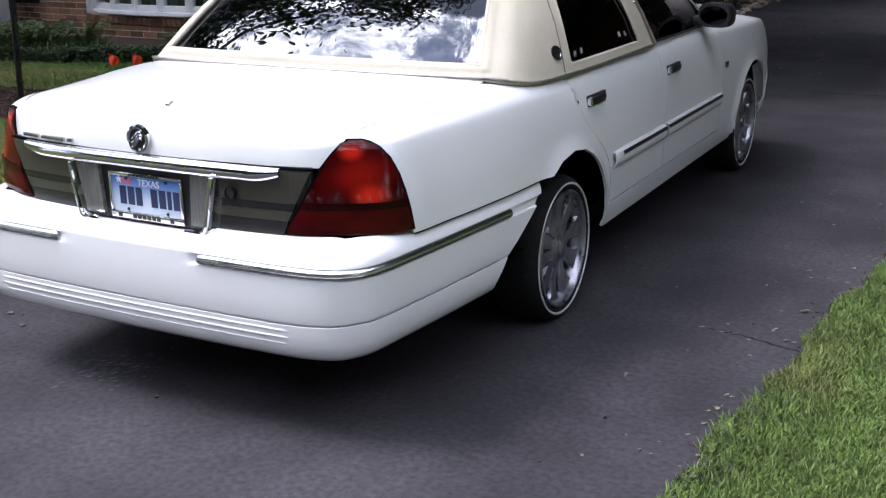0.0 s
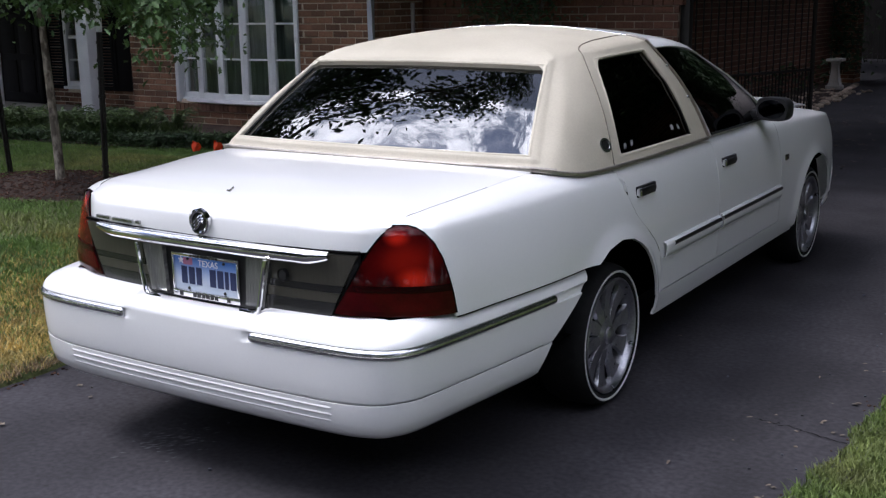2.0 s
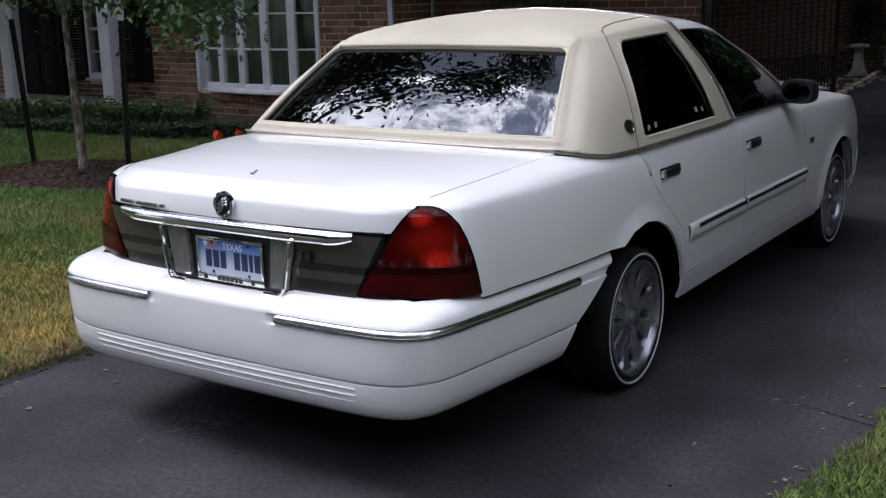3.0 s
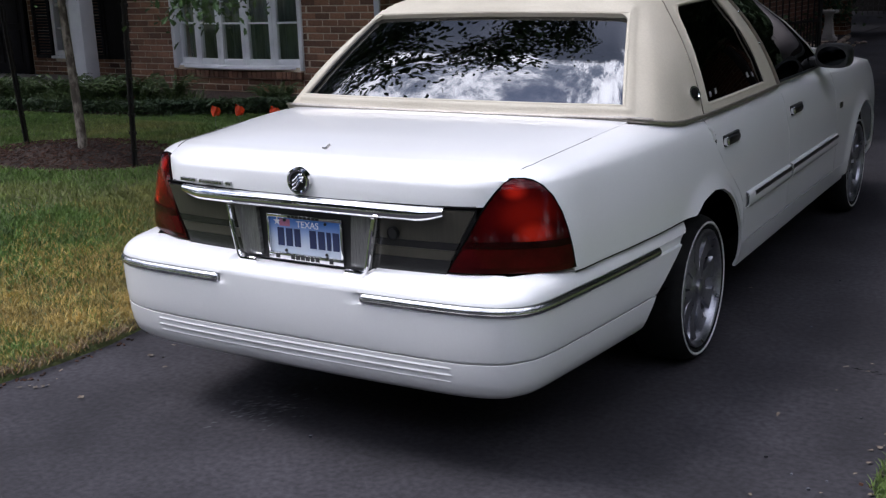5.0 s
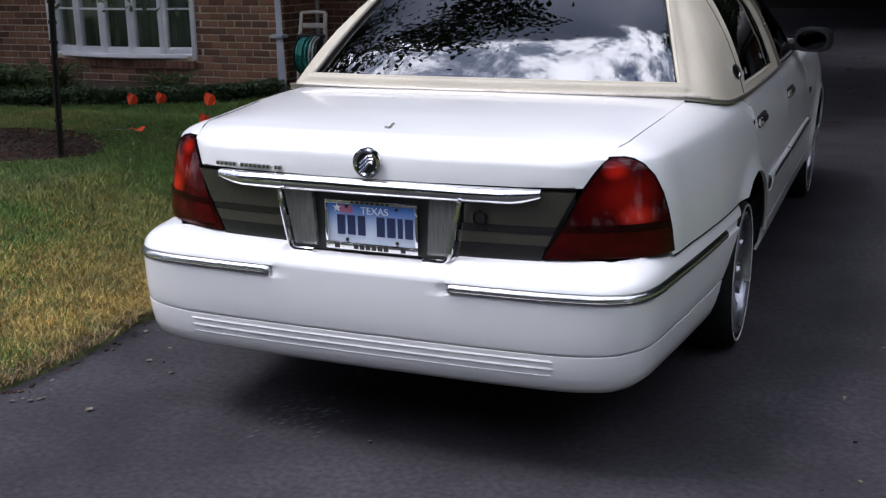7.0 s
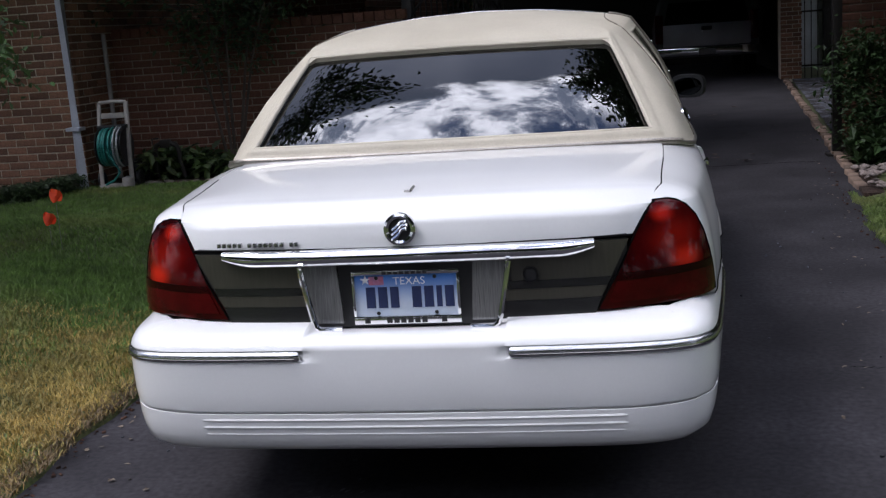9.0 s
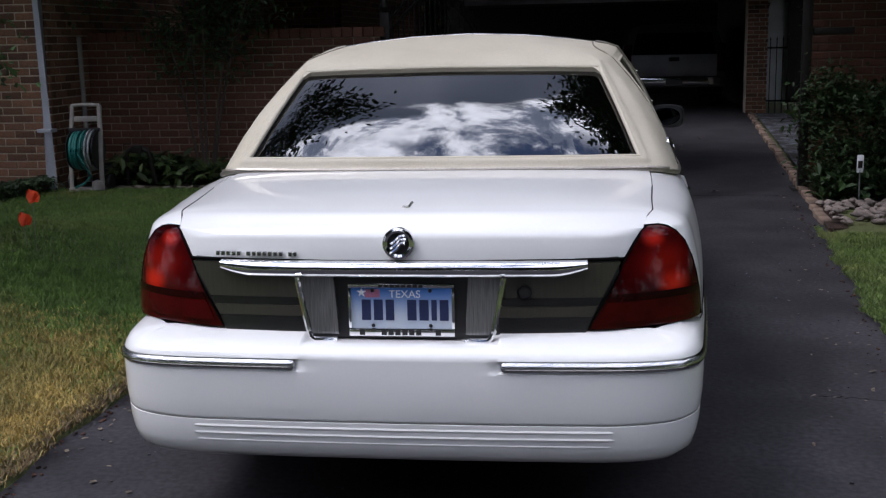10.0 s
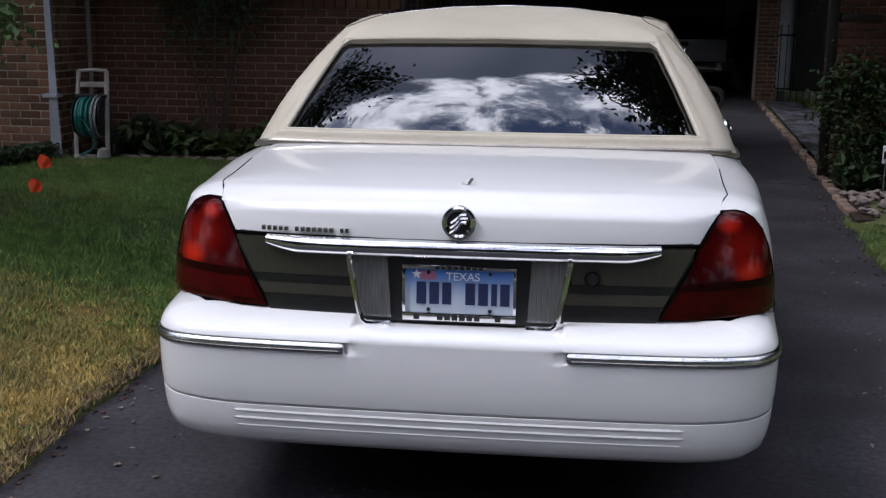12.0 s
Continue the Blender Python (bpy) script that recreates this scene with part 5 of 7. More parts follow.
def columns(keys, per=4):
    """Columns of the skin, each a pair of indices at belt and roof edge."""
    out = []
    for (a, b), (c, d) in zip(keys, keys[1:]):
        n = max(1, int(per * abs((c + d - a - b) / 2)) + 1)
        out += [(a + (c - a) * k / n, b + (d - b) * k / n) for k in range(n)]
    return out + [keys[-1]]


def skin(cols, vs, holes=(), out=0.0):
    """Faces over columns and heights v, leaving out the holes (c0, c1, v0, v1) given by column pairs."""
    V, F = [], []
    for v in vs:
        for a, b in cols:
            s = a + (b - a) * min(v, 1.0)
            V.append(house(s, v, out))
    m = len(cols)
    for j in range(len(vs) - 1):
        for i in range(m - 1):
            vm = (vs[j] + vs[j + 1]) / 2
            am = (cols[i][0] + cols[i + 1][0]) / 2
            if any(c0[0] < am < c1[0] and v0 < vm < v1 for c0, c1, v0, v1 in holes):
                continue
            F.append((j * m + i, j * m + i + 1, (j + 1) * m + i + 1, (j + 1) * m + i))
    return V, F


RW_R, RW_L = (2.2, 2.14), (-2.2, -2.14)
DW0, DW1 = (5.92, 5.38), (7.42, 7.52)
VEND = (7.83, 8.02)
neg = lambda c: (-c[0], -c[1])
keys = [neg(VEND), neg(DW1), neg(DW0), (-4, -4), RW_L, (0, 0), RW_R, (4, 4), DW0, DW1, VEND]
cols = columns(keys, 5)
vs = [0, .03, .05, .065, .08, .095, .13, .30, .5, .7, .85, .905, .92, .94, .96, .98, 1.0, 1.04, 1.1, 1.2, 1.35, 1.5, 1.7, 1.85, 2.0]
vinyl = solid("vinyl_roof", skin(cols, vs, [(RW_L, RW_R, .095, .905), (DW0, DW1, .065, .92), (neg(DW1), neg(DW0), .065, .92)], .012), M_VINYL, car, "cream padded vinyl roof", sharp=70)
thick(vinyl, .030, -1)


def opening(c0, c1, v0, v1, out):
    """Points round an opening of the skin."""
    pts = [house(c0[0] + (c1[0] - c0[0]) * k / 24 + ((c0[1] - c0[0]) + ((c1[1] - c1[0]) - (c0[1] - c0[0])) * k / 24) * v0, v0, out) for k in range(25)]
    pts += [house(c1[0] + (c1[1] - c1[0]) * v, v, out) for v in [v0 + (v1 - v0) * k / 12 for k in range(1, 12)]]
    pts += [house(c1[0] + (c0[0] - c1[0]) * k / 24 + ((c1[1] - c1[0]) + ((c0[1] - c0[0]) - (c1[1] - c1[0])) * k / 24) * v1, v1, out) for k in range(25)]
    pts += [house(c0[0] + (c0[1] - c0[0]) * v, v, out) for v in [v1 + (v0 - v1) * k / 12 for k in range(1, 13)]]
    return pts


for c0, c1, v0, v1 in ((RW_L, RW_R, .095, .905), (DW0, DW1, .065, .92), (neg(DW1), neg(DW0), .065, .92)):
    solid("piping", tube(opening(c0, c1, v0, v1, .006), .0085, 8), M_VINYL, vinyl)
    solid("window_rubber", tube(opening((c0[0] + .02, c0[1] + .02), (c1[0] - .02, c1[1] - .02), v0 + .012, v1 - .012, .004), .0045, 6), M_BLACK, vinyl)


def fillet(c, v0, ds, dv, name="corner_pad"):
    """A rounded inner corner of an opening in the padded roof."""
    at = lambda d, v: house(c[0] + (c[1] - c[0]) * v + d, v, .0125)
    pts = [at(0, v0)] + [at(ds * (1 - math.cos(math.pi / 2 * k / 8)), v0 + dv * (1 - math.sin(math.pi / 2 * k / 8))) for k in range(9)]
    f = [(0, k, k + 1) for k in range(1, 9)]
    if ds * dv * 1.0 > 0:
        f = [q[::-1] for q in f]
    thick(solid(name, (pts, f), M_VINYL, vinyl, smooth=False), .022, -1)


for c, sg in ((RW_R, -1), (RW_L, 1)):
    fillet(c, .905, sg * .40, -.13)
    fillet(c, .095, sg * .14, .05)
for sg in (1, -1):
    q0, q1 = (DW0, DW1) if sg > 0 else (neg(DW0), neg(DW1))
    fillet(q0, .92, sg * .32, -.18)
    fillet(q1, .92, -sg * .12, -.10)
    fillet(q0, .065, sg * .10, .06)
thick(solid("rear_window", skin(columns([(-2.45, -2.65), (0, 0), (2.45, 2.65)], 4), [.055, .3, .5, .7, .95], (), .003), M_TINT, car, "tinted rear window"), .005, -1)
for sgn in (1, -1):
    a, b = ((DW0[0] - .1, DW0[1] - .1), (DW1[0] + .1, DW1[1] + .1))
    c = [a, b] if sgn > 0 else [neg(b), neg(a)]
    g = thick(solid("rear_door_glass", skin(columns(c, 5), [.03, .3, .6, .97], (), .000), M_SIDEGLASS, car, "tinted rear side window"), .005, -1)
    for ds, dv, w in ((6.02, .115, .05), (6.16, .125, .04), (6.95, .16, .06), (7.12, .15, .05)):
        q = [house(sgn * (ds + a), dv + b, .0012) for a, b in ((0, 0), (w, 0), (w, .045), (0, .045))]
        thick(solid("window_sticker", (q, [(0, 1, 2, 3)]), M_STICKER, g, "small worn pale sticker", smooth=False), .0008, 0)
    seam = [house(sgn * s, v, .0135) for s, v in ((5.72, 0), (5.60, .2), (5.45, .4), (5.25, .6), (5.05, .78), (4.90, .91), (4.84, .97), (4.90, 1.02), (5.2, 1.06), (5.6, 1.09), (6.2, 1.12), (7.0, 1.14), (7.95, 1.14))]
    solid("roof_seam", tube(seam, .0024, 6), M_SEAM, vinyl)
    bp = [house(sgn * (VEND[0] + (VEND[1] - VEND[0]) * min(v, 1) + .03), v, .016) for v in (0, .2, .4, .6, .8, 1.0, 1.06, 1.12)]
    solid("pillar_trim", tube(bp, .011, 8, squash=(1.2, .6)), M_BELT, vinyl, "dull chrome pillar trim")
    st = [house(sgn * (VEND[0] - .12 + (VEND[1] - VEND[0]) * v), v, .022) for v in (.72, .40)]
    solid("rivet", join(*[lathe([(0, .008), (.006, .006), (.008, 0)], "x", 10, p) for p in st]), M_CHROME, vinyl)
    ce = Vector(house(sgn * 5.42, .175, .012))
    disc = lathe([(0, .006), (.020, .006), (.022, .010), (.030, .010), (.032, 0)], "x", 28)
    e1 = Vector(house(sgn * 5.47, .175, .012)) - Vector(house(sgn * 5.37, .175, .012))
    e2 = Vector(house(sgn * 5.42, .20, .012)) - Vector(house(sgn * 5.42, .15, .012))
    nn = e1.cross(e2).normalized() * (1 if sgn > 0 else -1)
    nn = (nn + Vector((0, -.25, 0))).normalized()
    m = Matrix.Translation(ce) @ nn.to_track_quat("X", "Z").to_matrix().to_4x4()
    cb = solid("pillar_badge", moved(disc, m), M_CHROME, vinyl, "round chrome pillar badge")
    solid("badge_face", moved(lathe([(0, .0085), (.020, .0085), (.021, .002)], "x", 20), m), M_REFLDARK, cb)
across = [house(VEND[1], v, .014) for v in (1.12, 1.3, 1.6, 2.0)]
across = across + [(-p[0], p[1], p[2]) for p in across[-2::-1]]
solid("roof_trim", tube(across, .008, 8, squash=(1, .5)), M_CHROME, vinyl, "chrome strip across the roof")
belt = [house(s, 0, .016) for s in [VEND[0] * (k / 60 - 1) for k in range(121)]]
belt = [(p[0], p[1], p[2] - .004) for p in belt]
solid("belt_moulding", tube(belt, .0085, 8, squash=(.8, 1.0)), M_BELT, car, "dull silver belt moulding")
base_line = [house(s, 0, .022) for s in [3.4 * (k / 40 - 1) for k in range(81)]]
solid("window_base_trim", tube([(p[0], p[1], p[2] + .004) for p in base_line], .005, 6), M_BELT, car)

# front of the cabin, painted
FW0, FW1 = (8.02, 8.22), (10.14, 10.06)
for sgn in (1, -1):
    flip = (lambda c: c) if sgn > 0 else (lambda c: [neg(q) for q in c][::-1])
    h = (FW0, FW1, .03, .93) if sgn > 0 else (neg(FW1), neg(FW0), .03, .93)
    top = skin(columns(flip([VEND, FW0, FW1, (10.35, 10.3)]), 5), [0, .03, .3, .6, .93, 1.0, 1.05, 1.15, 1.4, 1.7, 2.0], [h], .004)
    thick(solid("roof_side", top, M_PAINT, car), .02, -1)
    thick(solid("front_door_glass", skin(columns(flip([VEND, (10.3, 10.26)]), 5), [0, .3, .6, 1.0], (), -.002), M_SIDEGLASS, car, "tinted front side window"), .005, -1)
    solid("window_rubber", tube([house(sgn * (FW0[0] + (FW1[0] - FW0[0]) * k / 10), .02, .008) for k in range(11)], .006, 6), M_BLACK, car)
roof_front = skin(columns([(10.3, 10.3), (13, 13)], 6), [1, 1.1, 1.3, 1.6, 2.0], (), .004)
solid("roof_front", join(roof_front, mirrored(roof_front)), M_PAINT, car)
ws = skin(columns([(10.3, 10.3), (13, 13)], 6), [0, .3, .6, 1.0], (), -.004)
thick(solid("windscreen", welded(join(ws, mirrored(ws))), M_TINT, car, "tinted windscreen"), .005, -1)

# seats and parcel shelf behind the glass
solid("parcel_shelf", box(-.70, .70, 1.16, 1.62, .955, .975, .01), M_INTERIOR, car)
for sx in (-.38, .38):
    solid("rear_headrest", box(sx - .14, sx + .14, 1.66, 1.78, .96, 1.13, .035), M_INTERIOR, car)
    solid("front_seat_back", box(sx - .26, sx + .26, 2.55, 2.72, .45, 1.12, .06), M_INTERIOR, car)
    solid("front_headrest", box(sx - .13, sx + .13, 2.58, 2.68, 1.13, 1.27, .035), M_INTERIOR, car)
solid("rear_bench", box(-.70, .70, 1.62, 1.80, .45, 1.0, .06), M_INTERIOR, car)
solid("dashboard", box(-.70, .70, 3.45, 3.75, .60, .94, .06), M_INTERIOR, car)

# door mirrors
for sgn in (1, -1):
    bm = bmesh.new()
    bmesh.ops.create_uvsphere(bm, u_segments=24, v_segments=14, radius=1.0)
    for p in bm.verts:
        c = p.co
        f = lambda q: math.copysign(abs(q) ** .6, q)
        c.x, c.y, c.z = f(c.x) * .094, f(c.y) * .066, f(c.z) * .064
        if c.y < -.03:
            c.y = -.035
    vf = [tuple(p.co) for p in bm.verts], [tuple(q.index for q in g.verts) for g in bm.faces]
    bm.free()
    m = Matrix.Translation((sgn * 1.005, 3.33, 1.045)) @ pose(0, 0, 0, 0, 0, -sgn * 12)
    mir = solid("door_mirror", moved(vf, m), M_BLACK, car, "black door mirror")
    face = lathe([(0, -.0375), (.9, -.0375), (1.0, -.036)], "y", 28)
    face = [(p[0] * .078, p[1], p[2] * .050) for p in face[0]], face[1]
    solid("mirror_glass", moved(face, m), M_MIRROR, mir)
    solid("mirror_arm", box(min(sgn * .87, sgn * 1.0), max(sgn * .87, sgn * 1.0), 3.34, 3.43, .985, 1.035, .012), M_BLACK, mir)

# wheels
def wheel(at, side):
    cx, cy, cz = at
    R = cz
    w = new("wheel")
    w.parent = car
    w["label"] = "chrome alloy wheel with a thin whitewall tyre"
    tyre = [(.20, -.20), (.280, -.205), (R - .010, -.19), (R, -.165), (R, -.05), (R - .007, -.022), (R - .018, -.006), (.272, .0), (.250, -.002), (.238, -.010), (.232, -.03), (.225, -.12)]
    solid("tyre", moved(lathe(tyre, "x", 56), Matrix.Translation(at)), M_RUBBER, w, "black tyre")
    ring = [(.268, .0012), (.2665, .0030), (.2605, .0028), (.2585, -.0006)]
    solid("whitewall", moved(lathe(ring, "x", 56), Matrix.Translation(at)), M_WHITEWALL, w, "thin white sidewall stripe")
    lip = [(.236, -.012), (.238, -.002), (.232, .001), (.224, -.004), (.218, -.020), (.210, -.05), (.205, -.12), (.20, -.16)]
    rim = solid("rim", moved(lathe(lip, "x", 56), Matrix.Translation(at)), M_WHEEL, w, "chrome rim")
    solid("brake_disc", moved(lathe([(0, -.10), (.15, -.10), (.15, -.115), (.205, -.13)], "x", 40), Matrix.Translation(at)), M_GAP, w)
    n = 10
    sp = []
    for k in range(n):
        a = 2 * math.pi * (k + .25) / n
        prof = [(r, math.pi * r / n - gp) for r, gp in ((.050, -.002), (.078, .0), (.100, .0), (.112, .004), (.122, .012), (.145, .017), (.175, .021), (.195, .022), (.206, .017), (.213, .005), (.222, -.002))]
        rows = []
        for r, hw in prof:
            rows.append([(-.026 - .010 * math.sin(math.pi * (r - .05) / .17) - (.016 if abs(q) > .9 else 0), r * math.cos(a) - q * hw * math.sin(a), r * math.sin(a) + q * hw * math.cos(a)) for q in (-1, -.86, 0, .86, 1)])
        sp.append(grid(rows))
    for q in sp:
        solid("spoke", moved(q, Matrix.Translation(at)), M_WHEEL, rim)
    hub = [(0, -.004), (.030, -.004), (.036, -.008), (.038, -.020), (.060, -.026), (.072, -.034), (.074, -.06)]
    solid("hub_cap", moved(lathe(hub, "x", 36), Matrix.Translation(at)), M_WHEEL, rim)
    solid("lug_nut", join(*[moved(lathe([(0, .004), (.007, .003), (.009, -.01)], "x", 8), Matrix.Translation((cx - .030, cy + .052 * math.cos(k * 2 * math.pi / 5), cz + .052 * math.sin(k * 2 * math.pi / 5)))) for k in range(5)]), M_CHROME, rim)
    if side < 0:
        for o in (*w.children, *rim.children):
            o.data.transform(Matrix.Diagonal((-1, 1, 1, 1)))
            o.data.flip_normals()
    return w


for side in (1, -1):
    wheel((.946, 1.42, .295), side)
    wheel((.955, 4.335, .302), side)
    for cy in (1.415, 4.335):
        well = lathe([(.44, 0), (.44, -.30), (0, -.30)], "x", 40, (.90, cy, .31))
        well = [(p[0], p[1], max(p[2], .37)) for p in well[0]], well[1]
        solid("wheel_well", well if side > 0 else mirrored(well), M_GAP, car)
solid("exhaust_pipe", tube([(.45, 1.2, .26), (.45, .35, .26), (.45, .22, .25)], .03, 12), M_DARKCHROME, car)

car.matrix_world = Matrix.Translation((0, .1, 0)) @ pose(0, 0, 0, 0, 0, 1.28) @ Matrix.Translation((0, -.1, 0))


# ---- plants ----
def leaf_shape(kind):
    if kind == "oak":
        return [(0, 0), (.16, .10), (.10, .22), (.30, .36), (.18, .50), (.30, .66), (.12, .80), (0, 1.0), (-.12, .80), (-.30, .66), (-.18, .50), (-.30, .36), (-.10, .22), (-.16, .10)]
    if kind == "clump":
        return [(0, 0), (.35, .15), (.28, .45), (.5, .7), (.15, .75), (0, 1.0), (-.2, .72), (-.48, .62), (-.25, .4), (-.38, .12)]
    return [(0, 0), (.22, .3), (.2, .62), (0, 1.0), (-.2, .62), (-.22, .3)]


def leaves(name, spots, size, mat, parent, seed, kind="plain", droop=.5, label=""):
    """Folded leaves at spots, each turned at random, in one mesh."""
    r = random.Random(seed)
    sh = leaf_shape(kind)
    V, F = [], []
    n = len(sh)
    half = n // 2
    for p in spots:
        s = size * r.uniform(.6, 1.35)
        a = r.uniform(0, 2 * math.pi)
        pit = r.gauss(-droop * .6, .5)
        roll = r.uniform(-.9, .9)
        d = Vector((math.cos(a) * math.cos(pit), math.sin(a) * math.cos(pit), math.sin(pit)))
        w = d.cross(Vector((0, 0, 1)))
        if w.length < .01:
            w = Vector((1, 0, 0))
        w.normalize()
        u = w.cross(d)
        w2 = w * math.cos(roll) + u * math.sin(roll)
        u2 = w2.cross(d)
        o = len(V)
        P = Vector(p)
        for x, y in sh:
            V.append(P + d * (y * s) + w2 * (x * s) + u2 * (abs(x) * .35 * s - y * y * .12 * s))
        F.append(tuple(o + k for k in range(half + 1)))
        F.append((o,) + tuple(o + k for k in range(half, n)))
    ob = new(name, mesh_of(name, V, F, mat, smooth=False))
    if parent:
        ob.parent = parent
    if label:
        ob["label"] = label
    return ob


def limb(r, start, way, length, radius, bend=.25, steps=6):
    pts = [Vector(start)]
    d = Vector(way).normalized()
    for _ in range(steps):
        d = (d + Vector((r.gauss(0, bend), r.gauss(0, bend), r.gauss(0, bend * .6)))).normalized()
        pts.append(pts[-1] + d * (length / steps))
    return pts


def oak(base, height, reach, clumps, n, seed, label, size=.20, lean=(0, 0), kind="clump"):
    """A large shade tree: trunk, limbs towards each clump of leaves, and an open crown."""
    r = random.Random(seed)
    t = thing("oak_tree", label, "tree", (base[0], base[1], base[2]))
    b = Vector(base)
    fork = Vector((lean[0], lean[1], height * .42))
    trunk = tube([Vector((0, 0, -.1)), fork * .4 + Vector((r.gauss(0, .08), r.gauss(0, .08), 0)), fork], .30, 14, taper=(1.15, .75))
    woods = [trunk]
    spots = []
    full = sum(q[3] ** 2 for q in clumps)
    for cx, cy, cz, rad in clumps:
        c = Vector((cx, cy, cz)) - b
        mid = fork.lerp(c, .5) + Vector((r.gauss(0, .4), r.gauss(0, .4), .5))
        woods.append(tube([fork * .98, fork.lerp(mid, .5) + Vector((0, 0, .2)), mid, mid.lerp(c, .6), c], .10, 8, taper=(1.0, .18)))
        for _ in range(7):
            e = c + Vector((r.gauss(0, 1), r.gauss(0, 1), r.gauss(0, .5))).normalized() * rad * r.uniform(.6, 1.0)
            woods.append(tube([c.lerp(mid, r.uniform(0, .4)), c.lerp(e, .5) + Vector((0, 0, r.uniform(-.1, .2))), e], .018, 5, taper=(1, .25)))
            for _ in range(max(1, int(n * rad * rad / full / 7))):
                q = e + Vector((r.gauss(0, 1), r.gauss(0, 1), r.gauss(0, .6))) * rad * .27
                spots.append(q)
    solid("trunk", join(*woods), M_OAKBARK, t, "dark rough bark")
    leaves("crown", spots, size, M_DARKLEAF, t, seed + 1, kind, .3, "dense dark green leaves")
    return t


# young staked tree on its mulch ring
TX, TY = -4.09, 2.62
TZ = lawn_z(TX, TY)
rows = []
for k in range(9):
    f = k / 8
    row = []
    for i in range(40):
        a = 2 * math.pi * i / 40
        rr = (.82 + .05 * math.sin(a * 3 + 1) + .04 * math.sin(a * 7)) * f
        x, y = TX - .05 + rr * math.cos(a), TY - .02 + rr * .70 * math.sin(a)
        row.append((x, y, lawn_z(x, y) + .06 * (1 - f * f) - (.02 if k == 8 else 0) + .006 * math.sin(9 * a + k * 2)))
    rows.append(row)
tagged(solid("mulch_ring", grid(rows, closed_u=True), M_SOIL), "ring of dark brown mulch round the young tree", "mulch")
r = random.Random(5)
chips = []
for k in range(1300):
    a, q = r.uniform(0, 2 * math.pi), math.sqrt(r.random()) * r.choice((.80, .84, .92))
    x, y = TX - .05 + q * math.cos(a), TY - .02 + q * .70 * math.sin(a)
    m = pose(x, y, lawn_z(x, y) + .06 * (1 - q * q) + .008, r.uniform(-25, 25), r.uniform(-25, 25), r.uniform(0, 360))
    chips.append(moved(box(-r.uniform(.004, .020), r.uniform(.004, .020), -.003, .003, -.003, .003), m))
tagged(solid("mulch_chips", join(*chips), M_CHIP, smooth=False), "shredded bark chips on the mulch ring", "mulch", kind="stuff")

young = thing("young_tree", "young staked oak with a thin pale trunk and drooping leaves", "tree", (TX, TY, TZ))
tr_pts = [(0, 0, -.05), (-.01, .0, .3), (-.05, .01, .8), (-.09, .02, 1.3), (-.10, .03, 1.8), (-.08, .03, 2.6), (-.05, .0, 3.4)]
woods = [tube(tr_pts, .029, 12, taper=(1.25, .45))]
spots = []
r = random.Random(21)
for k in range(26):
    z0 = 1.45 + 1.9 * (k / 25) ** 1.2
    a = k * 2.4 + r.uniform(-.4, .4)
    ln = r.uniform(.7, 1.15) * (1.0 if z0 < 2.4 else .75)
    w = (math.cos(a), math.sin(a), .35 if z0 > 1.9 else .12)
    pts = limb(r, (-.09, .02, z0), w, ln, .015, .16, 6)
    pts = [p - Vector((0, 0, .16 * (i / 6) ** 2)) for i, p in enumerate(pts)]
    woods.append(tube(pts, .013, 6, taper=(1, .25)))
    for p in pts[2:]:
        for _ in range(44):
            spots.append(p + Vector((r.gauss(0, .13), r.gauss(0, .10), r.gauss(-.05, .08))))
for wx, wy, z0 in ((.85, .06, 1.78), (.62, .65, 1.7), (1.14, -.15, 1.66), (.95, .12, 1.85), (-.6, -.3, 2.05), (-.75, .2, 2.0), (-.35, .55, 2.0), (.1, .6, 1.98), (.4, -.3, 1.95), (.35, .35, 1.90)):  # low limbs drooping over the lawn
    pts = [Vector((-.09, .02, z0)), Vector((wx * .4, wy * .4, z0 + .05)), Vector((wx * .8, wy * .8, z0 - .12)), Vector((wx * 1.25, wy * 1.25, z0 - .50))]
    woods.append(tube(pts, .012, 6, taper=(1, .3)))
    for p in (pts[1].lerp(pts[2], .5), pts[2], pts[2].lerp(pts[3], .35), pts[2].lerp(pts[3], .7), pts[3]):
        for _ in range(150):
            spots.append(p + Vector((r.gauss(0, .12), r.gauss(0, .12), r.gauss(-.05, .11))))
solid("trunk", join(*woods), M_BARK, young, "thin pale grey-brown bark")
leaves("crown", spots, .058, M_LEAF, young, 8, "oak", .8, "lobed green leaves")


def stake(x, y, h, lean):
    s = thing("tree_stake", "dark green steel tree stake with a white tip", "stake", (x, y, lawn_z(x, y)), "tree stakes")
    s.matrix_world = s.matrix_world @ pose(0, 0, 0, 0, lean, 0)
    solid("stake_bar", join(box(-.022, .022, -.004, .004, -.15, h - .20), box(-.004, .004, -.022, .022, -.15, h - .20), *[box(-.026, .026, -.010, .010, .1 + k * .12, .12 + k * .12) for k in range(int(h / .12) - 2)]), M_IRON, s, smooth=False)
    solid("white_tip", join(box(-.0225, .0225, -.0045, .0045, h - .20, h), box(-.0045, .0045, -.0225, .0225, h - .20, h)), M_WHITEWOOD, s, smooth=False)
    return s


stake(-3.41, 2.47, 1.34, 3)
stake(-4.95, 2.80, 1.34, -5)

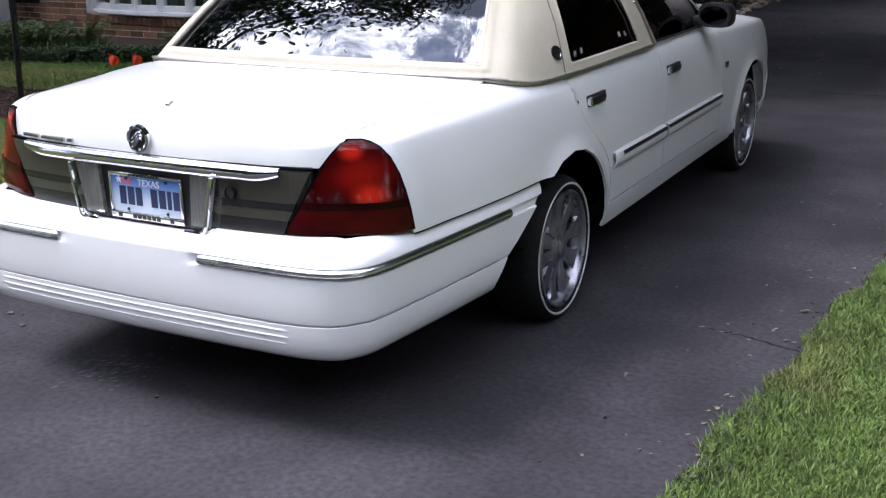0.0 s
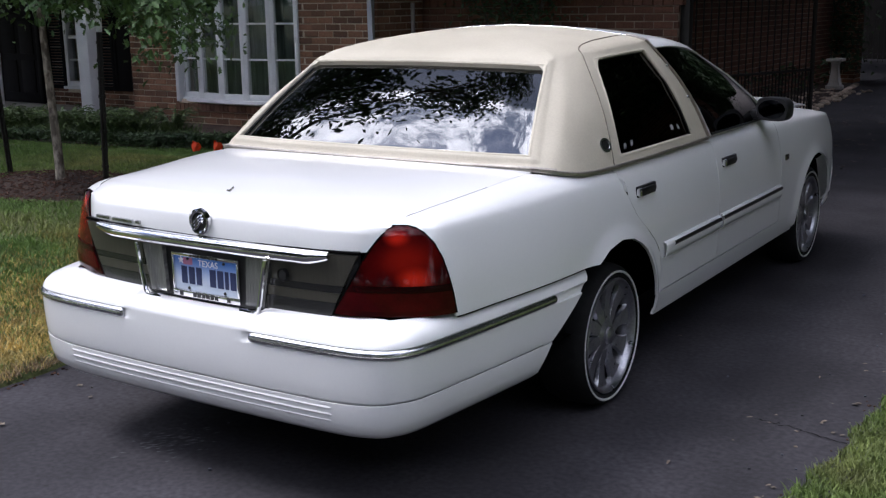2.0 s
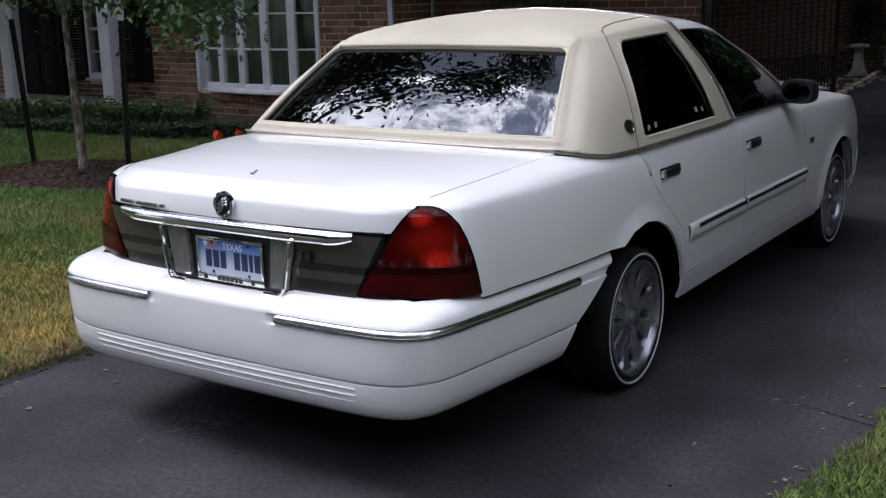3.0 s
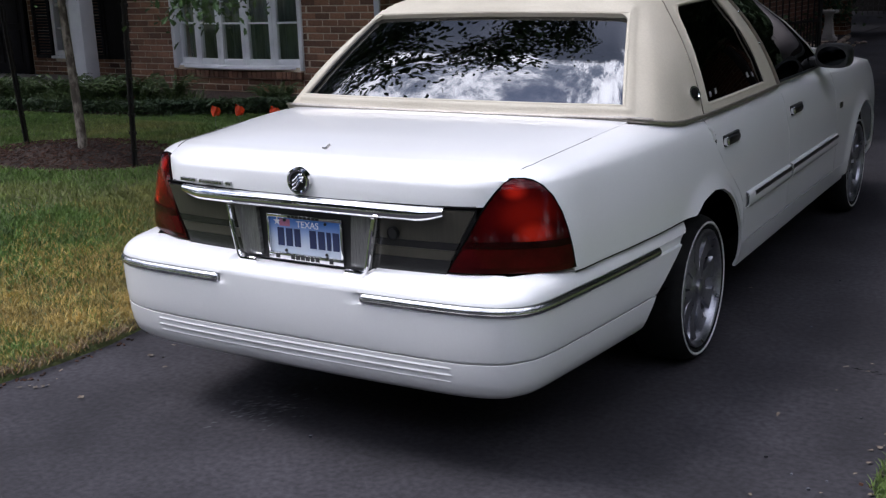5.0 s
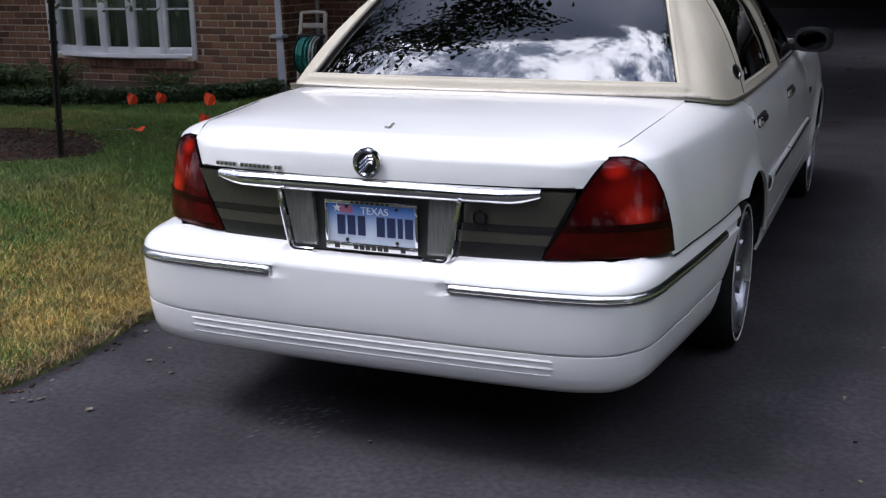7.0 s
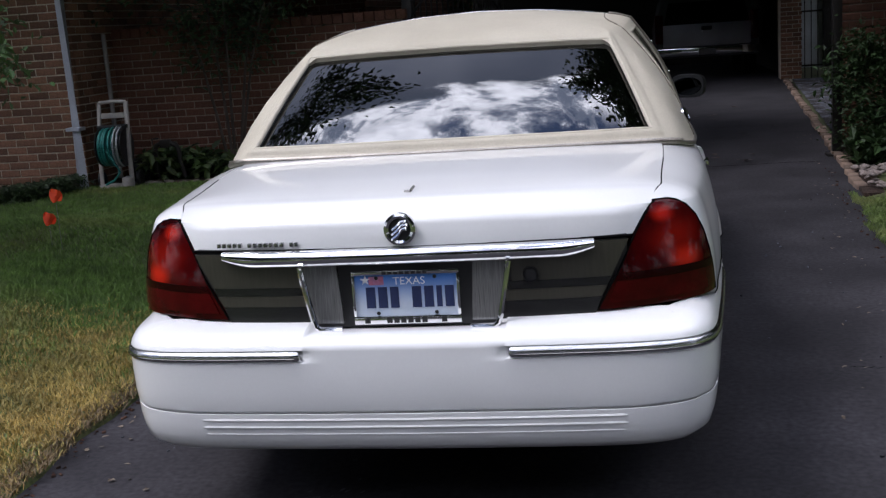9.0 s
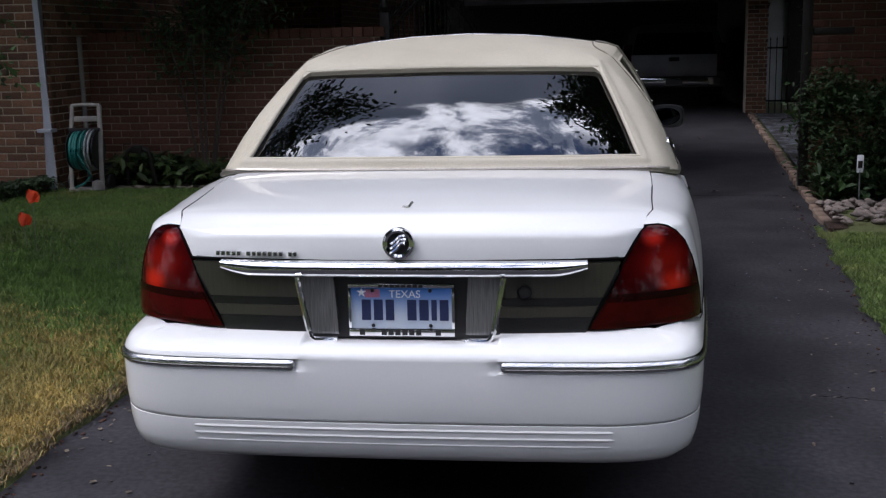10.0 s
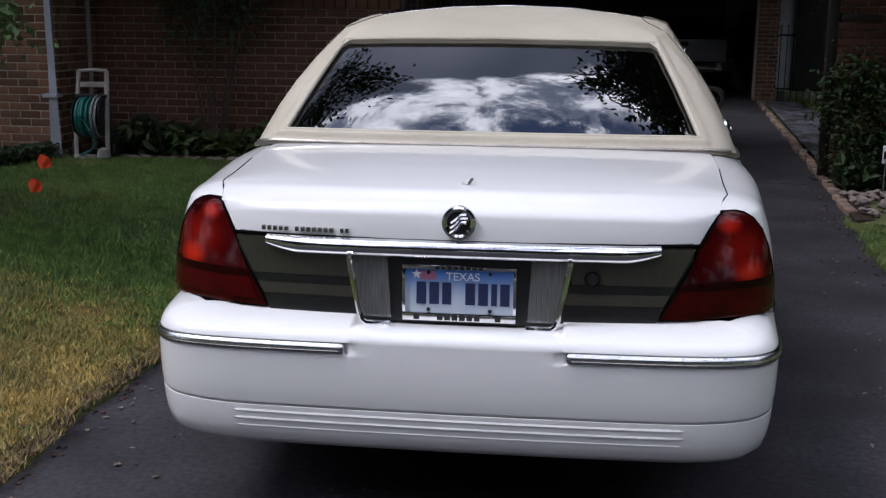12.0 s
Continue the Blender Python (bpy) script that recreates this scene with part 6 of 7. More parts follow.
# marker flags
def marker_flag(x, y, z, turn, kind=0):
    f = thing("marker_flag", "orange plastic marker flag on a thin wire" if not kind else "orange plastic marker flag lying on the grass", "flag", (x, y, lawn_z(x, y)), "marker flags", rz=turn)
    g0 = z - lawn_z(x, y)
    if not kind:
        solid("wire", tube([(0, 0, -.05), (0, 0, g0 + .055)], .0016, 5), M_WIRE, f)
        rows = [[(.078 * (i / 6 - .4) * (.42 + .58 * math.sin(math.pi * (j + .6) / 5.2)), .020 * math.sin(i * 1.1 + j * .9), g0 + .055 - .022 * j + .022 * (i / 6) * (j / 4 - .8)) for i in range(7)] for j in range(5)]
    else:
        solid("wire", tube([(-.25, .05, .055), (0, 0, .06), (.12, -.02, .055)], .0016, 5), M_WIRE, f)
        rows = [[(.10 * i / 6, .09 * j / 4 - .04, .066 + .012 * math.sin(i + j)) for i in range(7)] for j in range(5)]
    thick(solid("flag_sheet", grid(rows), M_ORANGE, f, "orange sheet"), .0012, 0)
    return f


marker_flag(-3.945, 3.83, .49, 44)
marker_flag(-3.62, 3.75, .52, 30)
marker_flag(-2.86, 3.29, .595, 40)
marker_flag(-2.97, 3.37, .44, 35)
marker_flag(-3.45, 3.20, .3, 15, 1)

# planting bed before the house: soil, low dark edging plants, ferns
BED = [(-10.4, 4.75), (-9.4, 5.0), (-8.4, 5.28), (-7.2, 5.66), (-6.5, 5.92), (-6.0, 6.12), (-5.5, 6.38), (-5.1, 6.75), (-4.95, 7.3)]
rows = [[(x, y, lawn_z(x, y) + .02) for x, y in BED], [(x, max(y, HY), .12) for x, y in BED]]
tagged(solid("flower_bed", grid(rows), M_SOIL), "dark soil bed along the house front", "flower bed", kind="structure")
r = random.Random(31)
spots = []
for k in range(15000):
    f = r.random() * (len(BED) - 1)
    x, y = spline(BED, f)
    y += abs(r.gauss(0, .16))
    spots.append((x + r.gauss(0, .05), y, lawn_z(x, y) + r.random() ** .7 * .16))
tagged(leaves("border_plants", spots, .042, M_DARKLEAF, None, 32, "plain", .2), "low dark green border plants edging the flower bed", "plants", kind="stuff")


def fern(x, y, z, h, seed, mat=M_FERN):
    r = random.Random(seed)
    f = thing("fern", "green fern in the bed by the house", "fern", (x, y, z), "ferns")
    V, F = [], []
    for k in range(30):
        a = r.uniform(0, 2 * math.pi)
        ln = h * r.uniform(.8, 1.45)
        up = r.uniform(.7, 1.1)
        d = Vector((math.cos(a), math.sin(a), 0))
        w = Vector((-d.y, d.x, 0))
        n = 13
        for i in range(n):
            t0, t1 = i / n, (i + .6) / n
            P = lambda t: d * (ln * .78 * t) + Vector((0, 0, h * up * (2.2 * t - 1.35 * t * t) * r.uniform(.97, 1.03)))
            wd = .05 * h * 2 * (1 - t0) ** .7 * min(1, t0 * 6 + .25)
            for sg in (-1, 1):
                o = len(V)
                p0, p1 = P(t0), P(t1)
                V += [p0, p1, p1 + w * (sg * wd) + d * .03, p0 + w * (sg * wd) + d * .02]
                F.append((o, o + 1, o + 2, o + 3))
    solid("fronds", (V, F), mat, f, smooth=False)
    return f


for k in range(34):
    x = -10.3 + 3.2 * (k + r.uniform(-.3, .3)) / 34
    yb = float(np.interp(x, [b[0] for b in BED], [b[1] for b in BED]))
    y = min(yb + r.uniform(.35, 1.0), 7.30)
    fern(x, y, lawn_z(x, y) + .03, r.uniform(.26, .38), 100 + k)
spots = []
for k in range(5000):
    x = r.uniform(-10.3, -7.0)
    yb = float(np.interp(x, [b[0] for b in BED], [b[1] for b in BED]))
    y = min(yb + r.uniform(.15, 1.15), 7.35)
    spots.append((x, y, lawn_z(x, y) + .01))
tagged(blades("fern_undergrowth", spots, .20, .007, M_FERN, None, 33, .8), "thin green leaves between the ferns in the bed", "plants", kind="stuff")
for k, (x, y, h) in enumerate(((-6.12, 6.98, .24), (-5.98, 6.90, .20), (-6.02, 7.08, .27))):
    fern(x, y, .06, h, 160 + k)

# bed by the garden wall: stones, plants, crepe myrtle, hose reel, pipes
tagged(solid("wall_bed", grid([[(-5.3, 7.62, .075), (-2.6, 7.78, .075), (-1.7, 7.9, .03)], [(-5.3, 8.5, .07), (-2.6, 8.5, .07), (-1.7, 8.5, .03)]]), M_SOIL), "dark soil bed along the garden wall", "flower bed", kind="structure")


def stone_mesh(seed, mat):
    r = random.Random(seed)
    bm = bmesh.new()
    bmesh.ops.create_icosphere(bm, subdivisions=2, radius=1.0)
    k = Vector((r.uniform(0, 9), r.uniform(0, 9), r.uniform(0, 9)))
    for v in bm.verts:
        v.co *= 1 + .28 * noise.noise(v.co * .9 + k)
        v.co.z *= .62
    me = bpy.data.meshes.new("stone")
    bm.to_mesh(me)
    bm.free()
    me.materials.append(mat)
    me.polygons.foreach_set("use_smooth", [True] * len(me.polygons))
    return me


STONES = [stone_mesh(k, M_STONE) for k in range(5)]


def stones(owner, spots):
    r = random.Random(len(spots))
    for x, y, z, s in spots:
        o = new("stone", STONES[r.randrange(5)])
        o.parent = owner
        o.matrix_world = Matrix.LocRotScale((x, y, z), Euler((r.uniform(-.3, .3), r.uniform(-.3, .3), r.uniform(0, 6))), (s * r.uniform(.8, 1.4), s, s * r.uniform(.7, 1.1)))


r = random.Random(41)
border = thing("stone_border", "row of rounded pale stones edging the bed", "stones", (-4, 7.7, .05))
stones(border, [(-5.35 + 3.3 * k / 26 + r.uniform(-.03, .03), 7.64 + .20 * k / 26 + r.uniform(-.05, .05), .06, r.uniform(.035, .085)) for k in range(27)])
spots = []
for k in range(2600):
    x = r.uniform(-4.5, -1.9)
    y = r.uniform(7.9, 8.42)
    hump = .16 + .14 * math.sin(x * 2.1 + 1) ** 2
    spots.append((x, y, .07 + r.random() ** .8 * hump))
tagged(leaves("bed_plants", spots, .10, M_DARKLEAF, None, 43, "plain", .1), "dark leafy plants along the garden wall", "plants", kind="stuff")
spots = [(x + .02, y - .10, z + .03) for x, y, z in spots[::3]]
tagged(leaves("bed_plants", spots, .13, M_FERN, None, 45, "plain", .0), "broad green leaves along the garden wall bed", "plants", kind="stuff")
myr = thing("crepe_myrtle", "thin multi-stemmed crepe myrtle before the garden wall", "tree", (-3.55, 8.2, .05))
woods, spots = [], []
for k, (dx, dy) in enumerate(((-.30, .02), (-.12, .05), (.05, -.03), (.22, .06), (.34, -.02))):
    top = 2.4 + .25 * (k % 3)
    pts = [Vector((dx * .15, dy * .2, -.03)), Vector((dx * .5, dy, .6)), Vector((dx * .9, dy * 1.4, 1.2)), Vector((dx * 1.5, dy * 2, 1.8)), Vector((dx * 2.2, dy * 2.5, top))]
    woods.append(tube(pts, .017, 8, taper=(1.1, .4)))
    spots += [pts[3].lerp(pts[2], r.random()) + Vector((r.gauss(-.08, .16), r.gauss(0, .12), r.gauss(0, .15))) for _ in range(150)]
    for _ in range(5):
        q = pts[2].lerp(pts[4], r.random())
        e = q + Vector((r.gauss(0, .35), r.gauss(0, .15), r.uniform(.05, .4)))
        woods.append(tube([q, q.lerp(e, .5) + Vector((0, 0, .05)), e], .008, 5, taper=(1, .3)))
        spots += [e + Vector((r.gauss(0, .15), r.gauss(0, .12), r.gauss(0, .14))) for _ in range(70)]
    spots += [pts[4] + Vector((r.gauss(0, .25), r.gauss(0, .15), r.gauss(0, .25))) for _ in range(60)]
for q in woods:
    solid("stem", q, M_MYRTLE, myr, "smooth brown stem")
leaves("crown", spots, .07, M_DARKLEAF, myr, 44, "plain", .3, "small dark leaves")

# bush, cobbles and small sign by the gate
bush = thing("bush", "dense dark evergreen bush before the brick wall", "bush", (2.98, 7.65, .03))
spots, twigs = [], []
for k in range(44):
    a, z = r.uniform(0, 2 * math.pi), r.uniform(.1, .98)
    w = .52 * (1 - .35 * (z - .4) ** 2)
    e = Vector((math.cos(a) * w * r.uniform(.6, 1), math.sin(a) * w * .85 * r.uniform(.6, 1), z))
    twigs.append(tube([Vector((0, 0, .0)), e * .5 + Vector((0, 0, .1)), e], .010, 5, taper=(1, .3)))
    spots += [e + Vector((r.gauss(0, .11), r.gauss(0, .11), r.gauss(0, .10))) for _ in range(190)]
for q in twigs:
    solid("twig", q, M_MYRTLE, bush)
leaves("foliage", [p for p in spots if p.z > .02], .055, M_BUSH, bush, 51, "plain", .2, "small dark green leaves")
spots = [(r.uniform(2.45, 4.2), r.uniform(6.95, 7.4), .03 + r.random() * .22) for _ in range(1300)]
tagged(leaves("grassy_plants", spots, .12, M_BUSH, None, 52, "plain", -.9), "tufts of strap-leaved plants under the bush", "plants", kind="stuff")
tagged(thick(solid("cobble_soil", grid([[(right_edge(y) + .10, y, .028), (4.0, y, .028), (6.0, y, .028)] for y in (5.62, 6.4, 7.2, 8.0, 8.7)]), M_SOIL, smooth=False), .08, -1), "dark soil bed under the bush", "flower bed", kind="structure")
cob = thing("cobble_bed", "bed of rounded pink-grey cobbles beside the lawn", "stones", (3.0, 6.3, .03))
stones(cob, [(x, y, .055 + r.random() * .03, r.uniform(.020, .042)) for x, y in ((r.uniform(2.36, 3.6), r.uniform(5.68, 6.75)) for _ in range(298))])
sg = thing("yard_sign", "small white yard sign on a thin stake", "sign", (2.74, 6.80, .03))
solid("sign_stake", tube([(0, 0, -.05), (0, 0, .30)], .006, 6), M_WIRE, sg)
solid("sign_plate", box(-.028, .028, -.004, .004, .28, .43, .003), M_WHITEWOOD, sg, "white sign plate")
solid("sign_bar", box(-.018, .018, -.0065, -.0042, .32, .38, .0008), M_IRON, sg, "plain dark bar")
gr = []
for k in range(40):
    y = 8.9 + 9.8 * k / 39
    x0 = right_edge(y) + .22
    gr.append([(x0 + i * .30, y, .025 + .01 * math.sin(k * 1.7 + i)) for i in range(6)])
tagged(solid("gravel_strip", grid(gr), M_GRAVEL), "blue-grey gravel strip beyond the gate", "gravel", kind="structure")
spots = [(r.uniform(3.9, 4.7), r.uniform(14.5, 18.5), .03) for _ in range(2500)]
tagged(blades("grass_strip", spots, .07, .012, M_GRASSRIGHT, None, 9, .6), "bright patch of grass beyond the gate", "grass", kind="stuff")

# ivy on the far pillar and rose over the gate
spots = [(-2.74 + r.gauss(0, .25), 18.95 - r.random() * .25, r.uniform(.2, 2.4)) for _ in range(900)]
tagged(leaves("creeper", spots, .11, M_DARKLEAF, None, 61, "plain", .4), "dark creeper climbing the carport pillar", "plants", kind="stuff")
spots = [(-2.7 - r.random() * 2.0, 13.1 + r.random() * 5.5, .03 + r.random() * .45) for _ in range(1100)]
tagged(leaves("far_bed_plants", spots, .13, M_DARKLEAF, None, 62, "plain", .2), "shady plants in the far bed", "plants", kind="stuff")
tagged(solid("far_bed", grid([[(-1.66, 9.2, .02), (-1.72, 13.4, .02), (-2.5, 18.6, .02)], [(-6, 9.2, .02), (-6, 13.4, .02), (-6, 18.6, .02)]]), M_SOIL), "dark shady bed beside the far driveway", "flower bed", kind="structure")
STONES_TAN = [stone_mesh(k + 5, M_TANSTONE) for k in range(5)]
STONES[:] = STONES_TAN
rock2 = thing("stone_edging", "edging of broken tan stones along the far driveway", "stones", (-2, 15, 0))
stones(rock2, [(-1.60 - .135 * k * .12 , 12.6 + k * .13, .02, r.uniform(.035, .06)) for k in range(46)])
stones(rock2, [(-1.75 - r.random() * .9, 11.8 + r.random() * 5.4, .02, r.uniform(.02, .045)) for k in range(210)])

# unseen oaks; high clumps mirrored in the rear window, lower ones added as shade
oak((-10.2, -.5, 0), 7.5, 6, [(-6.2, 3.2, 6.6, 1.6), (-9.8, 3.0, 6.2, 1.8), (-8.6, 8.0, 7.0, 1.9), (-3.6, 7.6, 8.0, 1.4), (-10.5, 4.0, 6.8, 2.0), (-11.5, 7.0, 6.4, 2.0), (-3.2, 2.7, 7.8, 1.0), (-11.6, 5.0, 3.7, 1.4), (-13.2, 5.4, 3.7, 1.6), (-12.2, 6.2, 2.95, .9), (-10.9, 6.1, 3.05, .8), (-5.0, 1.6, 6.0, 1.3), (-13.8, 6.2, 2.95, 1.0)], 70000, 71, "large unseen oak over the lawn, mirrored in the rear window, some clumps added as shade", .112, (0, 0), "plain")
oak((7.4, 5.2, 0), 8.0, 6, [(3.0, 13.0, 6.6, 2.2), (2.6, 10.0, 6.6, 2.0), (3.4, 5.6, 6.4, 1.7), (2.0, 4.3, 7.6, 1.2), (4.2, 8.0, 6.2, 2.0), (6.0, 7.0, 6.0, 2.2), (5.6, 3.2, 6.6, 1.6), (5.2, 11.0, 6.2, 2.2), (1.0, 6.2, 7.8, 1.1), (3.0, 7.0, 5.2, 1.5), (2.0, 5.8, 5.8, 1.1), (2.6, 6.2, 3.9, 1.3), (4.2, 6.0, 4.0, 1.4), (3.4, 7.6, 3.8, 1.3), (3.9, 6.8, 3.3, 1.2), (2.9, 7.0, 3.4, 1.0), (5.4, 7.6, 3.6, 1.6), (3.0, 9.6, 4.2, 1.6), (5.0, 5.0, 4.4, 1.3), (1.8, 2.8, 7.0, .9), (2.9, 3.7, 6.7, 1.1), (1.5, 3.6, 7.5, .8), (2.3, 2.3, 6.7, .9), (1.3, 2.5, 7.7, .6), (4.7, 5.6, 2.5, 1.1), (5.0, 4.3, 2.9, 1.2), (4.5, 5.1, 3.7, 1.2), (5.3, 6.7, 2.3, 1.2), (5.6, 5.4, 1.5, 1.0), (1.8, 7.2, 6.2, 1.4), (2.4, 8.6, 5.0, 1.5), (3.3, 4.6, 4.6, 1.1), (2.4, 5.2, 4.9, 1.0), (4.6, 13.6, 4.7, 1.5), (5.6, 16.4, 4.9, 1.9), (4.4, 15.6, 7.2, 2.0), (4.0, 11.6, 5.0, 1.3), (3.3, 5.2, 3.1, .8), (2.8, 6.3, 3.0, .75), (3.5, 6.7, 2.9, .7), (2.5, 2.9, 6.1, .9), (2.0, 3.3, 6.5, .8), (4.9, 19.6, 4.5, 1.9), (7.0, 19.5, 3.8, 2.2), (7.0, 14.0, 3.4, 1.9), (6.4, 10.6, 3.4, 1.7)], 255000, 72, "large unseen oak over the driveway, mirrored in the rear window, low clumps added as shade", .112, (0, 0), "plain")
# this oak is added only to shade the garden wall, gate and carport
oak((-6.6, 13.6, 0), 9.0, 6, [(-4.0, 11.0, 6.2, 2.0), (-5.6, 9.6, 6.2, 2.0), (-2.6, 16.6, 6.6, 2.2), (-7.0, 10.4, 6.6, 2.2), (1.8, 17.2, 6.8, 2.2), (-2.6, 7.6, 6.4, 1.2), (-3.4, 9.2, 5.8, 1.5), (-3.5, 7.2, 3.9, 1.2), (-2.6, 6.8, 4.0, 1.3), (-3.4, 8.2, 4.6, 1.5), (-1.6, 9.2, 4.2, 1.5), (-4.4, 6.6, 5.4, 1.5), (-5.0, 21.6, 5.4, 2.4), (-3.4, 24.6, 5.6, 2.4), (-8.0, 23.5, 5.2, 2.4)], 40000, 73, "large unseen oak added to shade the garden wall and carport", .24)


def street_tree(at, seed):
    r_ = random.Random(seed)
    t = thing("street_tree", "broad dark green tree added out of view to block low sky light", "tree", at, "street trees")
    woods = [tube([(0, 0, -.2), (.1, 0, 1.5), (0, .1, 3.2)], .28, 10, taper=(1.2, .7))]
    sp = []
    for k in range(16):
        a, z = k * 2.4, 1.8 + 6.0 * (k / 15)
        w = 3.2 * math.sin(math.pi * (.18 + .72 * k / 15))
        c = Vector((math.cos(a) * w * .75, math.sin(a) * w * .75, z))
        woods.append(tube([Vector((0, 0, min(3.2, z * .7))), c * .5 + Vector((0, 0, z * .3)), c], .07, 6, taper=(1, .3)))
        for _ in range(300):
            sp.append(c + Vector((r_.gauss(0, .75), r_.gauss(0, .75), r_.gauss(0, .6))))
    solid("trunk", join(*woods), M_OAKBARK, t)
    leaves("crown", sp, .38, M_DARKLEAF, t, seed, "clump", .3)
    return t


# unseen trees added all round to hold back light from the low sky
st = street_tree((-6, -24, 0), 91)
for k, (x, y, a) in enumerate(((2, -23, 50), (9.5, -20, 100), (-14, -18, 150), (16, -14, 200), (19, -4, 250), (17.5, 6, 300), (-20, -9, 350), (-22, 1, 40), (-3, -29, 90), (6, -30, 140), (-11, -27, 190), (15, -25, 220), (7.5, 15.5, 20), (11, 10, 80), (12, 2, 10), (-7, 31, 60), (-1, 33, 120))):
    copy_thing(st, pose(x, y, 0, 0, 0, a) @ Matrix.Scale(1.75 if y < -12 else 1.0, 4))
# taller unseen trees beyond the carport, added to darken the side-window reflections
for x, y, a, k in ((3.5, 33, 30, 1.3), (9, 29, 70, 1.3), (-5, 36, 110, 1.5), (0, 38, 200, 1.5), (15, 24, 160, 1.3), (13, 34, 20, 1.5)):
    copy_thing(st, pose(x, y, 0, 0, 0, a) @ Matrix.Scale(k, 4))


# ---- small things ----
def hose_reel(at):
    h = thing("hose_reel", "pale plastic hose reel cart wound with a teal hose", "hose reel", at, rz=4)
    w = .155
    for sx in (-1, 1):
        solid("side_frame", tube([(sx * w * 1.02, -.02, .0), (sx * w, .0, .30), (sx * w * .95, .06, .62), (sx * w * .90, .10, .86)], .016, 8, squash=(1.5, 1)), M_REEL, h)
    solid("handle_bar", tube([(-w * .90, .10, .86), (0, .105, .868), (w * .90, .10, .86)], .018, 8), M_REEL, h)
    solid("handle_panel", box(-w * .9, w * .9, .075, .10, .70, .755, .006), M_REEL, h)
    solid("tray", box(-w, w, .0, .06, .60, .64, .008), M_BLACK, h)
    solid("drum", lathe([(.02, -w + .02), (.185, -w + .02), (.19, -w + .03), (.10, -w + .035), (.10, w - .035), (.19, w - .03), (.185, w - .02), (.02, w - .02)], "x", 30, (0, .02, .42)), M_BLACK, h)
    r_ = random.Random(3)
    for k in range(13):
        x = -w + .05 + .017 * k
        rr = .172 + r_.uniform(-.012, .03)
        rows = [(x + .004 * math.sin(t), .02 + rr * math.cos(t), .42 + rr * math.sin(t)) for t in [2 * math.pi * q / 30 for q in range(31)]]
        solid("hose_turn", tube(rows, .0105, 7, cap=False), M_HOSE if k < 9 else M_GREYHOSE, h)
    solid("hose_tail", tube([(-.02, -.16, .40), (.05, -.17, .30), (.10, -.15, .18), (.02, -.12, .10), (-.10, -.06, .05)], .0105, 8), M_HOSE, h)
    for sx in (-1, 1):
        solid("wheel", lathe([(0, -.02), (.075, -.02), (.085, -.01), (.085, .01), (.075, .02), (0, .02)], "x", 20, (sx * (w + .045), .10, .085)), M_BLACK, h)
    solid("foot", box(-w * 1.1, w * .4, -.07, .03, -.01, .05, .01), M_REEL, h)
    solid("foot_bracket", lathe([(0, .10), (.05, .08), (.065, 0)], "z", 14, (w * .8, -.05, .03)), M_REEL, h)
    return h


reel = hose_reel((-4.55, 7.50, .06))
reel.scale = (1.0, 1.0, 1.0)
bf = thing("pipe_valve", "black pipe valve bent over beside the wall", "pipe", (-4.14, 7.86, .12))
bf.scale = (.8, .8, .9)
solid("riser", tube([(-.17, 0, -.02), (-.17, 0, .30), (-.15, 0, .35), (-.10, 0, .37), (.06, 0, .37), (.12, 0, .35), (.15, 0, .30), (.16, 0, .16), (.20, .02, -.02)], .030, 10), M_IRON, bf)
solid("valve_body", box(-.09, .05, -.045, .045, .325, .415, .015), M_IRON, bf)
solid("valve_handle", tube([(-.19, -.02, .37), (-.19, -.02, .43), (-.10, -.02, .435)], .010, 6), M_IRON, bf)
tagged(solid("hose_box", box(-4.62, -4.40, 7.95, 8.2, .05, .30, .03), M_BLACK), "small dark box beside the hose reel", "box")

# edging bricks beside the driveway
edging = thing("brick_edging", "row of worn tan brick pavers edging the driveway", "edging", (2.4, 6.4, 0))
me_e = mesh_of("brick", *box(-.042, .042, -.10, .10, -.03, .042, .010), M_EDGEBRICK, smooth=False)
r = random.Random(81)
y = 6.05
while y < 18.6:
    o = new("brick", me_e)
    o.parent = edging
    o.matrix_world = pose(right_edge(y) + .10 + r.uniform(-.015, .015) + .02, y, r.uniform(-.006, .008), r.uniform(-3, 3), r.uniform(-3, 3), -4.4 + r.uniform(-6, 6))
    y += .222
# fallen leaves and grit on the asphalt
far_leaves = []
for k in range(240):
    m = pose(-1.45 + abs(r.gauss(0, .8)), r.uniform(8.5, 18), .012, r.uniform(-14, 14), r.uniform(-14, 14), r.uniform(0, 360))
    q = r.uniform(.020, .05)
    far_leaves.append(moved(([(x * q * .8, y * q - q / 2, .2 * q * abs(x)) for x, y in leaf_shape("plain")], [tuple(range(len(leaf_shape("plain"))))]), m))
tagged(solid("leaf_litter", join(*far_leaves), M_DRYLEAF, smooth=False), "dry brown leaves scattered on the far driveway", "leaves", kind="stuff")
LEAF_M = []
for k in range(4):
    rr = random.Random(k)
    sh = leaf_shape("clump" if k % 2 else "plain")
    V = [(x * .05, q * .05 - .025, .006 + .010 * abs(x) + rr.uniform(0, .006)) for x, q in sh]
    LEAF_M.append(mesh_of("fallen_leaf", V, [tuple(range(len(sh)))], M_DRYLEAF, smooth=False))
litter = []
for k in range(60):
    y = r.uniform(.3, 7.0)
    litter.append((right_edge(y) - abs(r.gauss(0, .16)) - .02, y))
for k in range(34):
    y = r.uniform(-.3, 2.2)
    litter.append((-1.43 + abs(r.gauss(0, .10)) + .02, y))
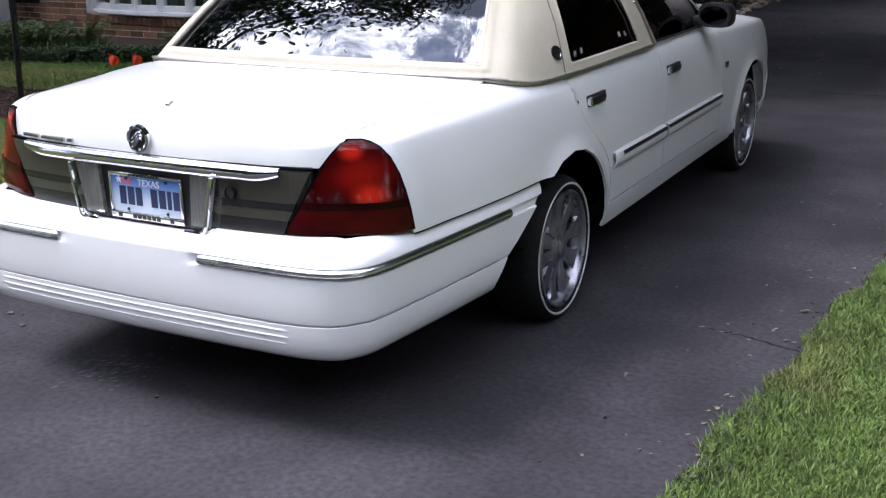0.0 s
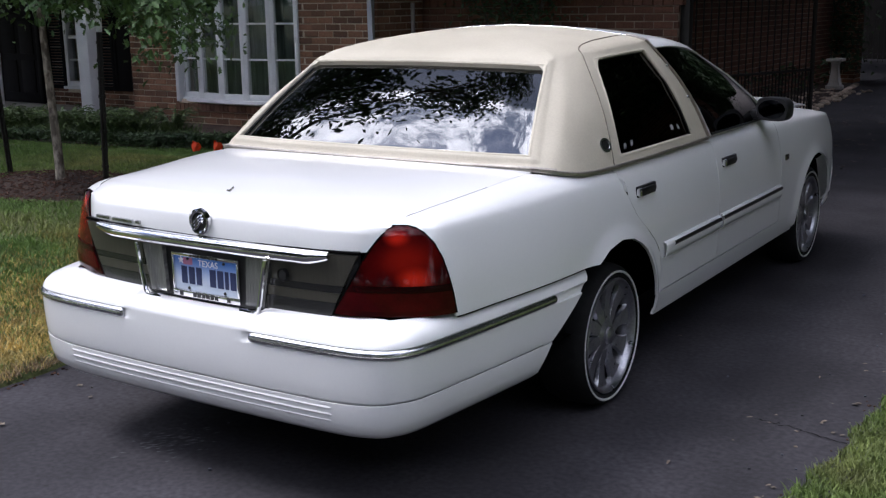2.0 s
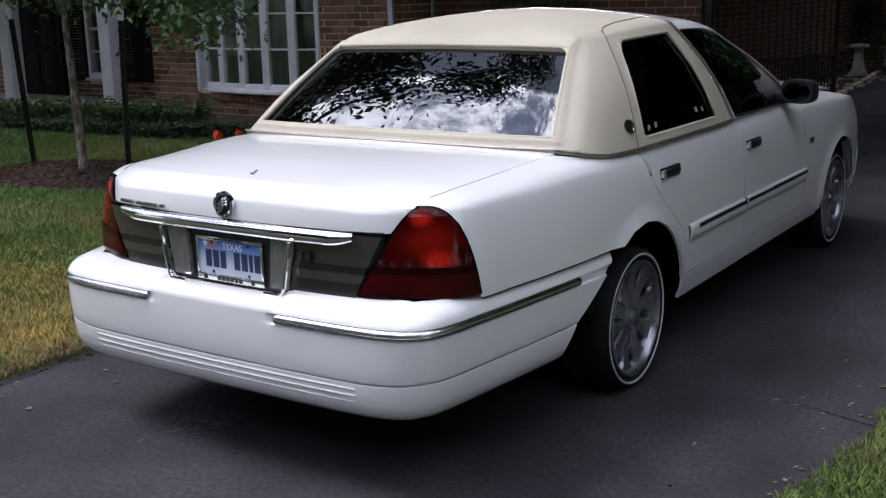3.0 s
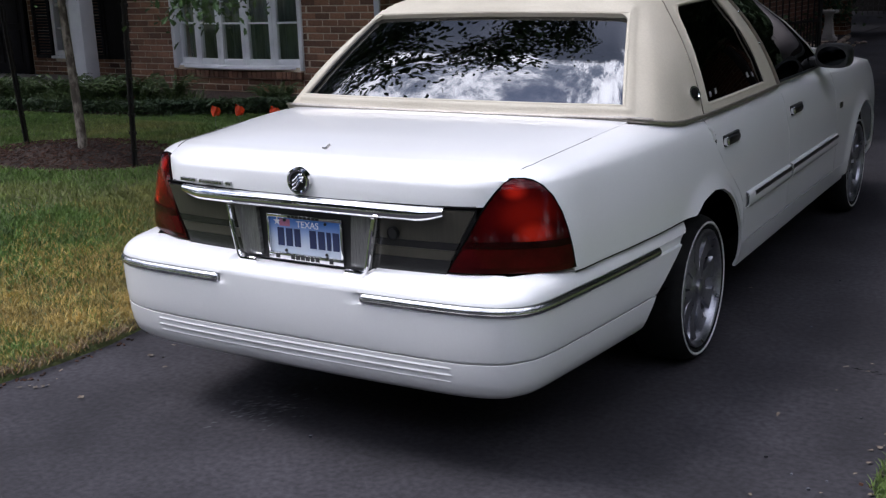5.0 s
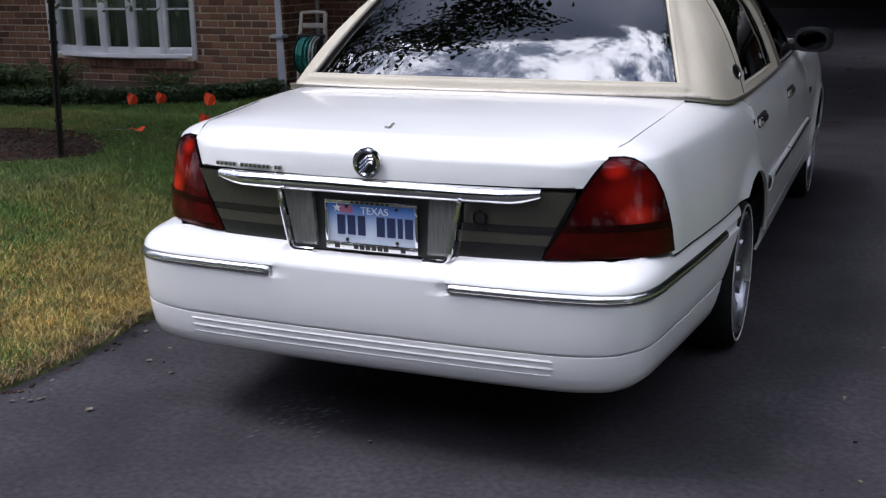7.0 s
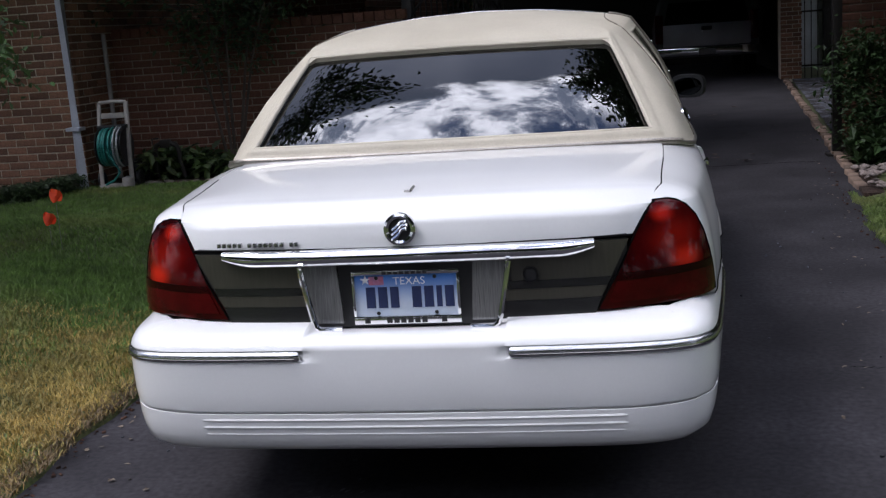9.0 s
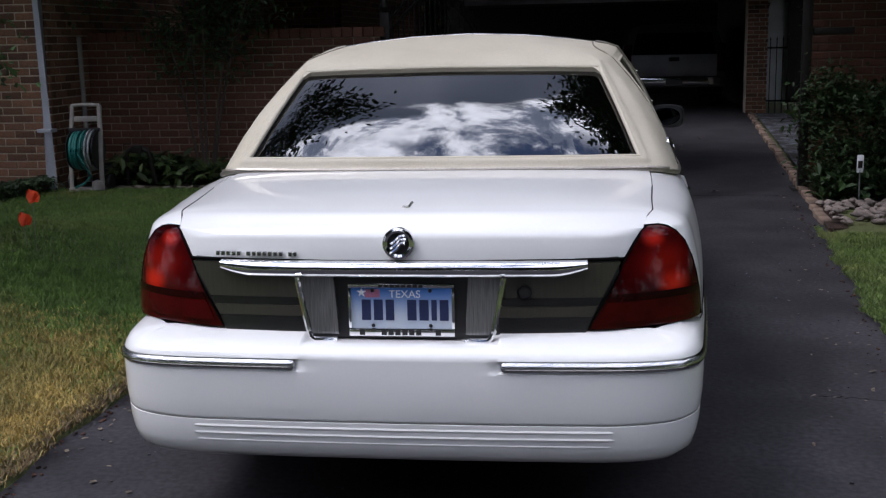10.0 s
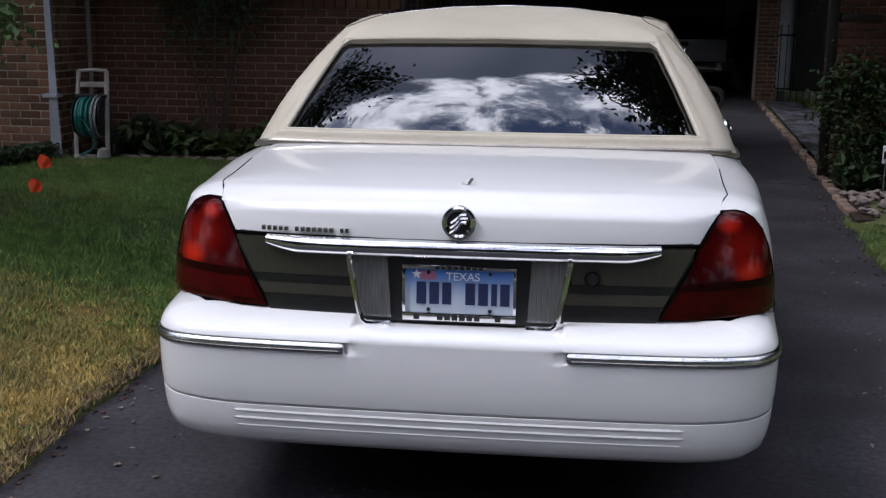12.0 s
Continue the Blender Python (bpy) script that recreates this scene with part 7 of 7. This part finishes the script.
litter += [(1.80, .74), (1.76, .53), (1.76, .37), (1.92, .67), (1.70, 2.39), (1.68, 1.9), (1.69, 1.38), (.80, 2.46), (1.35, 1.0), (1.55, 2.2), (1.62, 3.3), (1.2, 4.6), (-1.05, -.05), (-1.0, .35), (-1.12, .9)]
for k in range(46):
    y = r.uniform(7.0, 18)
    litter.append((right_edge(y) - abs(r.gauss(0, .12)), y))
for x, y in litter:
    o = new("fallen_leaf", LEAF_M[r.randrange(4)])
    s = r.uniform(.25, .62)
    o.matrix_world = Matrix.LocRotScale((x, y, .002), Euler((r.uniform(-.15, .15), r.uniform(-.15, .15), r.uniform(0, 6.3))), (s, s, s))
    tagged(o, "small dry leaf fallen on the asphalt", "leaf", "fallen leaves")
grit = []
for k in range(110):
    y = r.uniform(-1.2, 7.5)
    side = r.random()
    x = right_edge(y) - abs(r.gauss(0, .25)) if side < .45 else (-1.42 + abs(r.gauss(0, .18)) if side < .8 else r.uniform(-1.3, right_edge(y)))
    s = r.uniform(.002, .006)
    grit.append(moved(box(-s, s, -s * .8, s * .8, 0, s * 1.2), pose(x, y, 0, 0, 0, r.uniform(0, 90))))
tagged(solid("grit", join(*grit), M_GRAVEL, smooth=False), "small bits of gravel and grit on the asphalt", "gravel", kind="stuff")
# pale scuffs where a plate has scraped the asphalt
M_SCUFF = material("scraped_asphalt", (0.12, 0.12, 0.13), 0.85, scale=40.0, other=(0.06, 0.06, 0.066), speck=0.5)
V, F = [], []
for k in range(90):
    x, y = -.33 + r.gauss(0, .075), .19 + r.gauss(0, .075)
    a, ln, w = radians(52 + r.gauss(0, 14)), r.uniform(.008, .022), r.uniform(.002, .005)
    dx, dy = math.cos(a), math.sin(a)
    o = len(V)
    V += [(x - dx * ln, y - dy * ln, .0042), (x + dy * w, y - dx * w, .0042), (x + dx * ln, y + dy * ln, .0042), (x - dy * w, y + dx * w, .0042)]
    F.append((o, o + 1, o + 2, o + 3))
tagged(solid("scuff_marks", (V, F), M_SCUFF, smooth=False), "pale scrape marks on the asphalt behind the car", "scuff marks", kind="stuff")
ped = thing("stone_pedestal", "pale stone pedestal with a flat cap beside the far driveway", "pedestal", (-2.42, 17.3, .03))
ped.scale = (.75, .75, .85)
solid("base", box(-.17, .17, -.17, .17, -.02, .06, .01), M_CONCRETE, ped)
rows = [[(sx * w, sy * w, z) for sx, sy in ((-1, -1), (1, -1), (1, 1), (-1, 1))] for w, z in ((.14, .06), (.11, .12), (.085, .30), (.075, .46), (.10, .54))]
solid("shaft", grid(rows, closed_u=True), M_CONCRETE, ped, smooth=False)
solid("cap", box(-.18, .18, -.18, .18, .54, .60, .012), M_CONCRETE, ped, "flat pale cap")
# damp dark leaves on the far driveway
WET = [mesh_of("fallen_leaf", [tuple(p.co) for p in m.vertices], [tuple(p.vertices) for p in m.polygons], M_WETLEAF, smooth=False) for m in LEAF_M]
for k in range(150):
    y = 7.6 + 6.5 * r.random()
    x = -1.2 + abs(r.gauss(0, 1.1)) if r.random() < .6 else r.uniform(-1.0, 2.2)
    o = new("fallen_leaf", WET[r.randrange(4)])
    s = r.uniform(.9, 2.3)
    o.matrix_world = Matrix.LocRotScale((min(x, 2.2), y, .002), Euler((r.uniform(-.1, .1), r.uniform(-.1, .1), r.uniform(0, 6.3))), (s, s, s * .8))
    tagged(o, "damp dark leaf lying on the asphalt", "leaf", "fallen leaves")
# crumbs of soil and thatch along the lawns' edges
crumbs = []
for k in range(520):
    y = r.uniform(-2.0, 7.2)
    left = r.random() < .68
    x = -1.44 + wobble(y, 0) + abs(r.gauss(0, .022)) if left else right_edge(y) + wobble(y, 1.0) - abs(r.gauss(0, .03))
    q = r.uniform(.002, .008)
    crumbs.append(moved(box(-q, q, -q * r.uniform(.3, 1), q * .6, -.002, q * r.uniform(.4, 1.0)), pose(x, y, .001, r.uniform(-20, 20), r.uniform(-20, 20), r.uniform(0, 180))))
tagged(solid("edge_debris", join(*crumbs), M_CHIP, smooth=False), "brown crumbs of soil and thatch along the lawn edge", "debris", kind="stuff")
# cracks in the asphalt
def crack(pts, w, seed):
    rr = random.Random(seed)
    L, R = [], []
    for i in range(41):
        x, y = spline(pts, i / 40 * (len(pts) - 1))
        x, y = x + rr.gauss(0, .006), y + rr.gauss(0, .006)
        k = w * rr.uniform(.4, 1.3)
        L.append((x, y - k, .0045)), R.append((x, y + k, .0045))
    return grid([L, R])


tagged(solid("crack", crack([(1.46, 1.585), (1.56, 1.57), (1.68, 1.55), (1.86, 1.50)], .0026, 1), M_GAP), "fine crack in the asphalt", "crack", kind="structure")
tagged(solid("crack", crack([(.6, 7.5), (1.2, 7.55), (1.9, 7.62), (2.3, 7.6)], .006, 2), M_GAP), "fine crack in the asphalt", "crack", kind="structure")

# ---- bricks, laid last ----
brick_face(wall_front, pose(-9.03, HY, 0), 4.11, -.02, 2.74, M_BRICK, [(WX0 - .05 + 9.03, WX1 + .05 + 9.03, WZ0 - .06, WZ1 + .02)], 300, (2.6, .75))
solid("lintel_brick", join(*[box(WX0 - .05 + k * .0775, WX0 - .05 + k * .0775 + .066, HY - .016, HY + .03, WZ1 + .03, WZ1 + .235) for k in range(27)]), M_BRICK, wall_front, smooth=False)["kind"] = "stuff"
for k in range(27):
    solid("sill_brick", box(WX0 - .05 + k * .0775, WX0 - .05 + k * .0775 + .066, HY - .045, HY + .03, WZ0 - .135, WZ0 - .05, .004), M_BRICK, wall_front, smooth=False)
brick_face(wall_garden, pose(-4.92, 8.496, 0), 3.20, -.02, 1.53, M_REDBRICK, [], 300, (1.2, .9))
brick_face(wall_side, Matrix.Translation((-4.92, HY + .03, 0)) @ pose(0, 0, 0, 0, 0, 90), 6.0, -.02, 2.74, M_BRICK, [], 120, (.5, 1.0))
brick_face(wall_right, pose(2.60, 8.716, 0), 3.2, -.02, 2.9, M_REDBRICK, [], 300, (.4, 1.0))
brick_face(wall_right, Matrix.Translation((2.596, 8.95, 0)) @ pose(0, 0, 0, 0, 0, -90), .22, -.02, 2.9, M_REDBRICK, [], 0)
brick_face(wall_porch, pose(-15.6, 8.946, 0), 6.57, -.02, 2.4, M_BRICK, [(-12.13 + 15.6, -11.33 + 15.6, .32, 2.0), (-13.85 + 15.6, -12.65 + 15.6, -.1, 2.25)], 200, (6.0, .8))
brick_face(wall_wing, pose(-5.2, 11.996, 0), 2.25, 1.2, 2.14, M_REDBRICK, [], 40, (1.5, 1.6))
brick_face(wall_wing_side, Matrix.Translation((-2.95, 12.0, 0)) @ pose(0, 0, 0, 0, 0, 90), 6.9, -.02, 2.35, M_REDBRICK, [], 200, (2.0, 1.0))
brick_face(pillar_r, pose(3.27, CY - .004, 0), .37, 0, 2.1, M_BRICK, [], 60, (.2, 1))
brick_face(pillar_l, pose(-2.95, CY - .004, 0), .43, 0, 2.1, M_BRICK, [], 60, (.2, 1))
brick_face(pillar_l, Matrix.Translation((-2.516, CY, 0)) @ pose(0, 0, 0, 0, 0, 90), .42, 0, 2.1, M_BRICK, [], 0)
